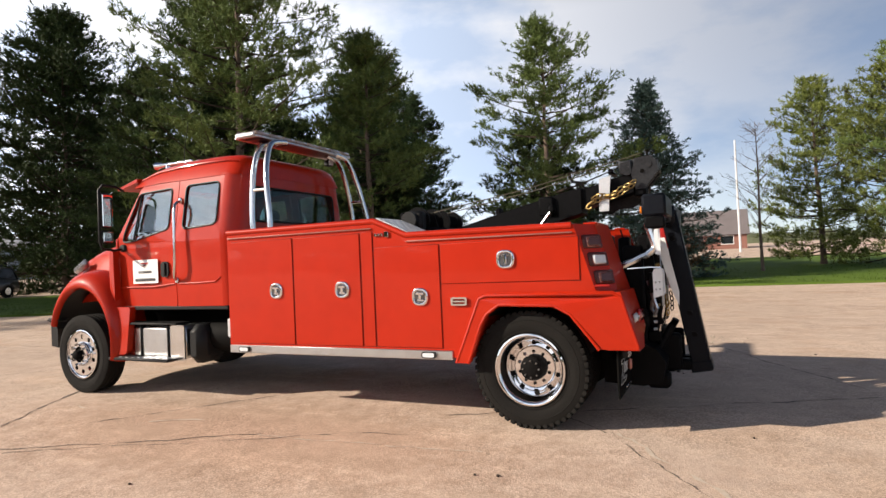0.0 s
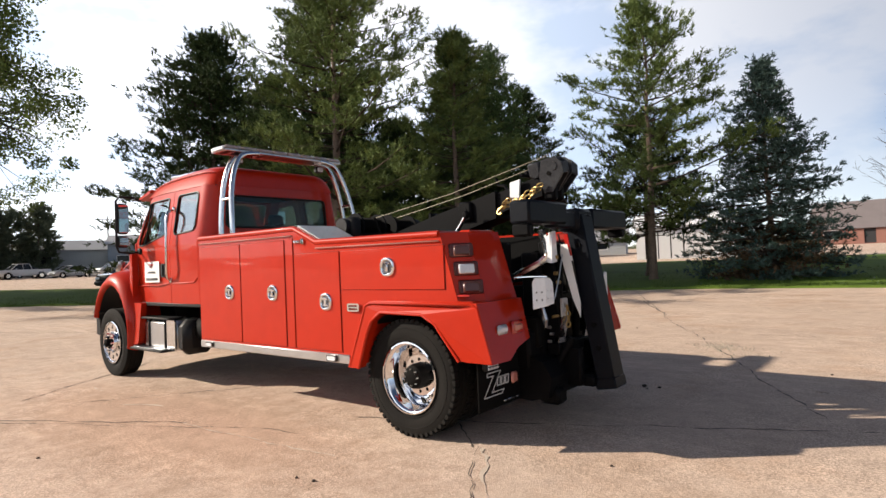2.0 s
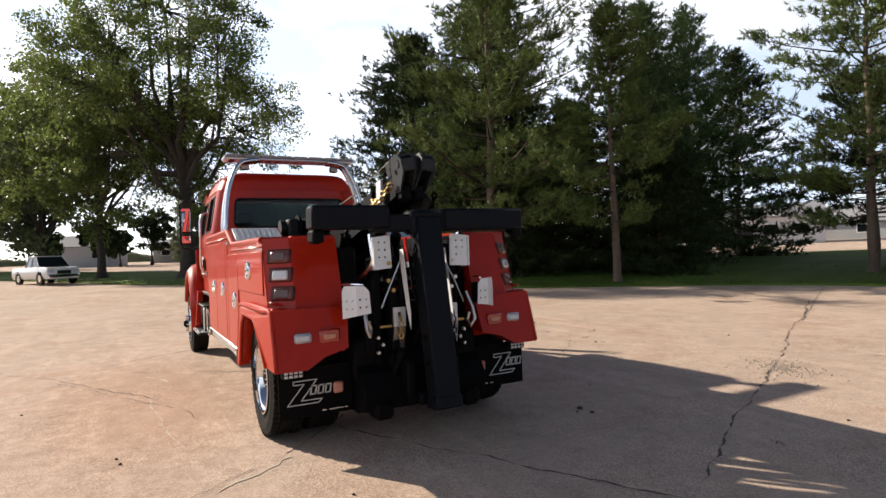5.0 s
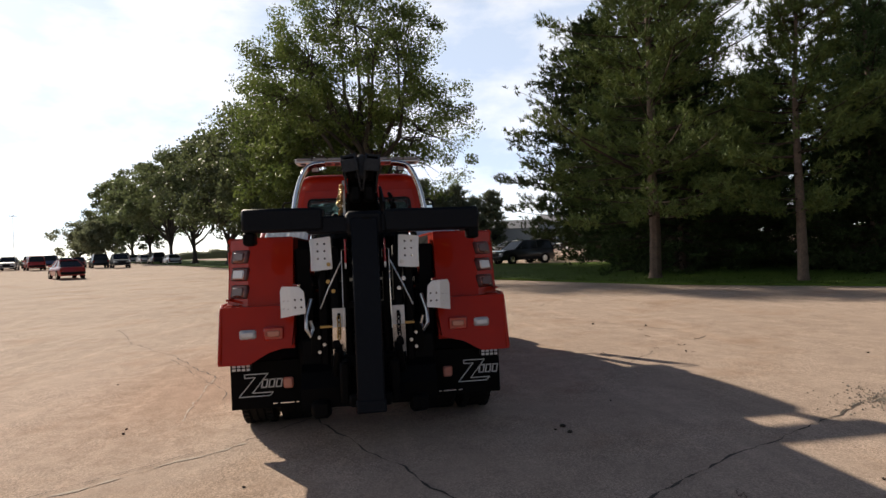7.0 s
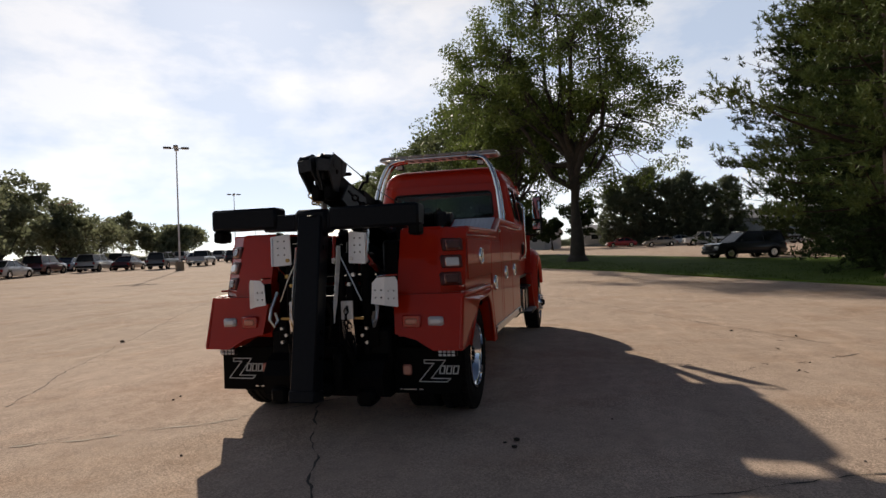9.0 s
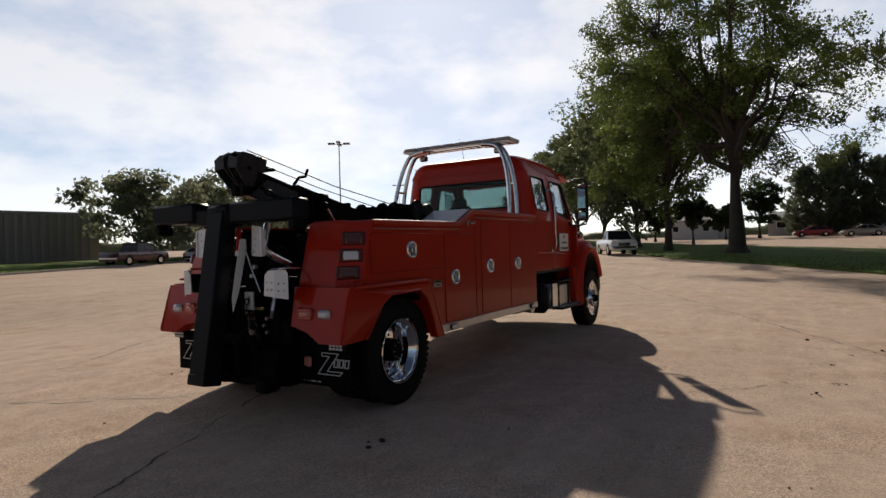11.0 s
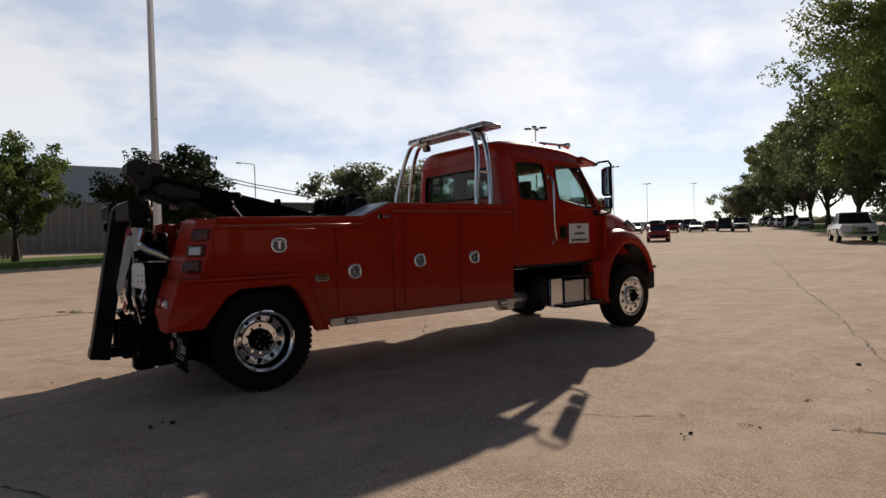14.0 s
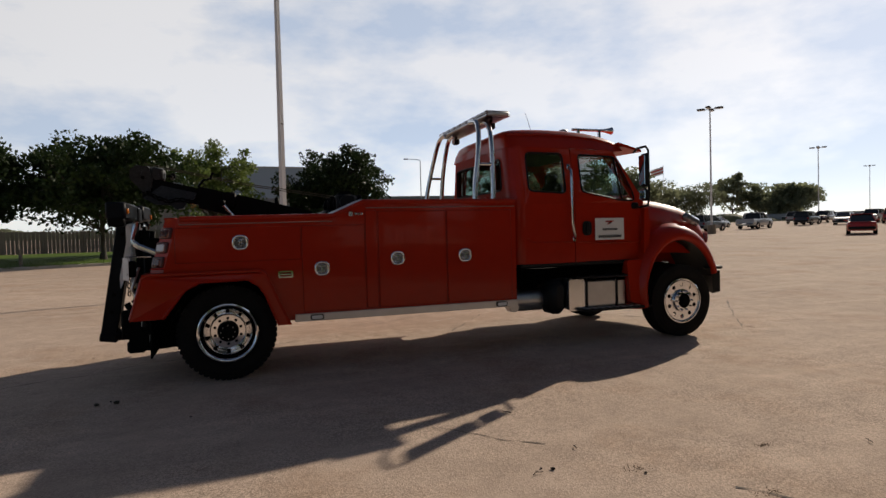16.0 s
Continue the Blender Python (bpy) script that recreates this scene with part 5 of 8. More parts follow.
        q = Geo().box((x - 0.017, s * 1.089, z), (0.024, 0.132, 0.080), 0.01, face)
        ln = part("tail_light", q, mt, ur, lab)
    for y, w_, h_, edge, rim_mat, lens_mat, lab in ((0.985, 0.135, 0.078, 0.012, GALV, LENSCLEAR, "clear oval corner light"), (0.775, 0.168, 0.115, 0.03, LENSRED, LENSPINK, "square red marker light")):
        x = -0.80 - 0.27 * (1.17 - 0.945) - 0.035 * (1.27 - y)
        part("light_rim", Geo().box((x - 0.008, s * y, 0.945), (0.03, w_, h_), 0.014), rim_mat, lr)
        part("corner_light", Geo().box((x - 0.020, s * y, 0.945), (0.026, w_ - 2 * edge, h_ - 2 * edge), 0.012), lens_mat, lr, lab)
    # mud flap with pale zigzag emblem of plain shapes
    mf = Geo().box((-0.745, s * 0.86, 0.50), (0.016, 0.60, 0.40), 0.004)
    fp = tp("mud_flap", mf, FLAP, "black rubber mud flap with pale emblem")
    em = Geo()

    def outline(poly, wide=0.0075):
        poly = [(a, 0.50 + 0.72 * (v - 0.495)) for a, v in poly]
        for (a0, v0), (a1, v1) in zip(poly, poly[1:] + poly[:1]):
            d = Vector((a1 - a0, v1 - v0)).normalized()
            n = Vector((-d.y, d.x)) * wide / 2
            d = d * wide / 2
            em.panel([(a0 - d.x + n.x, v0 - d.y + n.y), (a0 - d.x - n.x, v0 - d.y - n.y), (a1 + d.x - n.x, v1 + d.y - n.y), (a1 + d.x + n.x, v1 + d.y + n.y)], lambda u, v, w: (-0.7545 - w, u, v), 0.003)

    y0 = 1.115 if s > 0 else -0.765
    outline([(y0 - a0, v) for a0, v in ((0.07, 0.625), (0.26, 0.625), (0.13, 0.405), (0.30, 0.405), (0.27, 0.365), (0.02, 0.365), (0.155, 0.585), (0.07, 0.585))])
    for k in range(3):
        a0 = 0.205 + 0.060 * k
        outline([(y0 - a0 - e, v) for e, v in ((0.012, 0.555), (0.052, 0.555), (0.04, 0.465), (0.0, 0.465))], 0.011)
    part("emblem", em, LOGO, fp, "pale printed zigzag emblem", 0)
    for o, w_ in ((0.615, 0.03), (0.70, 0.12), (0.80, 0.04)):
        part("flap_weight", Geo().box((-0.757, s * o, 0.338), (0.012, w_, 0.016), 0.004), ALU, fp, "bright bottom flap weight")
    # work lamp and red reflector under the rear corner
    g = Geo().box((-0.80, s * 1.06, 0.665), (0.05, 0.17, 0.065), 0.012)
    wl = tp("work_lamp", g, PLASTIC, "small LED work lamp")
    for i in range(4):
        for j in range(2):
            part("led_lens", Geo().box((-0.828, s * (1.0 + 0.038 * i), 0.65 + 0.028 * j), (0.01, 0.028, 0.02), 0.003), LENSCLEAR, wl)
    g = Geo().box((-0.775, s * 0.685, 0.51), (0.03, 0.085, 0.095), 0.015)
    tp("red_reflector", g, LENSPINK, "round-cornered faded red tail reflector")

# deck between the sides, bulkhead, rear frame
g = Geo()
g.box((1.5, 0, 1.30), (3.8, 1.26, 0.06), 0.01)
g.box((3.38, 0, 1.5), (0.05, 1.26, 0.80), 0.01)
g.box((-0.55, 0, 1.0), (0.08, 1.2, 0.5), 0.01)
tp("deck", g, FRAME, "black steel deck between the side boxes")
tp("bolster", Geo().box((-0.72, 0, 0.72), (0.30, 1.15, 0.34), 0.03), BLACK, "black steel rear bolster")
for y in (0.36, -0.36):
    tp("bolster_upright", Geo().box((-0.80, y, 1.05), (0.18, 0.08, 1.0), 0.02), BLACK)
tp("lift_base", Geo().box((-0.74, 0, 0.50), (0.30, 0.90, 0.20), 0.03), BLACK, "black steel base of the underlift")
tp("bolster_step", Geo().box((-0.86, 0, 0.50), (0.22, 0.75, 0.2), 0.03), BLACK)
for s in (1, -1):
    tp("rear_filler", Geo().box((-0.60, s * 0.53, 1.15), (0.12, 0.16, 1.0), 0.02), BLACK, "black steel filler beside the body pillar")

# low parts of the lift between the flaps
tp("lift_housing", Geo().loft([[(x, y, z) for x, z in ((-0.52, 0.70), (-0.80, 0.70), (-0.98, 0.62), (-1.06, 0.50), (-1.02, 0.33), (-0.86, 0.29), (-0.52, 0.31))] for y in (-0.555, -0.52, 0.52, 0.555)]), BLACK, "black steel lift housing slung below the bolster", smooth=20)
for s in (1, -1):
    tp("lift_pad", Geo().box((-0.98, s * 0.40, 0.33), (0.20, 0.16, 0.15), 0.03), BLACK)
    tp("pad_pin", Geo().cyl((-1.0, s * 0.47, 0.36), (-1.0, s * 0.50, 0.36), 0.02, n=12), STEEL)
    tp("flap_bracket", Geo().box((-0.60, s * 0.60, 0.62), (0.10, 0.36, 0.14), 0.02), FRAME)
    # black sheets added over the red inner walls of the side boxes
    g = Geo().panel([(1.10, 1.30), (1.10, 1.745), (-0.56, 1.735), (-0.66, 1.30)], lambda u, v, w, s=s: (u, s * (0.612 + w), v), 0.006)
    tp("inner_black_sheet", g, BLACK, "black sheet added over the inner wall of the side box", smooth=0)

# hoops and light bar
for s in (1, -1):
    hp = None
    for x0, x1 in ((2.96, 3.12), (3.21, 3.27)):
        g = Geo()
        pts = [(x0, s * 1.0, 1.90), (x0 + 0.01, s * 0.995, 2.1), (x0 + (x1 - x0) * 0.4, s * 0.96, 2.40), (x0 + (x1 - x0) * 0.7, s * 0.90, 2.66), (x0 + (x1 - x0) * 0.9, s * 0.82, 2.85), (x1, s * 0.74, 2.945), (x1, s * 0.62, 2.98), (x1, s * 0.50, 2.992)]
        fine_pts = [Vector(p) for p in pts]
        sm = []
        for i in range(len(fine_pts) - 1):
            p0, p1, p2, p3 = fine_pts[max(i - 1, 0)], fine_pts[i], fine_pts[i + 1], fine_pts[min(i + 2, len(fine_pts) - 1)]
            for k in range(4):
                t = k / 4
                sm.append(0.5 * ((2 * p1) + (p2 - p0) * t + (2 * p0 - 5 * p1 + 4 * p2 - p3) * t * t + (3 * p1 - p0 - 3 * p2 + p3) * t ** 3))
        sm.append(fine_pts[-1])
        g.tube(sm, 0.033, 12)
        g.cyl((x0, s * 1.0, 1.915), (x0, s * 1.0, 1.935), 0.065)
        hp = tp("hoop_tube", g, ALU, "polished aluminium light-bar hoop")
    g = Geo()
    g.tube([(3.01, s * 0.965, 2.38), (3.22, s * 0.965, 2.38)], 0.02, 8)
    part("hoop_step", g, ALU, hp)
    g = Geo()
    g.box((3.36, s * 0.66, 2.92), (0.08, 0.12, 0.085), 0.015)
    g.box((3.36, s * 0.66, 2.98), (0.03, 0.03, 0.08), 0.005)
    wl = tp("work_light", g, PLASTIC, "black square work light under the bar")
    part("lens", Geo().box((3.315, s * 0.66, 2.92), (0.02, 0.095, 0.062), 0.006), LENSCLEAR, wl)
g = Geo()
g.box((3.34, 0, 3.016), (0.34, 1.86, 0.024), 0.006)
lb = tp("light_bar", g, STEEL, "long flat warning light bar with metal base")
for k in range(8):
    y = -0.81 + 0.2315 * k
    q = Geo().box((3.34, y, 3.052), (0.33, 0.225, 0.052), 0.014)
    part("light_bar_lens", q, BARLENS, lb)
for k in range(14):
    part("bar_slot", Geo().box((3.34, -0.84 + 0.129 * k, 3.007), (0.24, 0.085, 0.006), 0.002), GALV, lb)
part("end_cap", Geo().box((3.34, 0.94, 3.036), (0.29, 0.03, 0.05), 0.012), GALV, lb)
part("end_cap", Geo().box((3.34, -0.94, 3.036), (0.29, 0.03, 0.05), 0.012), GALV, lb)

# fuel tank, steps and air tank under the cab
for s in (1, -1):
    g = Geo()
    g.box((4.66, s * 0.93, 0.66), (0.90, 0.42, 0.40), 0.04)
    tk = tp("step_tank", g, STEEL, "brushed metal step tank under the door")
    for x in (4.47, 4.94):
        part("strap", Geo().box((x, s * 0.935, 0.66), (0.05, 0.45, 0.42), 0.03), PLASTIC, tk, "black tank strap")
    st = Geo()
    st.box((4.75, s * 1.09, 0.885), (0.95, 0.20, 0.03), 0.008)
    st.box((4.88, s * 1.17, 0.46), (1.06, 0.20, 0.035), 0.01)
    for x in (4.34, 5.24):
        st.box((x, s * 1.10, 0.6), (0.04, 0.06, 0.28), 0.008)
    sp_ = tp("running_step", st, PLASTIC, "black running step with bright treads")
    tr = Geo()
    for k in range(9):
        tr.box((4.44 + 0.11 * k, s * 1.17, 0.482), (0.06, 0.15, 0.012), 0.004)
    part("tread", tr, STEEL, sp_)
    pl = Geo()
    pl.panel(rounded([(4.20, 0.45), (4.43, 0.45), (4.43, 0.865), (4.20, 0.865)], 0.03), lambda u, v, w, s=s: (u, s * (1.145 - w), v), 0.02)
    part("tank_end", Geo().box((4.07, s * 0.92, 0.645), (0.27, 0.43, 0.46), 0.09), PLASTIC, tk, "black rounded tank end")
    part("bracket_plate", pl, ALU, tk, "polished tank end cover")
g = Geo()
g.lathe([(0.0, -0.01), (0.12, 0.0), (0.175, 0.04), (0.18, 0.1), (0.18, 0.42), (0.17, 0.48), (0.1, 0.52), (0.0, 0.53)], (3.56, 0.83, 0.72), 28, "x")
tp("air_tank", g, FRAME, "dull black air tank")
g = Geo()
g.box((3.50, 0.98, 0.83), (0.20, 0.18, 0.22), 0.02)
tp("battery_box", g, GALV, "grey battery box")
g = Geo()
g.cyl((3.5, -0.78, 0.6), (4.12, -0.78, 0.6), 0.15, n=24)
g.tube([(3.5, -0.8, 0.6), (3.45, -0.9, 0.56), (3.42, -1.12, 0.55)], 0.06, 12)
tp("muffler", g, STEEL, "steel exhaust muffler")

# ---- boom, winch, underlift ----
boom = Geo()
boom.loft([[(x, s1 * w, z + s2 * h) for s1, s2 in ((-1, -1), (1, -1), (1, 1), (-1, 1))] for x, z, w, h in ((1.05, 1.70, 0.16, 0.14), (0.4, 1.86, 0.16, 0.14), (-0.30, 2.03, 0.15, 0.13))])
boom.loft([[(x, s1 * w, z + s2 * h) for s1, s2 in ((-1, -1), (1, -1), (1, 1), (-1, 1))] for x, z, w, h in ((-0.2, 2.015, 0.12, 0.10), (-0.80, 2.165, 0.12, 0.095))])
bm_ = tp("boom", boom, BLACK, "black tapered recovery boom angled up to the rear", smooth=30)
for y in (-0.17, 0.17):
    g = Geo()
    g.box((0.05, y, 1.99), (0.16, 0.05, 0.2), 0.02)
    g.cyl((0.05, y - 0.03, 2.0), (0.05, y + 0.03, 2.0), 0.035)
    part("boom_lug", g, BLACK, bm_)
plate = Geo().panel([(-0.49, 2.22), (-0.60, 2.24), (-0.57, 1.9), (-0.48, 1.9)], lambda u, v, w: (u, 0.155 + w, v), 0.02)
part("side_plate", plate, GALV, bm_, "bare grey boom plate")
plate = Geo().panel([(-0.90, 2.02), (-0.70, 2.17), (-0.32, 2.08), (-0.34, 2.01), (-0.42, 1.97), (-0.46, 1.90), (-0.54, 1.88), (-0.60, 1.93), (-0.76, 1.94)], lambda u, v, w: (u, -0.165 + w + 0.14 * (v - 2.18), v), 0.018)
part("side_plate", plate, HEADGREY, bm_, "worn dark boom plate")
# sheave heads: forked, angular, swung outwards about the boom
for y, tilt in ((0.078, -9), (-0.070, 7)):
    swing = Matrix.Translation((-0.80, y * 0.5, 2.14)) @ Matrix.Rotation(radians(tilt), 4, "X") @ Matrix.Scale(0.80, 4) @ Matrix.Translation((0.80, -y * 0.5, -2.14))

    def swung(gg):
        gg.v = [tuple(swing @ Vector(p)) for p in gg.v]
        return gg

    g = Geo()
    for o in (-0.078, 0.058):
        g.panel([(-0.84, 2.47), (-1.01, 2.49), (-1.09, 2.42), (-1.10, 2.30), (-0.94, 2.10), (-0.83, 2.10), (-0.79, 2.28)], lambda u, v, w, o=o, y=y: (u, y + o + w, v), 0.02)
    g.box((-0.93, y, 2.46), (0.18, 0.13, 0.03), 0.006, Matrix.Rotation(0.1, 4, "Y"))
    g.box((-1.08, y, 2.36), (0.03, 0.13, 0.13), 0.006)
    g.box((-0.73, y, 2.37), (0.16, 0.15, 0.17), 0.02, Matrix.Rotation(0.12, 4, "Y"))
    g.cyl((-0.98, y - 0.086, 2.39), (-0.98, y + 0.086, 2.39), 0.05, n=16)
    g.cyl((-0.74, y - 0.082, 2.33), (-0.74, y + 0.082, 2.33), 0.055, n=16)
    hd = part("sheave_head", swung(g), HEADGREY, bm_, "black pulley head at the boom tip")
    w_ = Geo()
    w_.lathe([(0.03, -0.032), (0.10, -0.032), (0.105, -0.03), (0.085, -0.008), (0.085, 0.008), (0.105, 0.03), (0.10, 0.032), (0.03, 0.032)], (-0.92, y, 2.31), 28)
    part("sheave", swung(w_), FRAME, hd)
    b_ = Geo()
    b_.cyl((-0.92, y - 0.085, 2.31), (-0.92, y + 0.085, 2.31), 0.026, n=12)
    part("sheave_pin", swung(b_), FRAME, hd)
    dn = Geo()
    dn.box((-0.86, y * 0.8, 2.09), (0.12, 0.09, 0.14), 0.02)
    part("swivel", dn, BLACK, hd)
g = Geo()
g.box((-0.60, 0, 2.28), (0.05, 0.30, 0.03), 0.01)
g.box((-0.58, 0.0, 2.30), (0.05, 0.06, 0.06), 0.01) 
part("rope_finger", Geo().tube([(-0.30, -0.10, 2.16), (-0.24, -0.12, 2.24), (-0.16, -0.13, 2.255), (-0.13, -0.13, 2.33)], 0.016, 6), BLACK, bm_)
part("rope_guide", g, BLACK, bm_)
g = Geo()
g.box((-0.88, 0, 2.30), (0.18, 0.10, 0.22), 0.03, Matrix.Rotation(0.12, 4, "Y"))
g.cyl((-0.86, -0.10, 2.25), (-0.86, 0.10, 2.25), 0.05, n=14)
part("head_knuckle", g, HEADGREY, bm_)


def chain(name, pts, label, r=0.022, wire=0.007, mat=None):
    """Links threaded along a line."""
    g = Geo()
    pts = [Vector(p) for p in pts]
    acc = 0.0
    k = 0
    for a, b in zip(pts, pts[1:]):
        n = max(1, int((b - a).length / (r * 2.2)))
        d = (b - a).normalized()
        u = d.orthogonal().normalized()
        w = d.cross(u)
        for i in range(n):
            c = a + (b - a) * ((i + 0.5) / n)
            e = u if k % 2 else w
            k += 1
            g.tube([c + d * (r * 1.5 * math.cos(t)) + e * (r * math.sin(t)) for t in (2 * math.pi * j / 10 for j in range(11))], wire, 5)
    return tp(name, g, mat or BRASS, label)


chain("chain", [(-0.40, 0.185, 1.98), (-0.50, 0.20, 2.02), (-0.60, 0.20, 2.05), (-0.72, 0.19, 2.12), (-0.84, 0.17, 2.17)], "yellow zinc chain draped on the boom")
chain("chain", [(-0.42, 0.20, 2.03), (-0.52, 0.215, 2.06), (-0.62, 0.215, 2.02), (-0.72, 0.20, 2.07), (-0.82, 0.18, 2.14)], "yellow zinc chain draped on the boom")
# Right-hand chain is black to paint its unlit silhouette.
chain("chain", [(-0.36, -0.27, 1.96), (-0.50, -0.28, 2.0), (-0.62, -0.275, 1.97), (-0.74, -0.26, 2.02), (-0.86, -0.23, 2.09)], "boom chain coloured black as a silhouette", 0.024, 0.010, BLACK)
hk = Geo()
hk.tube([(-0.42, 0.20, 2.0), (-0.38, 0.21, 1.97), (-0.36, 0.21, 1.94), (-0.39, 0.21, 1.925), (-0.41, 0.21, 1.94)], 0.014, 8)
tp("hook", hk, BRASS, "yellow zinc grab hook")

for y in (0.27, -0.27):
    g = Geo()
    g.cyl((0.20, y, 1.66), (-0.02, y, 1.93), 0.02, n=16)
    cy = tp("lift_cylinder", g, ALU, "polished hydraulic lift cylinder")
    part("rod_eye", Geo().box((-0.03, y, 1.95), (0.07, 0.06, 0.08), 0.02), BLACK, cy)
    part("cylinder_body", Geo().cyl((0.24, y, 1.60), (0.12, y, 1.775), 0.055, n=16), BLACK, cy)

# twin winch
for y in (0.26, -0.26):
    g = Geo()
    g.lathe([(0.05, -0.2), (0.15, -0.2), (0.15, -0.18), (0.085, -0.18), (0.085, 0.14), (0.15, 0.14), (0.15, 0.16), (0.05, 0.16)], (1.42, y, 1.93), 28)
    wi = tp("winch_drum", g, BLACK, "black winch drum with wound wire rope")
    r = Geo()
    for k in range(11):
        r.lathe([(0.088, -0.013), (0.107, 0.0), (0.088, 0.013)], (1.42, y - 0.165 + 0.028 * k, 1.93), 24)
    part("wound_rope", r, FRAME, wi)
    g = Geo()
    g.box((1.42, y + (0.22 if y > 0 else -0.24), 1.90), (0.24, 0.14, 0.26), 0.03)
    g.cyl((1.42, y + (0.3 if y > 0 else -0.3), 1.93), (1.42, y + (0.36 if y > 0 else -0.36), 1.93), 0.09, n=16)
    part("winch_motor", g, PLASTIC, wi, "black hydraulic winch motor")
    g = Geo()
    g.tube([(1.36, y * 0.6, 2.03), (0.3, y * 0.45, 2.19), (-0.88, y * 0.40, 2.435)], 0.0055, 6)
    tp("winch_rope", g, ROPE, "taut wire rope from winch to boom tip")
g = Geo()
g.box((1.42, 0, 1.60), (0.5, 0.95, 0.5), 0.03)
g.box((1.62, 0, 1.98), (0.06, 0.8, 0.12), 0.02)
tp("winch_base", g, BLACK)
for k, (x, y, z) in enumerate(((1.30, 0.12, 2.03), (1.5, -0.1, 2.06), (1.55, 0.2, 2.04), (1.38, -0.25, 2.05))):
    g = Geo()
    g.tube([(x, y, 1.8), (x + 0.05, y + 0.06, z), (x + 0.15, y + 0.03, z - 0.02), (x + 0.22, y, 1.82)], 0.016, 6)
    tp("hydraulic_hose", g, RUBBER, "loose black hydraulic hose")
g = Geo()
g.box((0.62, 0.0, 1.96), (0.05, 0.12, 0.14), 0.012)
part("rope_roller", g, BLACK, bm_)

# underlift: leaning mast, folded crossbar, wheel-lift arms
MAST = Matrix.Rotation(math.atan2(0.165, 1.0), 4, "Y")
g = Geo()
g.box((-1.208, 0.0, 1.13), (0.17, 0.215, 1.48), 0.012, MAST)
mast = tp("underlift_mast", g, BLUEBLACK, "blue-black folded underlift mast")
g = Geo().box((-1.325, 0.0, 0.40), (0.19, 0.23, 0.10), 0.012, MAST)
part("mast_foot", g, BLUEBLACK, mast)
for z in (0.7, 0.9, 1.6, 1.72):
    part("mast_pin", Geo().cyl((-1.215 + (z - 1.09) * 0.165, -0.118, z), (-1.215 + (z - 1.09) * 0.165, 0.118, z), 0.025, n=12), BLACK, mast)
xb = Geo()
xb.box((-1.06, 0.0, 1.825), (0.20, 0.30, 0.20), 0.03)
xb.box((-1.06, 0.28, 1.82), (0.14, 0.36, 0.14), 0.015)
xb.box((-1.06, -0.30, 1.83), (0.15, 0.50, 0.16), 0.015)
cb = tp("crossbar", xb, BLUEBLACK, "blue-black wheel-lift crossbar folded across the rear")
for y0, y1, zc in ((0.325, 0.955, 1.868), (-0.16, -0.945, 1.842)):
    q = Geo().box((-1.06, (y0 + y1) / 2, zc), (0.19, abs(y1 - y0), 0.185), 0.02)
    sl = part("crossbar_sleeve", q, BLUEBLACK, cb)
    q = Geo()
    e = y1 - math.copysign(0.05, y1)
    q.box((-1.06, e, 1.725), (0.16, 0.09, 0.10), 0.015)
    q.cyl((-1.06, e, 1.67), (-1.06, e, 1.735), 0.03, n=10)
    part("end_lug", q, BLACK, sl)
    q = Geo().box((-0.955, e * 0.98, 1.835), (0.02, 0.05, 0.06), 0.008)
    part("bar_marker", q, LENSAMBER, sl, "small amber marker on the bar end")
q = Geo().cyl((-1.175, -0.02, 1.80), (-1.15, -0.02, 1.80), 0.07, n=20)
part("pivot_cap", q, BLACK, cb)

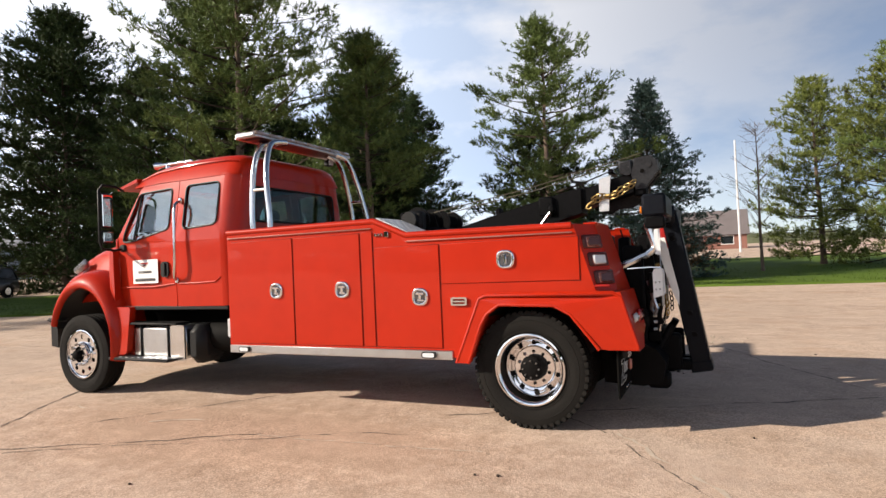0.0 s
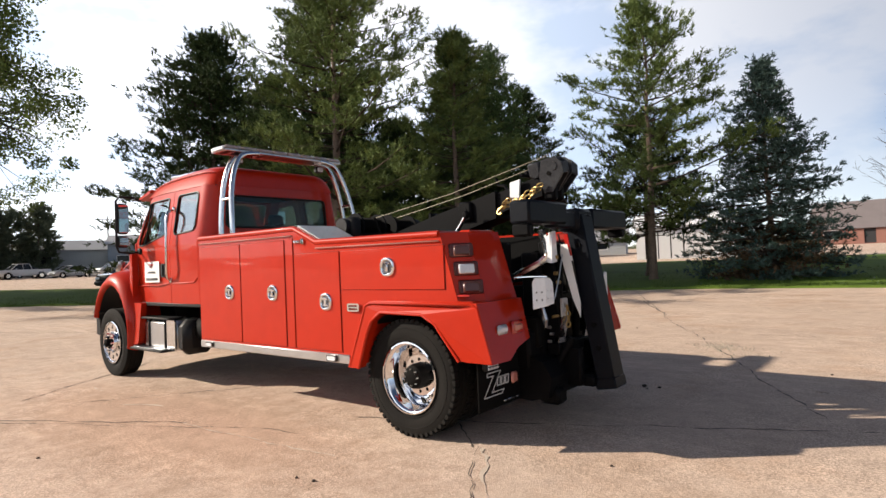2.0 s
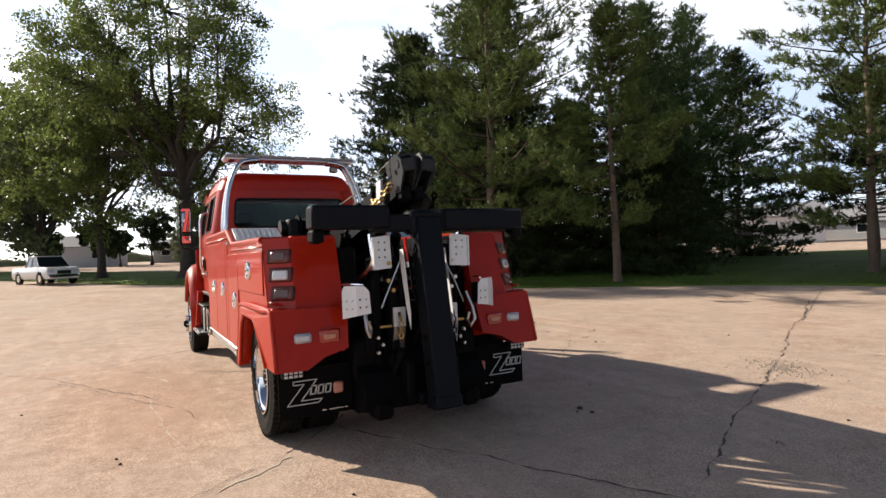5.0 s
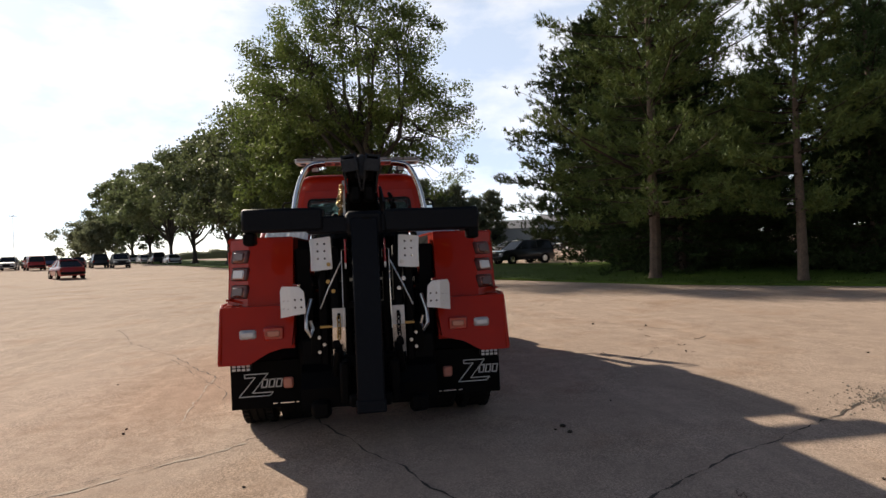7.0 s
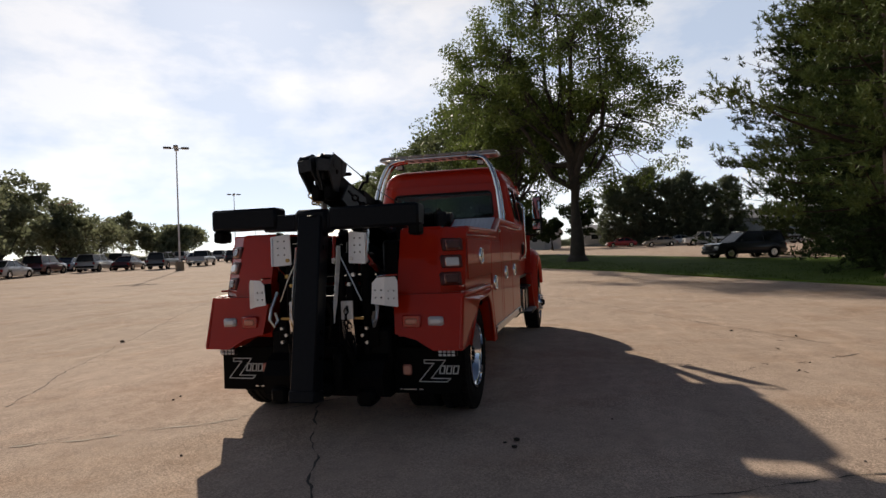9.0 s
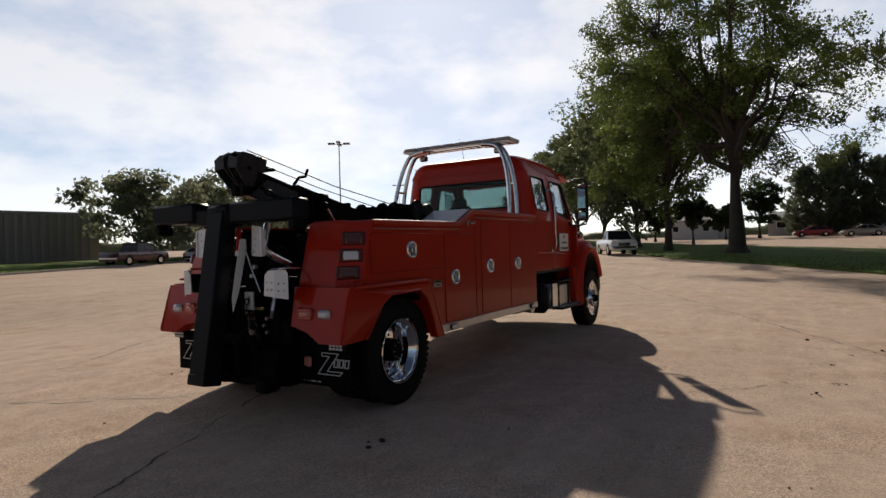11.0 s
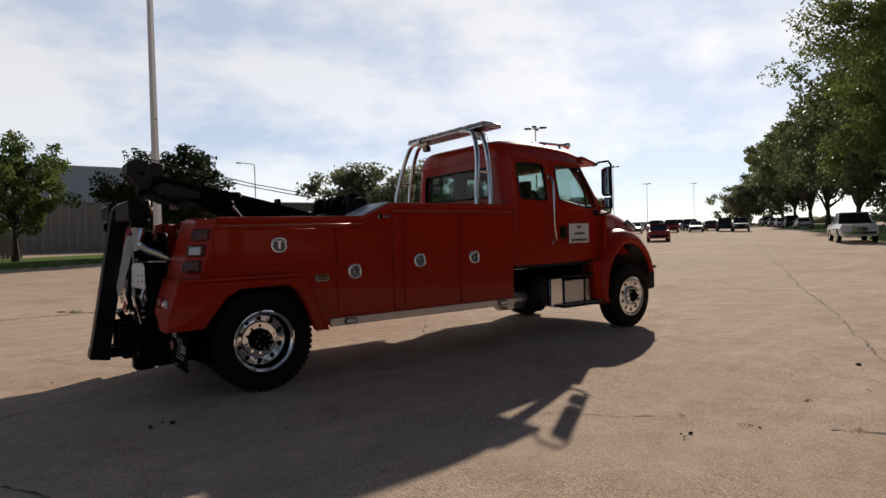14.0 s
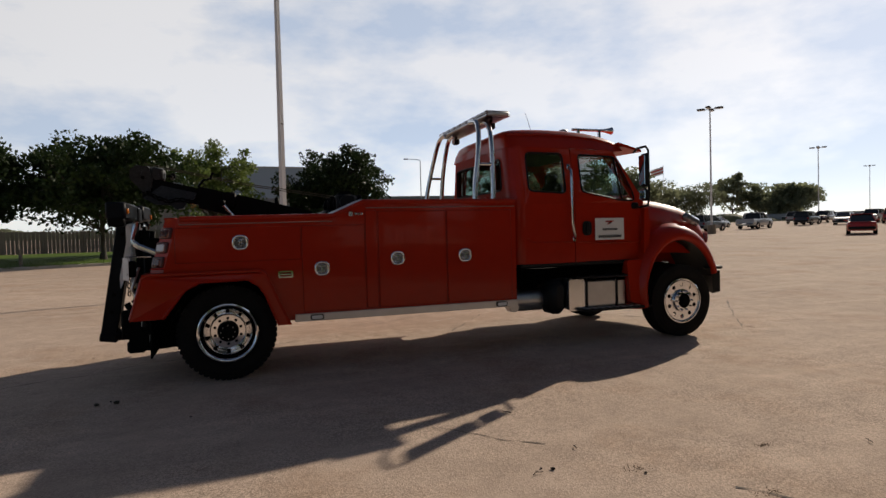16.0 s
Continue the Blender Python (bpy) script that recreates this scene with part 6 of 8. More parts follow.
for s in (1, -1):
    # inner column and cylinder
    g = Geo()
    g.box((-0.93, s * 0.26, 1.22), (0.12, 0.07, 0.85), 0.012, Matrix.Rotation(0.10, 4, "Y"))
    g.cyl((-0.92, s * 0.17, 0.62), (-0.98, s * 0.17, 1.62), 0.035, n=12)
    col = tp("lift_column", g, BLACK, "black lift column with pinned links")
    for z, y in ((1.50, 0.30), (1.36, 0.31), (1.28, 0.27)):
        part("link_pin", Geo().cyl((-0.99, s * y, z), (-1.025, s * y, z), 0.017, n=12), BRASS if s > 0 else STEEL, col)
    q = Geo()
    q.tube([(-1.02, s * 0.20, 1.52), (-1.03, s * 0.30, 1.32), (-1.02, s * 0.38, 1.14)], 0.006, 6)
    part("release_cable", q, STEEL, col)
    # perforated light plates: an upright one with a turned edge and a lower one folded in two
    def holes(spots):
        return [[(cx + 0.009 * math.cos(t), cz + 0.009 * math.sin(t)) for t in (2 * math.pi * k / 8 for k in range(8))] for cx, cz in spots]

    q = Geo().panel(rounded([(0.27, 1.46), (0.43, 1.45), (0.45, 1.71), (0.28, 1.73)], 0.014), lambda u, v, w: (-1.03 + w - 0.18 * (u - 0.4), s * u, v), 0.012, holes([(0.33 + 0.055 * a, 1.55 + 0.06 * c) for a in range(2) for c in range(3)]))
    q.panel(rounded([(0.0, 1.45), (0.05, 1.46), (0.05, 1.68), (0.0, 1.70)], 0.012), lambda u, v, w: (-1.05 + u, s * (0.44 - w), v), 0.012)
    bp_ = tp("perforated_bracket", q, BRIGHTPLATE, "bright perforated tool bracket", smooth=0)
    part("bracket_back", Geo().box((-0.96, s * 0.355, 1.59), (0.05, 0.14, 0.22), 0.01), BLACK, bp_)
    q = Geo().panel([(0.0, 1.115), (0.116, 1.10), (0.116, 1.335), (0.05, 1.33), (0.012, 1.29)], lambda u, v, w: (-1.08 + 0.11 * u + w, s * (0.49 + u), v), 0.010, holes([(0.035 + 0.05 * a, 1.165 + 0.062 * c) for a in range(2) for c in range(2)]))
    q.panel([(0.0, 1.10), (0.115, 1.08), (0.115, 1.30), (0.095, 1.335), (0.0, 1.335)], lambda u, v, w: (-1.067 + 0.6 * u + 0.008 * w, s * (0.606 + 0.8 * u - w), v), 0.010, holes([(0.035 + 0.048 * a, 1.155 + 0.062 * c) for a in range(2) for c in range(2)]))
    bp_ = tp("perforated_bracket", q, BRIGHTPLATE, "bright folded tool bracket with drilled holes", smooth=0)
    part("bracket_back", Geo().box((-0.98, s * 0.57, 1.21), (0.06, 0.14, 0.18), 0.01), BLACK, bp_)
    part("bracket_arm", Geo().tube([(-1.05, s * 0.54, 1.34), (-0.95, s * 0.60, 1.345), (-0.78, s * 0.62, 1.34)], 0.009, 6), ALU, bp_, "thin bright bracket arm")
    # tall strips with hanging chain hooks
    rk = 0.015 if s > 0 else -0.035
    q = Geo().panel(rounded([(0.165, 0.98), (0.27, 0.98), (0.27, 1.14), (0.165, 1.14)], 0.008), lambda u, v, w: (-1.04 + w, s * u + rk, v), 0.016, [[(0.205, 1.05), (0.23, 1.05), (0.23, 1.10), (0.205, 1.10)]])
    sp2 = tp("rack_plate", q, GALV, "bare metal chain rack plate", smooth=0)
    q = Geo().panel(rounded([(0.170, 0.70), (0.277, 0.70), (0.272, 0.985), (0.168, 0.985)], 0.008), lambda u, v, w: (-1.046 + w + 0.20 * (0.985 - v), s * u + rk, v), 0.012)
    part("rack_tongue", q, ALU, sp2, "polished lower tongue of the rack", 0)
    chain("rack_chain", [(-1.06, s * 0.22 + rk, 1.08), (-1.07, s * 0.217 + rk, 0.98), (-1.065, s * 0.222 + rk, 0.89)], "hanging chain and hook", 0.018, 0.006, BLACK if s < 0 else None)
    q = Geo().box((-1.0, s * 0.33, 0.99), (0.02, 0.12, 0.025), 0.005)
    tp("rack_tab", q, BRASS)
    for y, z in ((0.40, 0.90), (0.40, 0.78), (0.36, 0.84)):
        tp("bolster_pin", Geo().cyl((-0.955, s * y, z), (-0.985, s * y, z), 0.014, n=10), STEEL)
    # cranked bright arm and white blade plate beside the mast
    q = Geo()
    q.tube([(-0.94, s * 0.41, 1.74), (-0.97, s * 0.41, 1.63), (-0.997, s * 0.41, 1.54), (-0.985, s * 0.415, 1.505), (-0.93, s * 0.425, 1.46), (-0.66, s * 0.45, 1.335)], 0.034, 8)
    tp("bright_lever", q, ALU, "bright cranked lever arm")
    q = Geo().panel([(-0.975, 1.61), (-1.068, 1.61), (-1.172, 1.10), (-1.165, 0.97), (-1.10, 1.13)], lambda u, v, w, s=s: (u, s * (0.19 + w), v), 0.005)
    tp("blade_plate", q, WHITE, "white tapered side plate", smooth=0)
    q = Geo().box((-1.055, s * 0.16, 1.60), (0.045, 0.016, 0.20), 0.004, MAST)
    rs = tp("reflective_strip", q, LENSRED, "red reflective strip beside the mast")
    part("white_band", Geo().box((-1.072, s * 0.16, 1.485), (0.045, 0.016, 0.05), 0.004, MAST), WHITE, rs)
    # lower arms of the lift
    q = Geo()
    q.box((-1.05, s * 0.20, 0.55), (0.24, 0.08, 0.34), 0.02)
    q.box((-1.12, s * 0.10, 0.42), (0.26, 0.14, 0.10), 0.02)
    q.cyl((-0.9, s * 0.3, 0.45), (-1.1, s * 0.24, 0.80), 0.035, n=10)
    tp("lower_link", q, BLACK, "black lower lift link")
    q = Geo()
    q.tube([(-0.93, s * 0.46, 1.22), (-0.97, s * 0.5, 1.08), (-1.0, s * 0.5, 0.98), (-0.98, s * 0.47, 0.92), (-0.95, s * 0.45, 0.97), (-0.96, s * 0.47, 1.04)], 0.016, 8)
    tp("tow_hook", q, STEEL, "forged steel hook hanging on the rack")
for x, z, w_, h_ in ((-0.92, 1.15, 0.5, 0.06), (-0.92, 1.52, 0.5, 0.06), (-0.95, 0.7, 0.62, 0.10)):
    tp("lift_crosspiece", Geo().box((x, 0, z), (0.12, w_, h_), 0.01), BLACK)
for y in (-0.02, 0.05):
    tp("hydraulic_hose", Geo().tube([(-0.9, y, 1.5), (-0.98, y + 0.03, 1.3), (-0.95, y - 0.05, 1.0), (-0.9, y, 0.8)], 0.013, 6), RUBBER)


# ---- trees ----
def blades(centres, dirs, length, width, rng):
    """One narrow triangle per centre, pointing along its direction."""
    n = len(centres)
    side = np.cross(dirs, rng.normal(size=(n, 3)))
    side /= np.linalg.norm(side, axis=1, keepdims=True) + 1e-9
    ln = length * rng.uniform(0.7, 1.25, (n, 1))
    wd = width * rng.uniform(0.7, 1.3, (n, 1)) / 2
    v = np.stack([centres + side * wd, centres - side * wd, centres + dirs * ln], axis=1).reshape(-1, 3)
    return v, np.arange(3 * n).reshape(-1, 3)


def leaves(centres, size, rng):
    """One diamond-shaped leaf per centre, turned at random."""
    n = len(centres)
    a = rng.normal(size=(n, 3))
    a /= np.linalg.norm(a, axis=1, keepdims=True) + 1e-9
    b = np.cross(a, rng.normal(size=(n, 3)))
    b /= np.linalg.norm(b, axis=1, keepdims=True) + 1e-9
    s = size * rng.uniform(0.6, 1.3, (n, 1))
    v = np.stack([centres - a * s * 0.5, centres + b * s * 0.33, centres + a * s * 0.5, centres - b * s * 0.33], axis=1).reshape(-1, 3)
    return v, np.arange(4 * n).reshape(-1, 4)


def unit(v):
    return v / (np.linalg.norm(v, axis=-1, keepdims=True) + 1e-9)


def pine(x, y, H, h0, R, seed, label, needles, bark, shape=0.8, whorl=0.5, limbs=5, subs=7, shoots=5, per=11, droop=0.0, blade=(0.19, 0.04), bare=0.3, lean=(0, 0), category="pine tree", upsweep=0.4, group="conifers by the lot", gap=0.0, puff=0.24, flat=0.6, ragged=0.28):
    """Conifer: bent trunk, whorls of limbs, twigs on the limbs, and tight brushes of needles round each twig's end."""
    rng = np.random.default_rng(seed)
    t = thing("pine_tree" if "pine" in category else "spruce_tree", (x, y, gz(x, y)), label, category, group)
    steps = 9
    bend = rng.normal(0, 0.05, (steps, 2)).cumsum(axis=0) * (H / 14)
    spine = [np.array((bend[i, 0] * (i > 0) + lean[0] * (i / (steps - 1)), bend[i, 1] * (i > 0) + lean[1] * (i / (steps - 1)), -0.1 + (H + 0.1) * i / (steps - 1))) for i in range(steps)]
    g = Geo()
    r0 = 0.013 * H + 0.03
    g.tube([tuple(p) for p in spine], r0, 9, 0.015)
    g.cyl((0, 0, -0.15), (0, 0, 0.25), r0 * 1.45, r0 * 0.98, 9)
    link("trunk", g, bark, t, "bare furrowed trunk")

    def on_spine(h):
        f = min(max((h + 0.1) / (H + 0.1), 0), 1) * (steps - 1)
        i = min(int(f), steps - 2)
        return spine[i] + (spine[i + 1] - spine[i]) * (f - i)

    wood = Geo()
    tips, ways = [], []
    h = h0
    while h < H - 0.2:
        f = (h - h0) / (H - h0)
        prof = (1 - f) ** shape * (0.66 + 0.34 * min(1.0, f * 5 + 0.3))
        phase = rng.uniform(0, 6.28)
        for k in range(max(3, limbs + rng.integers(-1, 2))):
            if rng.uniform() < gap * (1 - f):
                continue
            az = 2 * math.pi * k / limbs + phase + rng.normal(0, 0.3)
            L = max(0.3, R * prof * (1 + rng.uniform(-1.25, 0.75) * ragged) * (1 + 0.16 * math.sin(az + phase)))
            up = -0.12 + upsweep * f + rng.normal(0, 0.09) - droop * (1 - f)
            base = on_spine(h + rng.uniform(-0.15, 0.15))
            out = np.array((math.cos(az), math.sin(az), 0))
            lat = np.array((-out[1], out[0], 0))
            curve = 0.18 - droop * 0.3

            def along(q):
                return base + out * L * q + np.array((0, 0, L * (up * q + curve * q * q)))

            wood.tube([tuple(along(q)) for q in (0, 0.3, 0.65, 1.0)], 0.011 * L + 0.008, 4, 0.006)
            n = max(2, int(subs * (0.25 + L / R)))
            q = np.append(rng.uniform(bare if L > 0.5 * R else 0.15, 1.0, n - 1) ** 0.8, 1.0)
            side = rng.normal(0, 0.75, n) * (q < 1)
            for qq, sd in zip(q, side):
                root = along(qq * 0.92)
                end = along(qq) + lat * sd * 0.36 * L * (1.08 - 0.75 * qq) + np.array((0, 0, rng.normal(0.05, 0.08)))
                if L > 0.5:
                    wood.tube([tuple(root), tuple(end)], 0.009, 3, 0.004)
                way = unit(out * 0.8 + lat * sd * 0.9 + np.array((0, 0, 0.3 - droop)))
                m = shoots + rng.integers(-1, 2)
                tips.append(end + way * rng.uniform(-1.1, 0.6, (m, 1)) * puff + rng.normal(0, 0.5, (m, 3)) * np.array((puff, puff, puff * flat)))
                ways.append(unit(way * 0.7 + np.array((0, 0, 0.45 - 0.7 * droop)) + rng.normal(0, 0.35, (m, 3))))
        h += whorl * rng.uniform(0.7, 1.3) * (1.0 - 0.4 * f)
    for z in np.linspace(H - 0.9, H, 7):
        tips.append(on_spine(z) + rng.normal(0, 0.07, (2, 3)))
        ways.append(unit(rng.normal(0, 0.3, (2, 3)) + np.array((0, 0, 1))))
    tagged(link("branchwork", wood, TWIG, t, smooth=0), kind="stuff")
    tips, ways = np.repeat(np.concatenate(tips), per, axis=0), np.repeat(np.concatenate(ways), per, axis=0)
    tips = tips + ways * rng.uniform(-0.05, 0.16, (len(tips), 1)) * (blade[0] / 0.19)
    v, f = blades(tips, unit(ways * 0.75 + rng.normal(0, 0.55, ways.shape)), blade[0], blade[1], rng)
    tagged(big_mesh("crown", v, f, needles, t, "needled crown with gaps"), kind="stuff")
    return t


def broadleaf(x, y, H, h0, R, seed, label, mat, bark, clumps=150, per=150, size=0.2, rz=None, category="tree", group="broadleaf trees", r_trunk=None, puff=0.95, squash=0.75, taper=0.0, shift=(0, 0)):
    """Deciduous tree: forked limbs to clumps of leaves spread unevenly through the crown."""
    rng = np.random.default_rng(seed)
    t = thing("broadleaf_tree", (x, y, gz(x, y)), label, category, group)
    rz = rz or (H - h0) / 2
    mid = H - rz
    r0 = r_trunk or 0.02 * H + 0.05
    g = Geo()
    fork = h0 + 0.12 * (H - h0)
    g.tube([(0, 0, -0.15), (0.03, -0.02, fork * 0.4), (0.0, 0.04, fork * 0.8), (0.02, 0.0, fork + 0.3 * rz), (0.1, 0.05, mid + rz * 0.45)], r0, 10, 0.05)
    g.cyl((0, 0, -0.15), (0, 0, 0.5), r0 * 1.6, r0 * 1.0, 10)
    link("trunk", g, bark, t, "dark furrowed trunk")
    # lobes give the crown an uneven outline
    lobes = []
    for k in range(13):
        d = unit(rng.normal(size=3))
        d[2] = d[2] * 0.8 + 0.1
        lobes.append(np.array((d[0] * R * 0.62, d[1] * R * 0.62, mid + d[2] * rz * 0.66)))
    lobes.append(np.array((0, 0, mid + rz * 0.55)))
    lobes.append(np.array((0, 0, mid)))
    cen = []
    while len(cen) < clumps:
        lb = lobes[rng.integers(len(lobes))]
        d = unit(rng.normal(size=3)) * (rng.uniform(0.25, 1.0) ** 0.5) * R * 0.46
        p = lb + d * np.array((1, 1, min(1.0, rz / R)))
        if p[2] > h0 and (p[0] / R) ** 2 + (p[1] / R) ** 2 + ((p[2] - mid) / rz) ** 2 < 1.1:
            cen.append(p)
    cen = np.array(cen)
    low = h0 + 0.35 * (H - h0)
    for p in lobes + list(cen):
        p[:2] = p[:2] * (1 - taper * min(1.0, max(0.0, (p[2] - low) / (H - low)))) + np.array(shift)
    limb = Geo()
    nodes = []
    for lb in lobes:
        s = np.array((0.0, 0.0, fork + rng.uniform(-0.1, 0.5) * rz * 0.6))
        e = lb * np.array((0.85, 0.85, 1.0))
        pts = [s + (e - s) * q + np.array((0, 0, -0.06 * R * math.sin(q * math.pi))) + rng.normal(0, 0.03 * R, 3) * (0 < q < 1) for q in (0, 0.3, 0.65, 1)]
        limb.tube([tuple(p) for p in pts], r0 * 0.42, 6, r0 * 0.1)
        nodes += [pts[1] + (pts[2] - pts[1]) * 0.5, pts[2], pts[3]]
    nodes = np.array(nodes)
    for c in cen:
        k = np.argmin(np.linalg.norm(nodes - c, axis=1))
        limb.tube([tuple(nodes[k]), tuple((nodes[k] + c) / 2 + rng.normal(0, 0.06 * R, 3)), tuple(c)], r0 * 0.09, 4, 0.008)
    tagged(link("branchwork", limb, bark, t, smooth=0), kind="stuff")
    rad = puff * R * 0.21
    grow = np.repeat(rng.uniform(0.6, 1.25, (clumps, 1)), per, axis=0)
    pts = np.repeat(cen, per, axis=0) + unit(rng.normal(0, 1, (clumps * per, 3))) * rng.uniform(0, 1, (clumps * per, 1)) ** 0.45 * grow * np.array((rad, rad, rad * squash))
    v, f = leaves(pts, size, rng)
    tagged(big_mesh("crown", v, f, mat, t, "leafy crown with gaps"), kind="stuff")
    return t


def bare_tree(x, y, H, seed, label):
    rng = np.random.default_rng(seed)
    t = thing("bare_tree", (x, y, gz(x, y)), label, "bare tree")
    g = Geo()
    g.tube([(0, 0, -0.1), (0.03, 0.02, H * 0.3), (-0.02, 0.03, H * 0.65), (0, 0, H)], 0.085, 8, 0.012)
    link("trunk", g, BARK, t)
    g = Geo()
    for k in range(46):
        h = H * rng.uniform(0.28, 0.97)
        az = rng.uniform(0, 2 * math.pi)
        L = (H - h) * 0.33 + 0.35
        d = np.array((math.cos(az), math.sin(az), rng.uniform(0.5, 1.0)))
        p0 = np.array((0, 0, h))
        pts = [p0, p0 + d * L * 0.5 + rng.normal(0, 0.04, 3), p0 + d * L + rng.normal(0, 0.08, 3)]
        g.tube([tuple(p) for p in pts], 0.016, 4, 0.004)
        for j in range(5):
            q = pts[1] + (pts[2] - pts[1]) * rng.uniform(-0.4, 1)
            e = q + unit(rng.normal(size=3) + d) * rng.uniform(0.2, 0.55)
            g.tube([tuple(q), tuple(e)], 0.007, 3, 0.003)
    tagged(link("branchwork", g, PALEBARK, t, "leafless twigs", smooth=0), kind="stuff")


# conifers south of the truck
SPRUCE = dict(bark=BARK, category="spruce tree", needles=NEEDLEDARK, limbs=7, bare=0.15, upsweep=0.4, puff=0.27, flat=0.35, ragged=0.22)
pine(6.0, -21.6, 12.6, 2.2, 4.6, 21, "tall open pine with a long bare trunk and uneven crown", NEEDLE, BARK, 0.72, 0.6, 5, 8, 9, 12, bare=0.36, gap=0.12, upsweep=0.5, ragged=0.42, puff=0.3)
pine(7.2, -24.2, 8.2, 2.2, 3.9, 22, "small dark pine beside a taller one", NEEDLEDARK, BARK, 0.7, 0.4, 6, 7, 7)
pine(1.3, -22.2, 9.1, 0.25, 3.8, 23, "dense blue-green spruce with branches to the ground", shape=0.98, whorl=0.24, subs=9, shoots=4, per=9, droop=0.2, blade=(0.15, 0.045), **{**SPRUCE, "needles": NEEDLEBLUE, "puff": 0.2, "ragged": 0.13})
pine(1.4, -22.3, 2.1, 0.2, 3.0, 24, "dry brown lower skirt of spruce branches", shape=0.5, whorl=0.24, subs=8, shoots=4, per=9, droop=0.25, blade=(0.14, 0.04), **{**SPRUCE, "needles": NEEDLEDRY})
bare_tree(-3.2, -25.6, 7.2, 31, "slender leafless young tree on the lawn")
pine(-6.3, -30.5, 9.8, 0.7, 3.6, 25, "feathery yellow-green pine branching from the ground", NEEDLEPALE, BARK, 0.62, 0.42, 6, 8, 5, 10, gap=0.06, upsweep=0.6, ragged=0.35)
pine(-8.9, -27.4, 9.4, 0.7, 3.6, 26, "yellow-green pine branching from the ground", NEEDLEPALE, BARK, 0.62, 0.42, 6, 8, 5, 10, gap=0.06, upsweep=0.6, ragged=0.35)
pine(-10.8, -24.0, 12.8, 2.5, 4.4, 27, "tall open pine at the edge of the lawn", NEEDLE, BARK, 0.7, 0.6, 5, 8, 6, 11, gap=0.2, upsweep=0.5, ragged=0.4)
pine(15.9, -11.6, 16.2, 2.6, 5.3, 28, "large pine with a pale leaning trunk and bare lower limbs", NEEDLE, BARK, 0.68, 0.58, 6, 8, 10, 12, bare=0.3, gap=0.06, lean=(-0.5, 0.2), upsweep=0.45, ragged=0.42, puff=0.34)
pine(11.3, -14.3, 11.0, 2.4, 3.0, 29, "slim pine with a curved bare trunk", NEEDLE, BARK, 0.7, 0.55, 5, 7, 9, 12, bare=0.35, gap=0.12, lean=(0.4, -0.2), upsweep=0.5, ragged=0.42, puff=0.28)
pine(17.4, -23.3, 14.4, 0.5, 4.4, 30, "green pine with branches low to the grass", NEEDLEMID, BARK, 0.66, 0.5, 6, 7, 9, 11, droop=0.05, upsweep=0.5, ragged=0.4, puff=0.32)
pine(18.4, -27.5, 15.2, 0.8, 4.2, 39, "tall feathery pine with a thin sparse top", NEEDLEMID, BARK, 0.75, 0.5, 6, 7, 8, 11, upsweep=0.6, ragged=0.42, puff=0.3)
pine(22.6, -16.2, 17.2, 0.8, 5.6, 33, "very tall broad pine behind the others", NEEDLESHADED, BARK, 0.66, 0.55, 6, 7, 9, 11, gap=0.04, upsweep=0.5, ragged=0.4, puff=0.36, blade=(0.22, 0.05))
pine(19.6, -15.0, 10.6, 0.3, 4.4, 35, "dense dark spruce in the shade of pines", shape=0.75, whorl=0.30, subs=8, shoots=5, per=7, blade=(0.23, 0.058), droop=0.15, **SPRUCE)
pine(21.0, -27.0, 13.0, 0.3, 4.6, 36, "dense dark spruce behind the pines", shape=0.7, whorl=0.36, subs=9, shoots=4, per=7, blade=(0.25, 0.065), droop=0.12, **SPRUCE)
pine(19.6, -33.5, 13.5, 0.3, 4.6, 37, "tall dark spruce at the end of the grove", shape=0.65, whorl=0.38, subs=8, shoots=4, per=7, blade=(0.25, 0.065), droop=0.1, **SPRUCE)
# The next three spruces are added fill for the deep shade in the grove.
pine(20.2, -19.8, 9.5, 0.2, 4.2, 40, "low dark spruce added to blacken gaps under pines", shape=0.7, whorl=0.30, subs=8, shoots=5, per=7, blade=(0.23, 0.058), droop=0.14, **SPRUCE)
pine(13.6, -19.2, 6.6, 0.2, 3.0, 43, "low dark spruce added to blacken the gap by the slim pine", shape=0.65, whorl=0.26, subs=8, shoots=5, per=8, blade=(0.21, 0.05), droop=0.14, **SPRUCE)
pine(25.5, -21.5, 9.0, 0.2, 4.4, 44, "broad dark spruce added to blacken the back of the grove", shape=0.6, whorl=0.32, subs=8, shoots=5, per=7, blade=(0.23, 0.058), droop=0.12, **SPRUCE)
pine(28.5, -17.5, 13.0, 0.3, 4.6, 38, "dark fir at the back of the grove", shape=0.7, whorl=0.34, subs=8, shoots=5, per=7, blade=(0.23, 0.058), droop=0.12, **SPRUCE)
# Dark needles here paint the shade of a crown seen against the light.
pine(41.0, -20.1, 20.0, 0.5, 9.2, 41, "tall dark fir behind the grove with long spreading lower limbs", shape=0.72, whorl=0.62, subs=10, shoots=6, per=10, droop=0.05, gap=0.08, blade=(0.32, 0.085), **{**SPRUCE, "needles": NEEDLEDARK, "limbs": 8, "puff": 0.6, "upsweep": 0.35, "ragged": 0.34})
pine(48.0, -26.0, 14.5, 0.2, 6.2, 42, "tall dark spruce far behind the grove", shape=0.65, whorl=0.45, subs=9, shoots=5, per=7, droop=0.12, blade=(0.28, 0.08), **{**SPRUCE, "puff": 0.36})

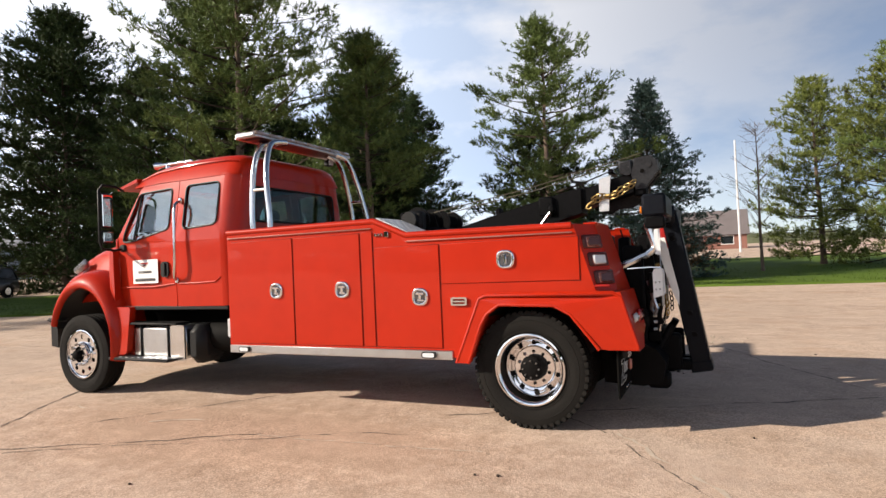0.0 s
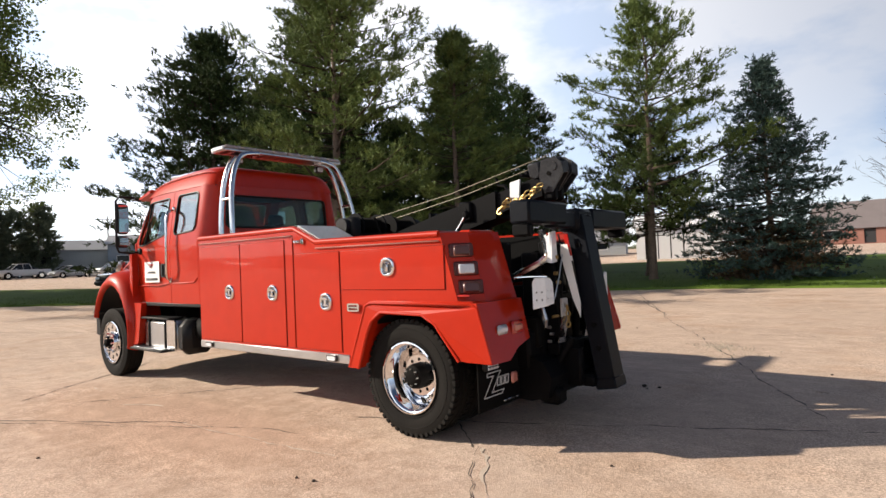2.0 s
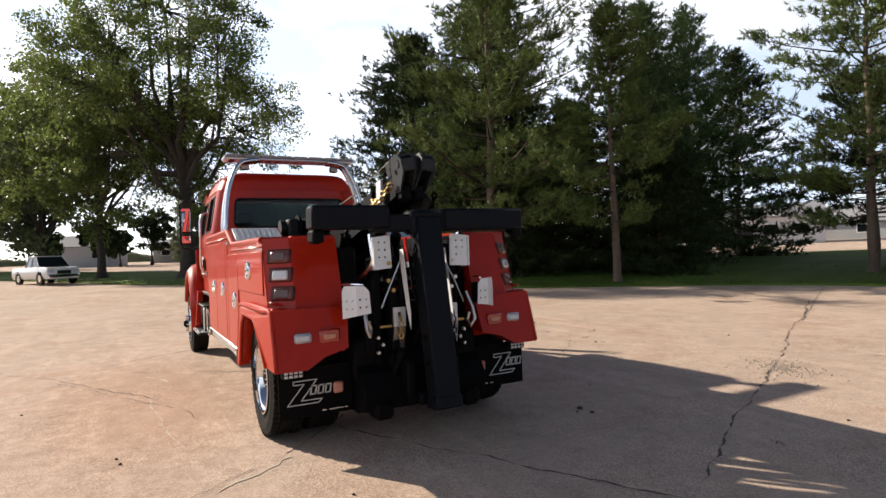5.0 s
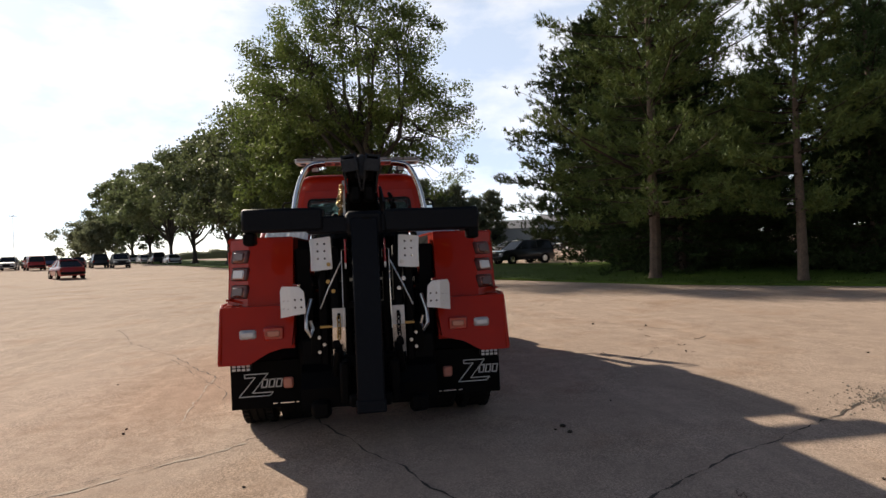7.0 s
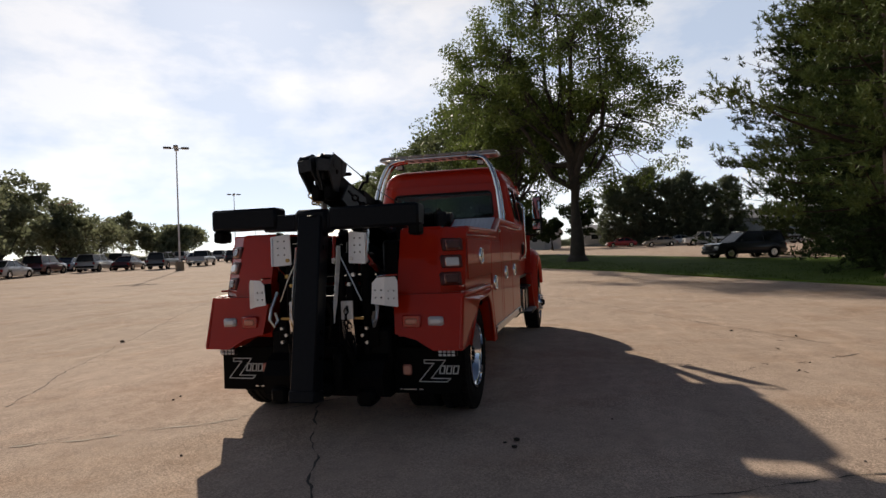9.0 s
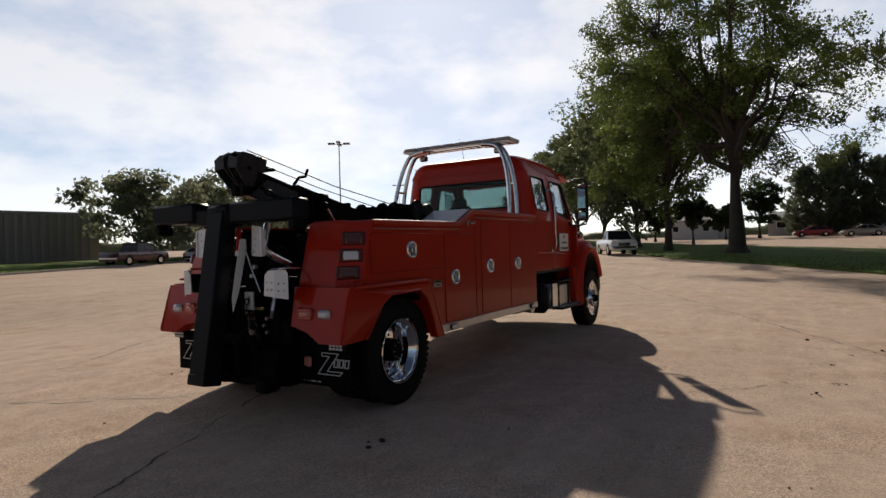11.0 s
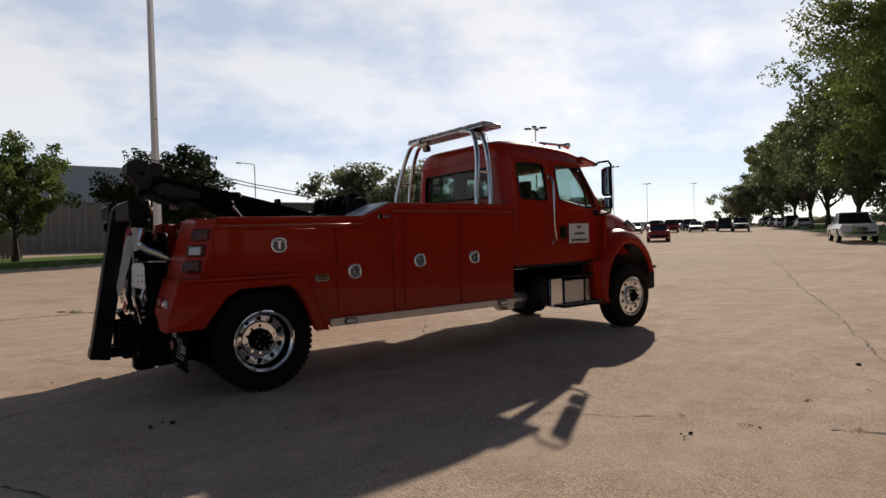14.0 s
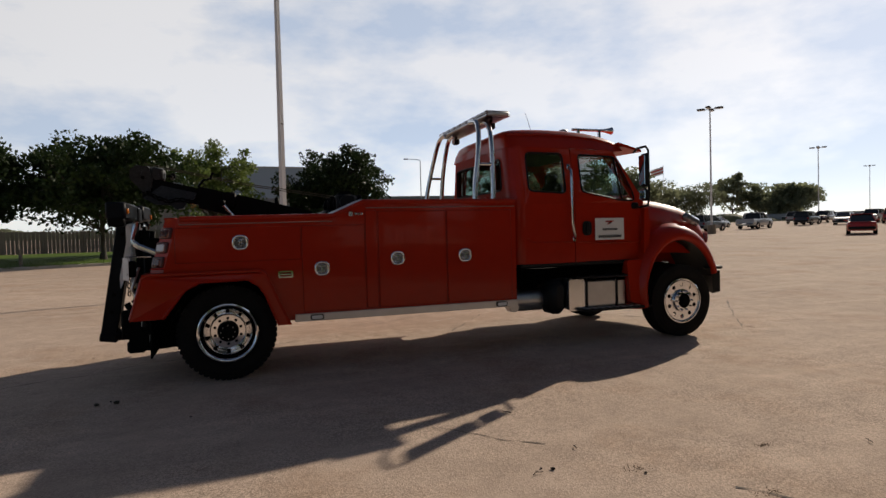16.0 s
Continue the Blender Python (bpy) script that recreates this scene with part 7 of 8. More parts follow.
# row of broadleaf trees along the lot
broadleaf(38.9, -1.3, 23.2, 2.2, 10.4, 51, "large spreading shade tree with a thick dark trunk", LEAF, OAKBARK, 380, 190, 0.19, group="row of shade trees", r_trunk=0.62, puff=0.46, taper=0.5, shift=(-0.3, 1.0))
broadleaf(45.8, 4.2, 16.5, 2.2, 7.6, 52, "full shade tree behind a parked pickup", LEAF, OAKBARK, 300, 170, 0.23, group="row of shade trees", r_trunk=0.36, puff=0.62)
for i, (x, y, h) in enumerate(((56.6, 10.8, 15.5), (67.8, 17.2, 15.5), (80, 24.4, 16), (93, 31.4, 17), (107, 39.2, 17), (123, 48, 18), (141, 58, 18))):
    broadleaf(x + 0.8, y - 1.6, h * 1.12, 0.3, 7.6, 60 + i, "shade tree in the long row beside the lot", LEAFROWHAZED, OAKBARK, 170 if i < 3 else 120, 95 if i < 3 else 80, 0.42 if i < 3 else 0.5, group="row of shade trees", puff=0.9)

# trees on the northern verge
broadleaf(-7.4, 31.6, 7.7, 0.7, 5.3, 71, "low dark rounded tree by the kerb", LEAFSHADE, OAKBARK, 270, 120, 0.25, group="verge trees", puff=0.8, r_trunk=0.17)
broadleaf(-1.5, 40.5, 8.8, 0.8, 3.9, 72, "bright green rounded tree behind the kerb", LEAF, OAKBARK, 130, 100, 0.25, group="verge trees", puff=0.8)
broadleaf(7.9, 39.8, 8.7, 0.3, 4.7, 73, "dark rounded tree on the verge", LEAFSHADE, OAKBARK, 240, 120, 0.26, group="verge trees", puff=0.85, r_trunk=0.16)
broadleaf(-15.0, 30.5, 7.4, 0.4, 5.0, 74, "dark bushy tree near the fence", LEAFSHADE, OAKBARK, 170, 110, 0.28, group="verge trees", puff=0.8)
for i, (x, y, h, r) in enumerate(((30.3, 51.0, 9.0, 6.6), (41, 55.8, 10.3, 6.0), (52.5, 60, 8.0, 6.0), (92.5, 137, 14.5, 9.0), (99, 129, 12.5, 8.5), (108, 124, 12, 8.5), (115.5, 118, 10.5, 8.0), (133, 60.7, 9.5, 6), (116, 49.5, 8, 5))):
    broadleaf(x, y, h, 0.2, r, 80 + i, "distant rounded tree beyond the parked cars", LEAFHAZED, OAKBARK, 110, 80, 0.45, group="far trees", puff=0.95)
broadleaf(238, 224, 25.0, 4.0, 15.5, 110, "far airy tree standing alone on the skyline", LEAFHAZED, OAKBARK, 120, 60, 1.3, group="far trees", puff=0.75)
broadleaf(253, 203, 19.0, 0.3, 16.5, 111, "far broad round tree on the skyline", LEAFHAZED, OAKBARK, 170, 70, 1.5, group="far trees", puff=1.0)
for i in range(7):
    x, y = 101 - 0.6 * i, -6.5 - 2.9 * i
    pine(x, y, 10.4 + (i * 37 % 5) * 0.6 - 0.35 * max(0, i - 2), 0.5, 3.3, 100 + i, "dark conifer in a far windbreak row", NEEDLEHAZED, BARK, 0.55, 0.6, 5, 5, 3, 8, blade=(0.6, 0.2), puff=0.5, group="far windbreak")
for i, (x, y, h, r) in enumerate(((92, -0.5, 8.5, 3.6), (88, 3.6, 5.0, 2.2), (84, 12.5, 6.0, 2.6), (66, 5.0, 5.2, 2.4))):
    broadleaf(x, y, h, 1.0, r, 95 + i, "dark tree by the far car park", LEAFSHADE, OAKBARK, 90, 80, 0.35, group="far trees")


def far_woods():
    """Low wooded skyline all round: a lumpy ridge of crowns with loose leaves along its top."""
    rng = np.random.default_rng(7)
    n = 900
    a = np.linspace(0, 2 * math.pi, n, endpoint=False)
    top = 3.6 + 0.9 * np.sin(a * 7 + 1) + 0.7 * np.sin(a * 23 + 2) + 0.55 * np.sin(a * 61) + 0.5 * np.sin(a * 117 + 0.7) + rng.normal(0, 0.22, n)
    mid = 295 + 8 * np.sin(a * 5) + 5 * np.sin(a * 13 + 1)
    rows = []
    for out, up in ((-7, 0.0), (-6, 0.5), (-3.5, 0.86), (0, 1.0), (4, 0.8), (7, 0.0)):
        r = mid + out + rng.normal(0, 0.5, n)
        rows.append(np.stack((r * np.cos(a), r * np.sin(a), 2.2 + top * up + rng.normal(0, 0.12, n) * (up > 0)), axis=1))
    verts = np.concatenate(rows)
    faces = [(k * n + i, k * n + (i + 1) % n, (k + 1) * n + (i + 1) % n, (k + 1) * n + i) for k in range(5) for i in range(n)]
    # Haze over the ridge is only its paled leaf colour.
    body = big_mesh("far_woods", verts, faces, LEAFHAZED, smooth=True)
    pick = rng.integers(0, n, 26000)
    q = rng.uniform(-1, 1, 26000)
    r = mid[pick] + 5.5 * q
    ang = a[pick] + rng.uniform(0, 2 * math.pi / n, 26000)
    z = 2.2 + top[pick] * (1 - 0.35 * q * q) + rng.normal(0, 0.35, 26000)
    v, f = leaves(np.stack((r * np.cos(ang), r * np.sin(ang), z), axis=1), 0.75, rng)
    tagged(big_mesh("loose_leaves", v, f, LEAFHAZED, body), kind="stuff")
    tagged(body, "low green wood along the skyline, paled for haze", "woods", kind="stuff")


far_woods()


def grass_edge():
    """Uneven grass blades along the near edge of both lawns."""
    rng = np.random.default_rng(9)
    for name_, line, other, lift in (("grass_south", FRONT, BACK, 0.06), ("grass_north", KERB_LINE, KERB_BACK, 0.11)):
        cs = []
        for (x0, y0), (x1, y1) in zip(line, other):
            if x0 < -32 or x0 > 44:
                continue
            q = rng.uniform(0, 1, 260) ** 2.2 * 0.45 + 0.004
            jx, jy = rng.uniform(-0.6, 0.6, 260), rng.uniform(-0.25, 0.25, 260)
            for a, b, c in zip(q, jx, jy):
                x, y = x0 + (x1 - x0) * a + b, y0 + (y1 - y0) * a + c * min(1, a * 30)
                cs.append((x, y, gz(x, y) + lift))
        cs = np.array(cs)
        d = unit(rng.normal(0, 0.45, cs.shape) + np.array((0, 0, 1)))
        v, f = blades(cs, d, 0.09, 0.03, rng)
        tagged(big_mesh(name_, v, f, BLADE), "short uneven grass blades of the lawn", "grass", kind="stuff")


grass_edge()


# ---- lamps ----
def light_pole(x, y, H, label, base=True, heads=2):
    t = thing("light_pole", (x, y, gz(x, y)), label, "light pole", "parking lot lamps", yaw=36)
    g = Geo()
    g.lathe([(0.0, 0.86), (0.35, 0.86), (0.38, 0.83), (0.39, 0.0), (0.39, -0.3)], (0, 0, 0), 24, "z")
    link("concrete_base", g, CAST, t, "stained round concrete base")
    g = Geo()
    w0, w1 = 0.085, 0.05
    g.loft([[(sx * w, sy * w, z) for sx, sy in ((-1, -1), (1, -1), (1, 1), (-1, 1))] for z, w in ((0.86, w0), (H * 0.5, (w0 + w1) / 2), (H, w1))])
    link("pole", g, POLE, t, "tall square tapered painted pole", smooth=30)
    g = Geo()
    g.box((0, 0, 0.885), (0.28, 0.28, 0.05), 0.01)
    g.box((0, 0, 0.94), (0.20, 0.20, 0.06), 0.02)
    link("base_plate", g, POLE, t)
    g = Geo()
    g.box((0, -w0 + 0.02, H * 0.44), (0.1, 0.03, 0.04), 0.01)
    link("band", g, LAMPHEAD, t)
    g = Geo()
    g.tube([(-0.5, 0, H - 0.05), (0.5, 0, H - 0.05)], 0.035, 8)
    g.tube([(0, -0.5, H - 0.05), (0, 0.5, H - 0.05)], 0.035, 8)
    link("crossarm", g, LAMPHEAD, t)
    for ax, ay in ((-1, 0), (1, 0), (0, -1), (0, 1)):
        g = Geo()
        g.box((ax * 0.78, ay * 0.78, H), (0.42 + 0.3 * abs(ax), 0.42 + 0.3 * abs(ay), 0.17), 0.05)
        hd = link("lamp_head", g, LAMPHEAD, t, "flat bronze lamp head")
        link("lens", Geo().box((ax * 0.78, ay * 0.78, H - 0.092), (0.32 + 0.26 * abs(ax), 0.32 + 0.26 * abs(ay), 0.02), 0.006), LENSCLEAR, hd)
    return t


light_pole(1.58, 12.0, 12.5, "tall pale square lamp post on a round concrete base")
for x, y, h in ((42.2, 35.7, 11.7), (84, 57.5, 11.4), (141, 89, 12.6), (205, 112, 17.0)):
    light_pole(x, y, h, "tall lamp post with four heads among parked cars")


def street_lamp(x, y, H, yaw):
    t = thing("street_lamp", (x, y, gz(x, y)), "slim curved street lamp beyond the kerb", "street lamp", yaw=yaw)
    g = Geo()
    g.tube([(0, 0, -0.1), (0, 0, H * 0.6), (0, 0, H - 0.15), (0.08, 0, H), (0.6, 0, H + 0.08), (1.5, 0, H + 0.12)], 0.07, 8, 0.035)
    link("pole", g, POLE, t)
    g = Geo()
    g.box((1.75, 0, H + 0.12), (0.6, 0.22, 0.12), 0.04)
    link("lamp_head", g, LAMPHEAD, t)


street_lamp(21.6, 61.0, 9.6, 170)


# ---- parked vehicles ----
def car(kind, x, y, yaw, paint, label, group="parked cars"):
    """Parked vehicle: lofted body, glasshouse, wheels and lights. Front towards local +x."""
    z0 = gz(x, y)
    cat = {"sedan": "car", "suv": "car", "pickup": "pickup truck"}[kind]
    t = thing({"sedan": "parked_car", "suv": "parked_suv", "pickup": "parked_pickup"}[kind], (x, y, z0), label, cat, group, yaw=yaw)
    L, W, wr = {"sedan": (4.7, 1.8, 0.33), "suv": (4.9, 1.92, 0.38), "pickup": (5.7, 2.0, 0.40)}[kind]
    lo = {"sedan": 0.24, "suv": 0.32, "pickup": 0.38}[kind]
    low = {"sedan": [(-0.5, 0.55, 0.82), (-0.46, 0.88, 0.96), (-0.30, 0.97, 1.0), (0.12, 0.95, 1.0), (0.40, 0.84, 0.98), (0.47, 0.72, 0.9), (0.5, 0.52, 0.8)],
           "suv": [(-0.5, 0.75, 0.88), (-0.47, 1.05, 0.97), (-0.30, 1.10, 1.0), (0.15, 1.10, 1.0), (0.40, 1.05, 0.98), (0.47, 0.98, 0.93), (0.5, 0.65, 0.86)],
           "pickup": [(-0.5, 0.95, 0.95), (-0.49, 1.12, 1.0), (-0.15, 1.14, 1.0), (0.16, 1.16, 1.0), (0.42, 1.12, 0.98), (0.48, 1.05, 0.95), (0.5, 0.7, 0.9)]}[kind]
    g = Geo()
    rings = []
    for fx, top, fw in low:
        w = W / 2 * fw
        rings.append([(fx * L, s * a, b) for s, a, b in ((-1, w * 0.92, lo), (-1, w, lo + 0.18), (-1, w, top - 0.16), (-1, w * 0.90, top), (1, w * 0.90, top), (1, w, top - 0.16), (1, w, lo + 0.18), (1, w * 0.92, lo))])
    g.loft(rings)
    body = link("body", g, paint, t, smooth=35)
    cab = {"sedan": [(-0.40, 0.93, 0.80), (-0.22, 1.40, 0.66), (0.02, 1.45, 0.68), (0.24, 0.97, 0.82)], "suv": [(-0.485, 1.07, 0.84), (-0.44, 1.70, 0.70), (0.06, 1.74, 0.72), (0.25, 1.10, 0.86)],
           "pickup": [(-0.13, 1.12, 0.86), (-0.09, 1.80, 0.74), (0.12, 1.82, 0.74), (0.26, 1.14, 0.88)]}[kind]
    belt = {"sedan": 0.94, "suv": 1.08, "pickup": 1.13}[kind]
    gl, rf = Geo(), Geo()
    rings = []
    for fx, top, fw in cab:
        wt_, wb = W / 2 * fw, W / 2 * 0.9
        rings.append([(fx * L, -(wb if top < belt + 0.08 else wb), belt - 0.03), (fx * L, -wt_, top), (fx * L, wt_, top), (fx * L, wb, belt - 0.03)])
    gl.loft(rings)
    link("window_glass", gl, CARGLASS, t, "dark car windows", smooth=20)
    a, b = cab[1], cab[2]
    rf.box(((a[0] + b[0]) / 2 * L, 0, (a[1] + b[1]) / 2 + 0.015), ((b[0] - a[0]) * L + 0.12, W * a[2] + 0.06, 0.06), 0.025)
    for s in (1, -1):
        for (p, q) in ((cab[0], cab[1]), (cab[1], cab[1]), (cab[2], cab[3])):
            rf.tube([(p[0] * L, s * W / 2 * (0.9 if p[1] < belt + 0.1 else p[2]), p[1]), (q[0] * L, s * W / 2 * (0.9 if q[1] < belt + 0.1 else q[2]), q[1] if p is not q else belt)], 0.035, 6)
        m = (a[0] + b[0]) / 2 + 0.02
        rf.tube([(m * L, s * W / 2 * a[2] * 1.01, a[1]), (m * L, s * W / 2 * 0.91, belt)], 0.03, 6)
    link("roof", rf, paint, t)
    if kind == "pickup":
        # Dark sheet at rim height stands for the unlit open bed.
        bed = Geo().box((-0.315 * L, 0, 1.135), (0.33 * L, W * 0.78, 0.02), 0.004)
        link("bed", bed, DARKOPEN, t)
    for fx in (-0.30, 0.31):
        for s in (1, -1):
            w = Geo()
            w.lathe([(0.0, 0.10), (wr * 0.55, 0.10), (wr * 0.62, 0.075), (wr * 0.62, 0.0)], (0, 0, 0), 18)
            wo = link("wheel", w, ALU, t)
            wo.matrix_basis = pose(fx * L, s * (W / 2 - 0.10), wr, 0, 0, 0 if s > 0 else 180)
            ty = Geo()
            ty.lathe([(wr * 0.6, -0.10), (wr * 0.93, -0.11), (wr, -0.08), (wr, 0.08), (wr * 0.93, 0.11), (wr * 0.6, 0.10)], (0, 0, 0), 22)
            link("tyre", ty, RUBBER, wo)
            ar = Geo()
            ar.lathe([(wr * 1.05, 0.105), (wr * 1.18, 0.108), (wr * 1.18, 0.06)], (0, 0, 0), 18)
            link("arch", ar, PLASTIC, wo)
    for s in (1, -1):
        link("headlight", Geo().box((0.485 * L, s * W * 0.36, low[4][1] - 0.28), (0.12, 0.34, 0.16), 0.04), LENSCLEAR, t)
        link("tail_light", Geo().box((-0.485 * L, s * W * 0.41, low[1][1] - 0.22), (0.12, 0.2, 0.24), 0.04), LENSRED, t)
        link("side_mirror", Geo().box((0.17 * L, s * (W / 2 + 0.08), belt + 0.08), (0.12, 0.2, 0.14), 0.04), paint, t)
    link("grille", Geo().box((0.497 * L, 0, low[4][1] - 0.34), (0.05, W * 0.42, 0.24), 0.03), PLASTIC if kind != "pickup" else CHROME, t)
    for fx, zz in ((0.5, lo + 0.18), (-0.5, lo + 0.2)):
        link("bumper", Geo().box((fx * L, 0, zz), (0.14, W * 0.9, 0.2), 0.05), CHROME if kind == "pickup" else PLASTIC, t)
    return t


def paint_material(name, c):
    return material(name, c, 0.3, second=tuple(k * 0.9 for k in c), coat=0.8)


PAINTS = {"white": paint_material("white_car_paint", (0.75, 0.75, 0.74)), "silver": paint_material("silver_car_paint", (0.42, 0.43, 0.45)), "grey": paint_material("grey_car_paint", (0.14, 0.15, 0.16)), "black": paint_material("black_car_paint", (0.015, 0.015, 0.018)),
          "red": paint_material("red_car_paint", (0.45, 0.03, 0.025)), "maroon": paint_material("maroon_car_paint", (0.09, 0.016, 0.02)), "blue": paint_material("blue_car_paint", (0.05, 0.09, 0.2)), "tan": paint_material("tan_car_paint", (0.40, 0.34, 0.26))}
car("pickup", 40.95, 7.2, 206, PAINTS["white"], "white crew-cab pickup with chrome grille by the lawn", "vehicles by the lawn")
car("suv", 36.4, -12.0, 112, PAINTS["black"], "black sport utility parked at the lawn edge", "vehicles by the lawn")
car("sedan", 43.5, 22.6, 35, PAINTS["red"], "small red sedan out on the open lot")
ROWS = [("pickup", 24.3, 42.8, 16, "maroon"), ("sedan", 31.4, 43.3, 24, "silver"), ("suv", 38.2, 47.2, 24, "maroon"), ("sedan", 45, 51.4, 24, "blue"),
        ("suv", 43.4, 46.6, 22, "silver"), ("sedan", 46.1, 45.0, 22, "maroon"), ("suv", 47.9, 42.2, 20, "grey"), ("pickup", 56, 43.5, 22, "silver"), ("suv", 56.1, 55.1, 22, "black"), ("sedan", 60.2, 53.4, 22, "white"), ("sedan", 65, 51, 22, "blue"),
        ("suv", 74.8, 60.8, 22, "silver"), ("suv", 78.9, 56.8, 22, "silver"), ("suv", 81.3, 54.6, 202, "maroon"), ("sedan", 82.5, 51.9, 22, "white"), ("sedan", 85.5, 49.8, 22, "silver"), ("suv", 86.3, 46.8, 202, "grey"),
        ("sedan", 69.2, 42.8, 213, "silver"), ("suv", 73.4, 39.9, 33, "red"), ("sedan", 73.8, 36.4, 210, "white"), ("suv", 75.3, 33.2, 28, "black"), ("suv", 72, 29.4, 206, "grey"), ("suv", 84, 43, 22, "blue"), ("sedan", 81.2, 38.2, 22, "maroon"), ("suv", 77.5, 45.0, 202, "white"), ("suv", 70.5, 48.6, 22, "black"),
        ("sedan", 82.1, 26.3, 28, "white"), ("suv", 89.1, 30.6, 28, "black"), ("sedan", 95.4, 34.6, 28, "white"), ("sedan", 102, 38.6, 28, "silver"), ("suv", 109.2, 42.8, 28, "grey"), ("sedan", 116, 46.6, 28, "white"),
        ("sedan", 86, -12.2, 100, "tan"), ("pickup", 81, -17.5, 95, "white"), ("sedan", 77, -21.5, 100, "silver"), ("suv", 73, -25.0, 100, "white"), ("suv", 69, -28.5, 100, "black"), ("sedan", 84, -24, 280, "silver"), ("sedan", 92, -7.0, 100, "red"), ("sedan", 96, -16, 100, "white"), ("sedan", 88, -20, 280, "grey")]
for kind_, x, y, a, c in ROWS:
    car(kind_, x, y, a, PAINTS[c], {"sedan": "sedan", "suv": "sport utility", "pickup": "pickup"}[kind_].join((c + " ", " parked in a far row of cars")))


# ---- buildings ----
def building(name_, x, y, yaw, w, d, h, wall_mat, roof_mat, label, roof="gable", rise=1.4, windows=(), doors=(), category="building", grp="", sink=0.3):
    """Simple building with separate walls, overhanging roof, windows and doors on its front (local -y)."""
    t = thing(name_, (x, y, gz(x, y)), label, category, grp, yaw=yaw)
    g = Geo()
    holes = [[(wx - ww / 2, wz), (wx + ww / 2, wz), (wx + ww / 2, wz + wh), (wx - ww / 2, wz + wh)] for wx, wz, ww, wh in list(windows) + list(doors)]
    g.panel([(-w / 2, -sink), (w / 2, -sink), (w / 2, h), (-w / 2, h)], lambda u, v, k: (u, -d / 2 + k, v), 0.2, holes)
    link("front_wall", g, wall_mat, t, smooth=0)
    g = Geo().box((0, d / 2, (h - sink) / 2), (w, 0.2, h + sink), 0.01)
    link("back_wall", g, wall_mat, t)
    for s in (1, -1):
        g = Geo()
        out = [(-d / 2 + 0.2, -sink), (d / 2 - 0.1, -sink), (d / 2 - 0.1, h)] + ([(0, h + rise)] if roof == "gable" else []) + [(-d / 2 + 0.2, h)]
        g.panel(out, lambda u, v, k, s=s: (s * (w / 2 - k), u, v), 0.2)
        link("side_wall", g, wall_mat, t, smooth=0)
    for wx, wz, ww, wh in windows:
        wi = link("window", Geo().box((wx, -d / 2 + 0.09, wz + wh / 2), (ww, 0.03, wh), 0.004), CARGLASS, t)
        fr = Geo()
        fr.panel([(wx - ww / 2 - 0.06, wz - 0.06), (wx + ww / 2 + 0.06, wz - 0.06), (wx + ww / 2 + 0.06, wz + wh + 0.06), (wx - ww / 2 - 0.06, wz + wh + 0.06)], lambda u, v, k: (u, -d / 2 - 0.04 + k, v), 0.05, [[(wx - ww / 2 + 0.02, wz + 0.02), (wx + ww / 2 - 0.02, wz + 0.02), (wx + ww / 2 - 0.02, wz + wh - 0.02), (wx - ww / 2 + 0.02, wz + wh - 0.02)]])
        link("window_frame", fr, WHITE, wi, smooth=0)
    # Near-black sheet closes each doorway, standing for the unlit inside.
    for wx, wz, ww, wh in doors:
        link("dark_door_sheet", Geo().box((wx, -d / 2 + 0.15, wz + wh / 2), (ww, 0.03, wh), 0.004), DARKOPEN, t)
    g = Geo()
    if roof == "gable":
        for s in (1, -1):
            a = math.atan2(rise, d / 2)
            ln = math.hypot(rise, d / 2) + 0.4
            g.box((0, s * (ln / 2 * math.cos(a)), h + rise - ln / 2 * math.sin(a) + 0.08), (w + 0.8, ln, 0.12), 0.02, Matrix.Rotation(-s * a, 4, "X"))
    else:
        g.box((0, 0, h + 0.08), (w + 0.3, d + 0.3, 0.25), 0.03)
    link("roof", g, roof_mat, t)
    return t


shed = building("white_shed", 14.2, -53.6, 195, 8.5, 6, 3.0, SIDING, SIDING, "white open-fronted storage shed with dividing posts", rise=1.2, doors=[(-3.4, 0, 0.12, 2.6), (-2.3, 0, 0.12, 2.6), (-1.2, 0, 0.12, 2.6), (-0.1, 0, 0.12, 2.6)], category="shed")
building("white_house", 38.0, -60.5, 215, 15, 8, 2.9, SIDING, ROOFGREY, "low white house with a pale roof", rise=1.5, windows=[(-5, 1.0, 1.4, 1.1), (-2, 1.0, 1.4, 1.1), (2.6, 1.0, 1.4, 1.1), (5.4, 1.0, 1.2, 1.1)], doors=[(0.4, 0, 1.0, 2.05)], category="house")
building("brick_house", 1.5, -88, 180, 12, 9, 2.0, BRICK, ROOFBROWN, "low brick building under a big grey-brown roof", rise=3.4, windows=[(-4, 0.6, 1.5, 1.1), (3.6, 0.6, 1.5, 1.1)], doors=[(0, 0, 1.2, 1.8)], category="house")
building("white_shed", 19.6, -67.0, 200, 7.6, 6, 3.1, SIDING, SIDING, "white shed with a white roof and seamed doors", rise=1.7, doors=[(0.9, 0, 0.9, 2.4), (2.1, 0, 0.9, 2.4)], category="shed")
building("grey_house", 34.8, -74.8, 200, 11.5, 8, 2.0, GREYMETAL, ROOFGREY, "low grey house half hidden behind the pines", rise=1.9, windows=[(-3, 0.7, 1.4, 0.9), (2.6, 0.7, 1.4, 0.9)], category="house")
building("office_building", 90, -45, 245, 26, 14, 4.2, BLUEWALL, ROOFGREY, "pale blue single-storey office with a low roof", rise=1.6, windows=[(-11 + 3.6 * i, 1.1, 1.6, 1.4) for i in range(7)], category="office")
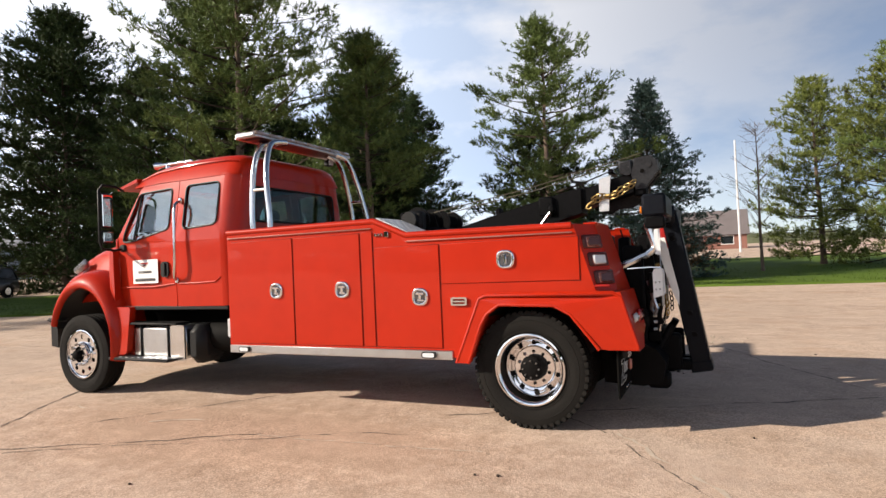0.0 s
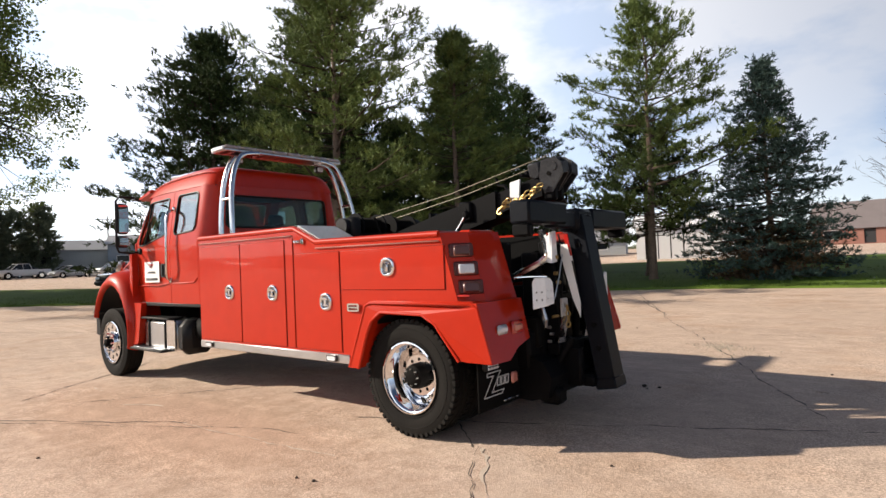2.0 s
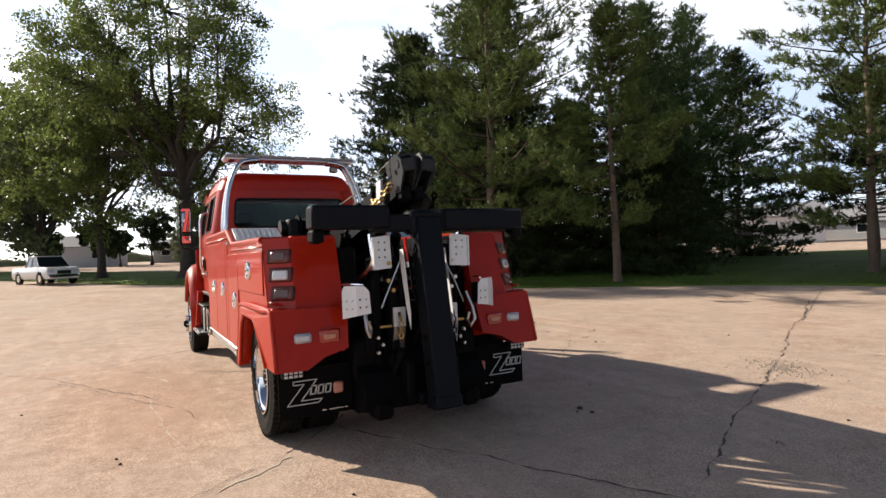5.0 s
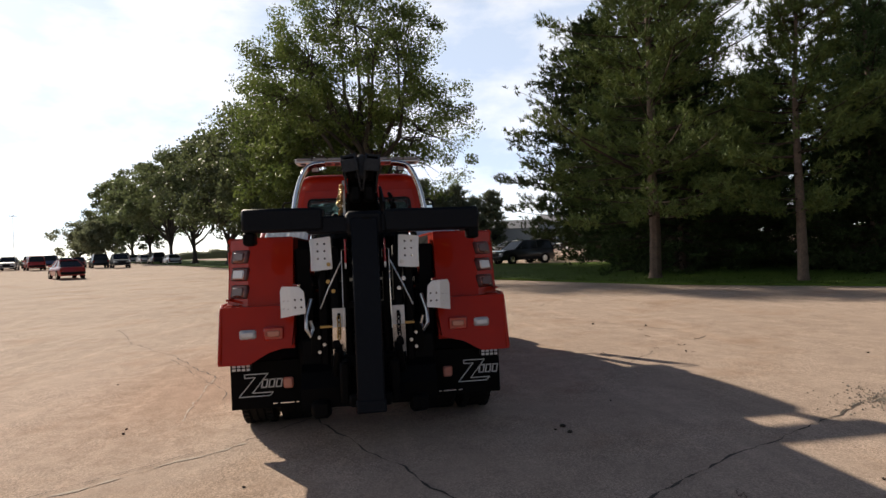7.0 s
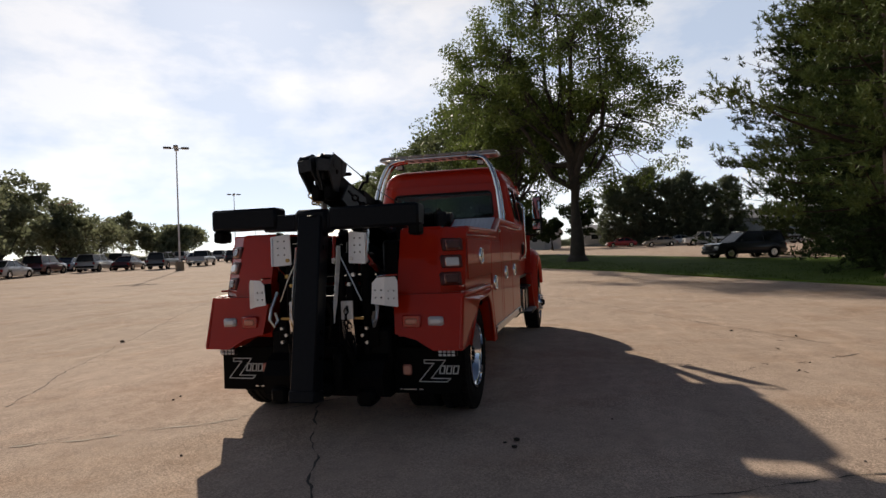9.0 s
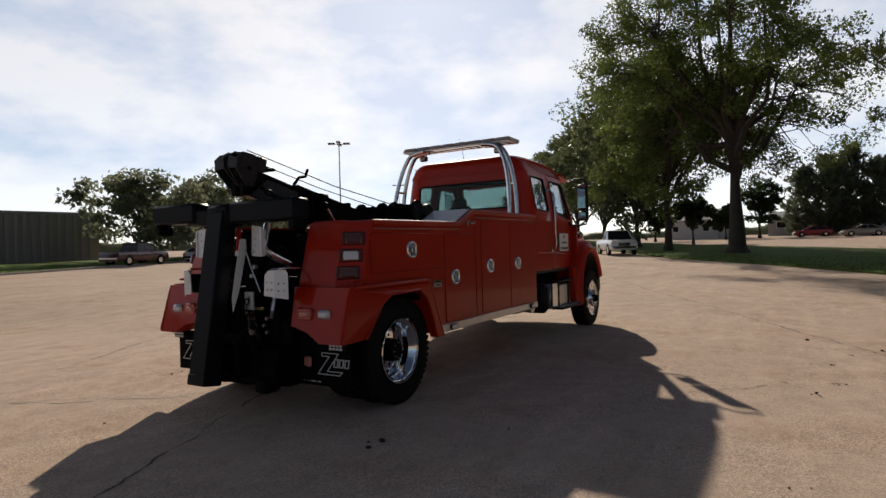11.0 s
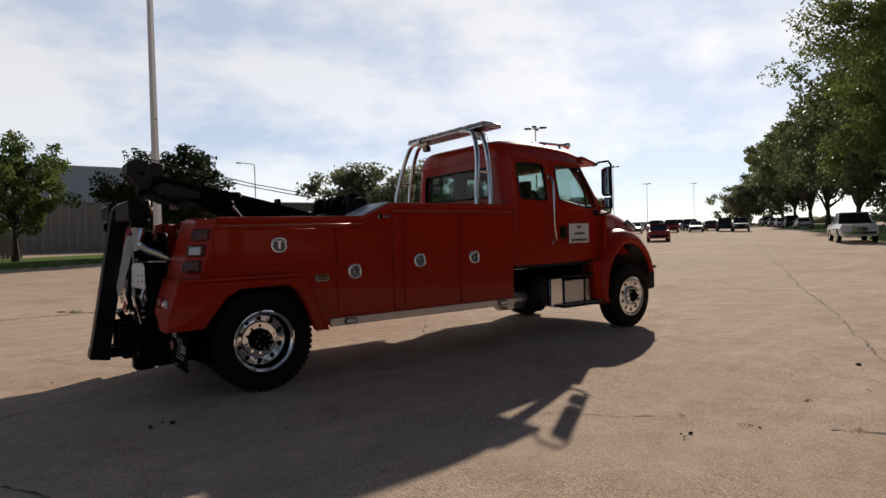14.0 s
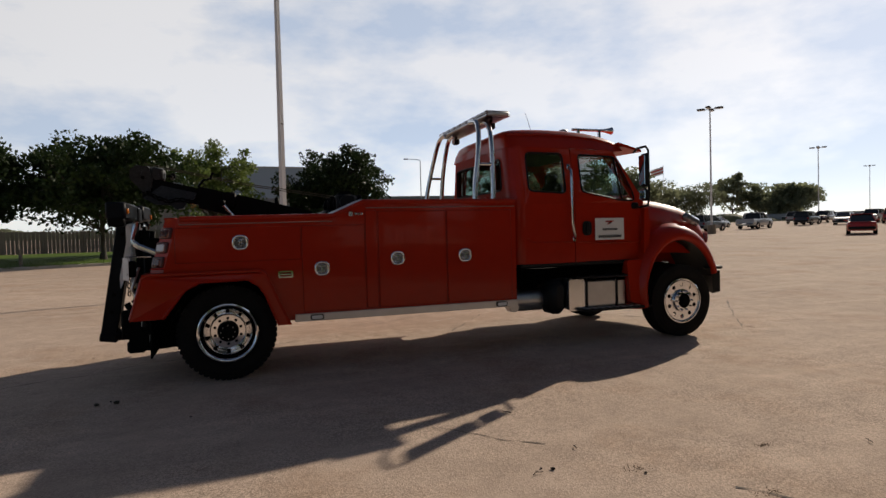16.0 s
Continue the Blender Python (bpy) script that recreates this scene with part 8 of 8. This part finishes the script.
building("metal_barn", 104, -31, 262, 24, 12, 3.6, GREYMETAL, ROOFGREY, "long grey metal barn with a low roof", rise=1.7, doors=[(-6, 0, 3.5, 3.0)], category="barn")
building("metal_shed", 98, 8.0, 250, 8.5, 7, 3.0, SIDING, ROOFGREY, "white gabled metal shed with small windows", rise=1.6, windows=[(-2.5, 1.2, 1.0, 0.9), (2.5, 1.2, 1.0, 0.9)], category="shed")
building("pale_workshop", 112, -8.5, 265, 14, 10, 2.8, GREYMETAL, ROOFGREY, "long pale workshop beyond the far car park", rise=1.2, windows=[(-5 + 3.4 * i, 1.2, 1.4, 1.0) for i in range(4)], category="workshop")
ware = building("warehouse", 10.0, 70, 352, 44, 14, 4.9, TANWALL, ROOFGREY, "low tan flat-roofed warehouse behind the verge", roof="flat", doors=[(6.0, 0, 1.6, 2.2)], category="warehouse")
rib = None
for i in range(58):
    u = -21.6 + 0.75 * i
    if abs(u - 6.0) < 1.0:
        continue
    if rib is None:
        first = link("wall_rib", Geo().box((0, -7.06, 2.3), (0.34, 0.13, 5.0), 0.02), TANWALL, ware)
        rib = first.data
    else:
        first = new("wall_rib", rib)
        first.parent = ware
    first.matrix_basis = pose(u, 0, 0)
building("blue_warehouse", 5.5, 108, 0, 26, 14, 12.2, BLUEWALL, ROOFGREY, "tall blue-grey industrial block in the distance", roof="flat", windows=[(-8, 2, 2, 1.2), (0, 2, 2, 1.2)], category="warehouse")
building("far_plant", 250, 176, 305, 60, 20, 4.0, GREYMETAL, ROOFGREY, "long low plant roof beyond the cars", roof="flat", windows=[(-20 + 8 * i, 1.5, 4, 1.2) for i in range(6)], category="factory")


def fence():
    """Weathered board fence on the northern verge; each board is a part."""
    pts = between([(-34, 38.5), (-16, 45.6), (-5.3, 48.0), (-1.0, 48.3)], 132)
    t = thing("board_fence", (-5.3, 48.0, gz(-5.3, 48.0)), "weathered brown board fence behind the verge", "fence")
    z0 = gz(-5.3, 48.0)
    me = None
    for i, ((x0, y0), (x1, y1)) in enumerate(zip(pts, pts[1:])):
        z = gz(x0, y0) - z0
        if me is None:
            ob = link("board", Geo().box((0, 0, 0.93), (0.235, 0.025, 1.75), 0.006), FENCE, t)
            me = ob.data
        else:
            ob = new("board", me)
            ob.parent = t
        ob.matrix_basis = pose((x0 + x1) / 2 + 5.3, (y0 + y1) / 2 - 48.0, z, 0, 0, math.degrees(math.atan2(y1 - y0, x1 - x0)))
        if i % 10 == 0:
            link("post", Geo().box((x0 + 5.3, y0 - 48.0 + 0.08, z + 0.9), (0.1, 0.1, 2.0), 0.01), FENCE, t)


fence()
g = Geo()
g.cyl((0, 0, -0.1), (0, 0, 0.85), 0.08, n=14)
ob = link("bollard", g, CAST)
ob.location = (-10.2, 27.0, gz(-10.2, 27.0) + 0.1)
tagged(ob, "short tan bollard on the grass verge", "bollard")


def utility_pole(x, y, H):
    t = thing("utility_pole", (x, y, gz(x, y)), "grey wooden utility pole with a crossarm", "utility pole", "utility poles")
    link("pole", Geo().cyl((0, 0, -0.2), (0, 0, H), 0.14, 0.09, 8), PALEBARK, t)
    link("crossarm", Geo().box((0, 0, H - 0.6), (0.12, 2.2, 0.12), 0.02), PALEBARK, t)


utility_pole(96, -33, 9.0)
t = thing("tall_pole", (-3.2, -64, gz(-3.2, -64)), "slim pale grey metal pole beyond the lawn", "pole")
link("pole", Geo().cyl((0, 0, -0.2), (0, 0, 12.0), 0.13, 0.09, 10), POLE, t)


def flag_pole(x, y, H):
    t = thing("flag_pole", (x, y, gz(x, y)), "white flag pole with a drooping striped flag", "flag pole", yaw=150)
    link("pole", Geo().cyl((0, 0, -0.1), (0, 0, H), 0.07, 0.035, 10), POLE, t)
    for k, mt in enumerate((WHITE, INKRED, WHITE, INKRED, WHITE)):
        rings = []
        for i in range(9):
            u = 0.05 + 0.3 * i
            z1 = H - 0.3 - 0.32 * k - 0.09 * i
            w = 0.14 * math.sin(1.5 * i)
            rings.append([(u, w - 0.01, z1), (u, w + 0.01, z1), (u, w + 0.01, z1 - 0.32), (u, w - 0.01, z1 - 0.32)])
        link("flag_band", Geo().loft(rings), mt, t)


flag_pole(85, 93, 12.5)


def weed(x, y, r, seed, tall=0.020, wide=0.003, mat=None):
    """Low dry tuft growing out of a crack."""
    rng = np.random.default_rng(seed)
    n = 60
    at = np.stack([rng.normal(0, r, n), rng.normal(0, r * 0.5, n), np.zeros(n)], axis=1)
    v, f = blades(at, unit(rng.normal(0, 0.6, (n, 3)) + np.array((0, 0, 0.5))), tall, wide, rng)
    ob = big_mesh("weed_tuft", v, f, mat or NEEDLEDRY)
    ob.location = (x, y, gz(x, y))
    tagged(ob, "green weed tuft growing from a joint" if mat else "small dry weed tuft in a concrete crack", "weed", "weeds in the cracks", "stuff")


for i, (x, y, r) in enumerate(((2.46, -4.76, 0.05), (2.92, -5.33, 0.05), (3.49, -4.77, 0.03), (-2.6, -2.2, 0.04), (7.3, -1.1, 0.06))):
    weed(x, y, r, 300 + i)
for i, (x, y, r) in enumerate(((-0.7, 10.95, 0.10), (-0.95, 11.3, 0.05), (-0.25, 10.35, 0.05))):
    weed(x, y, r, 320 + i, 0.15 if i == 0 else 0.08, 0.012, LEAF)
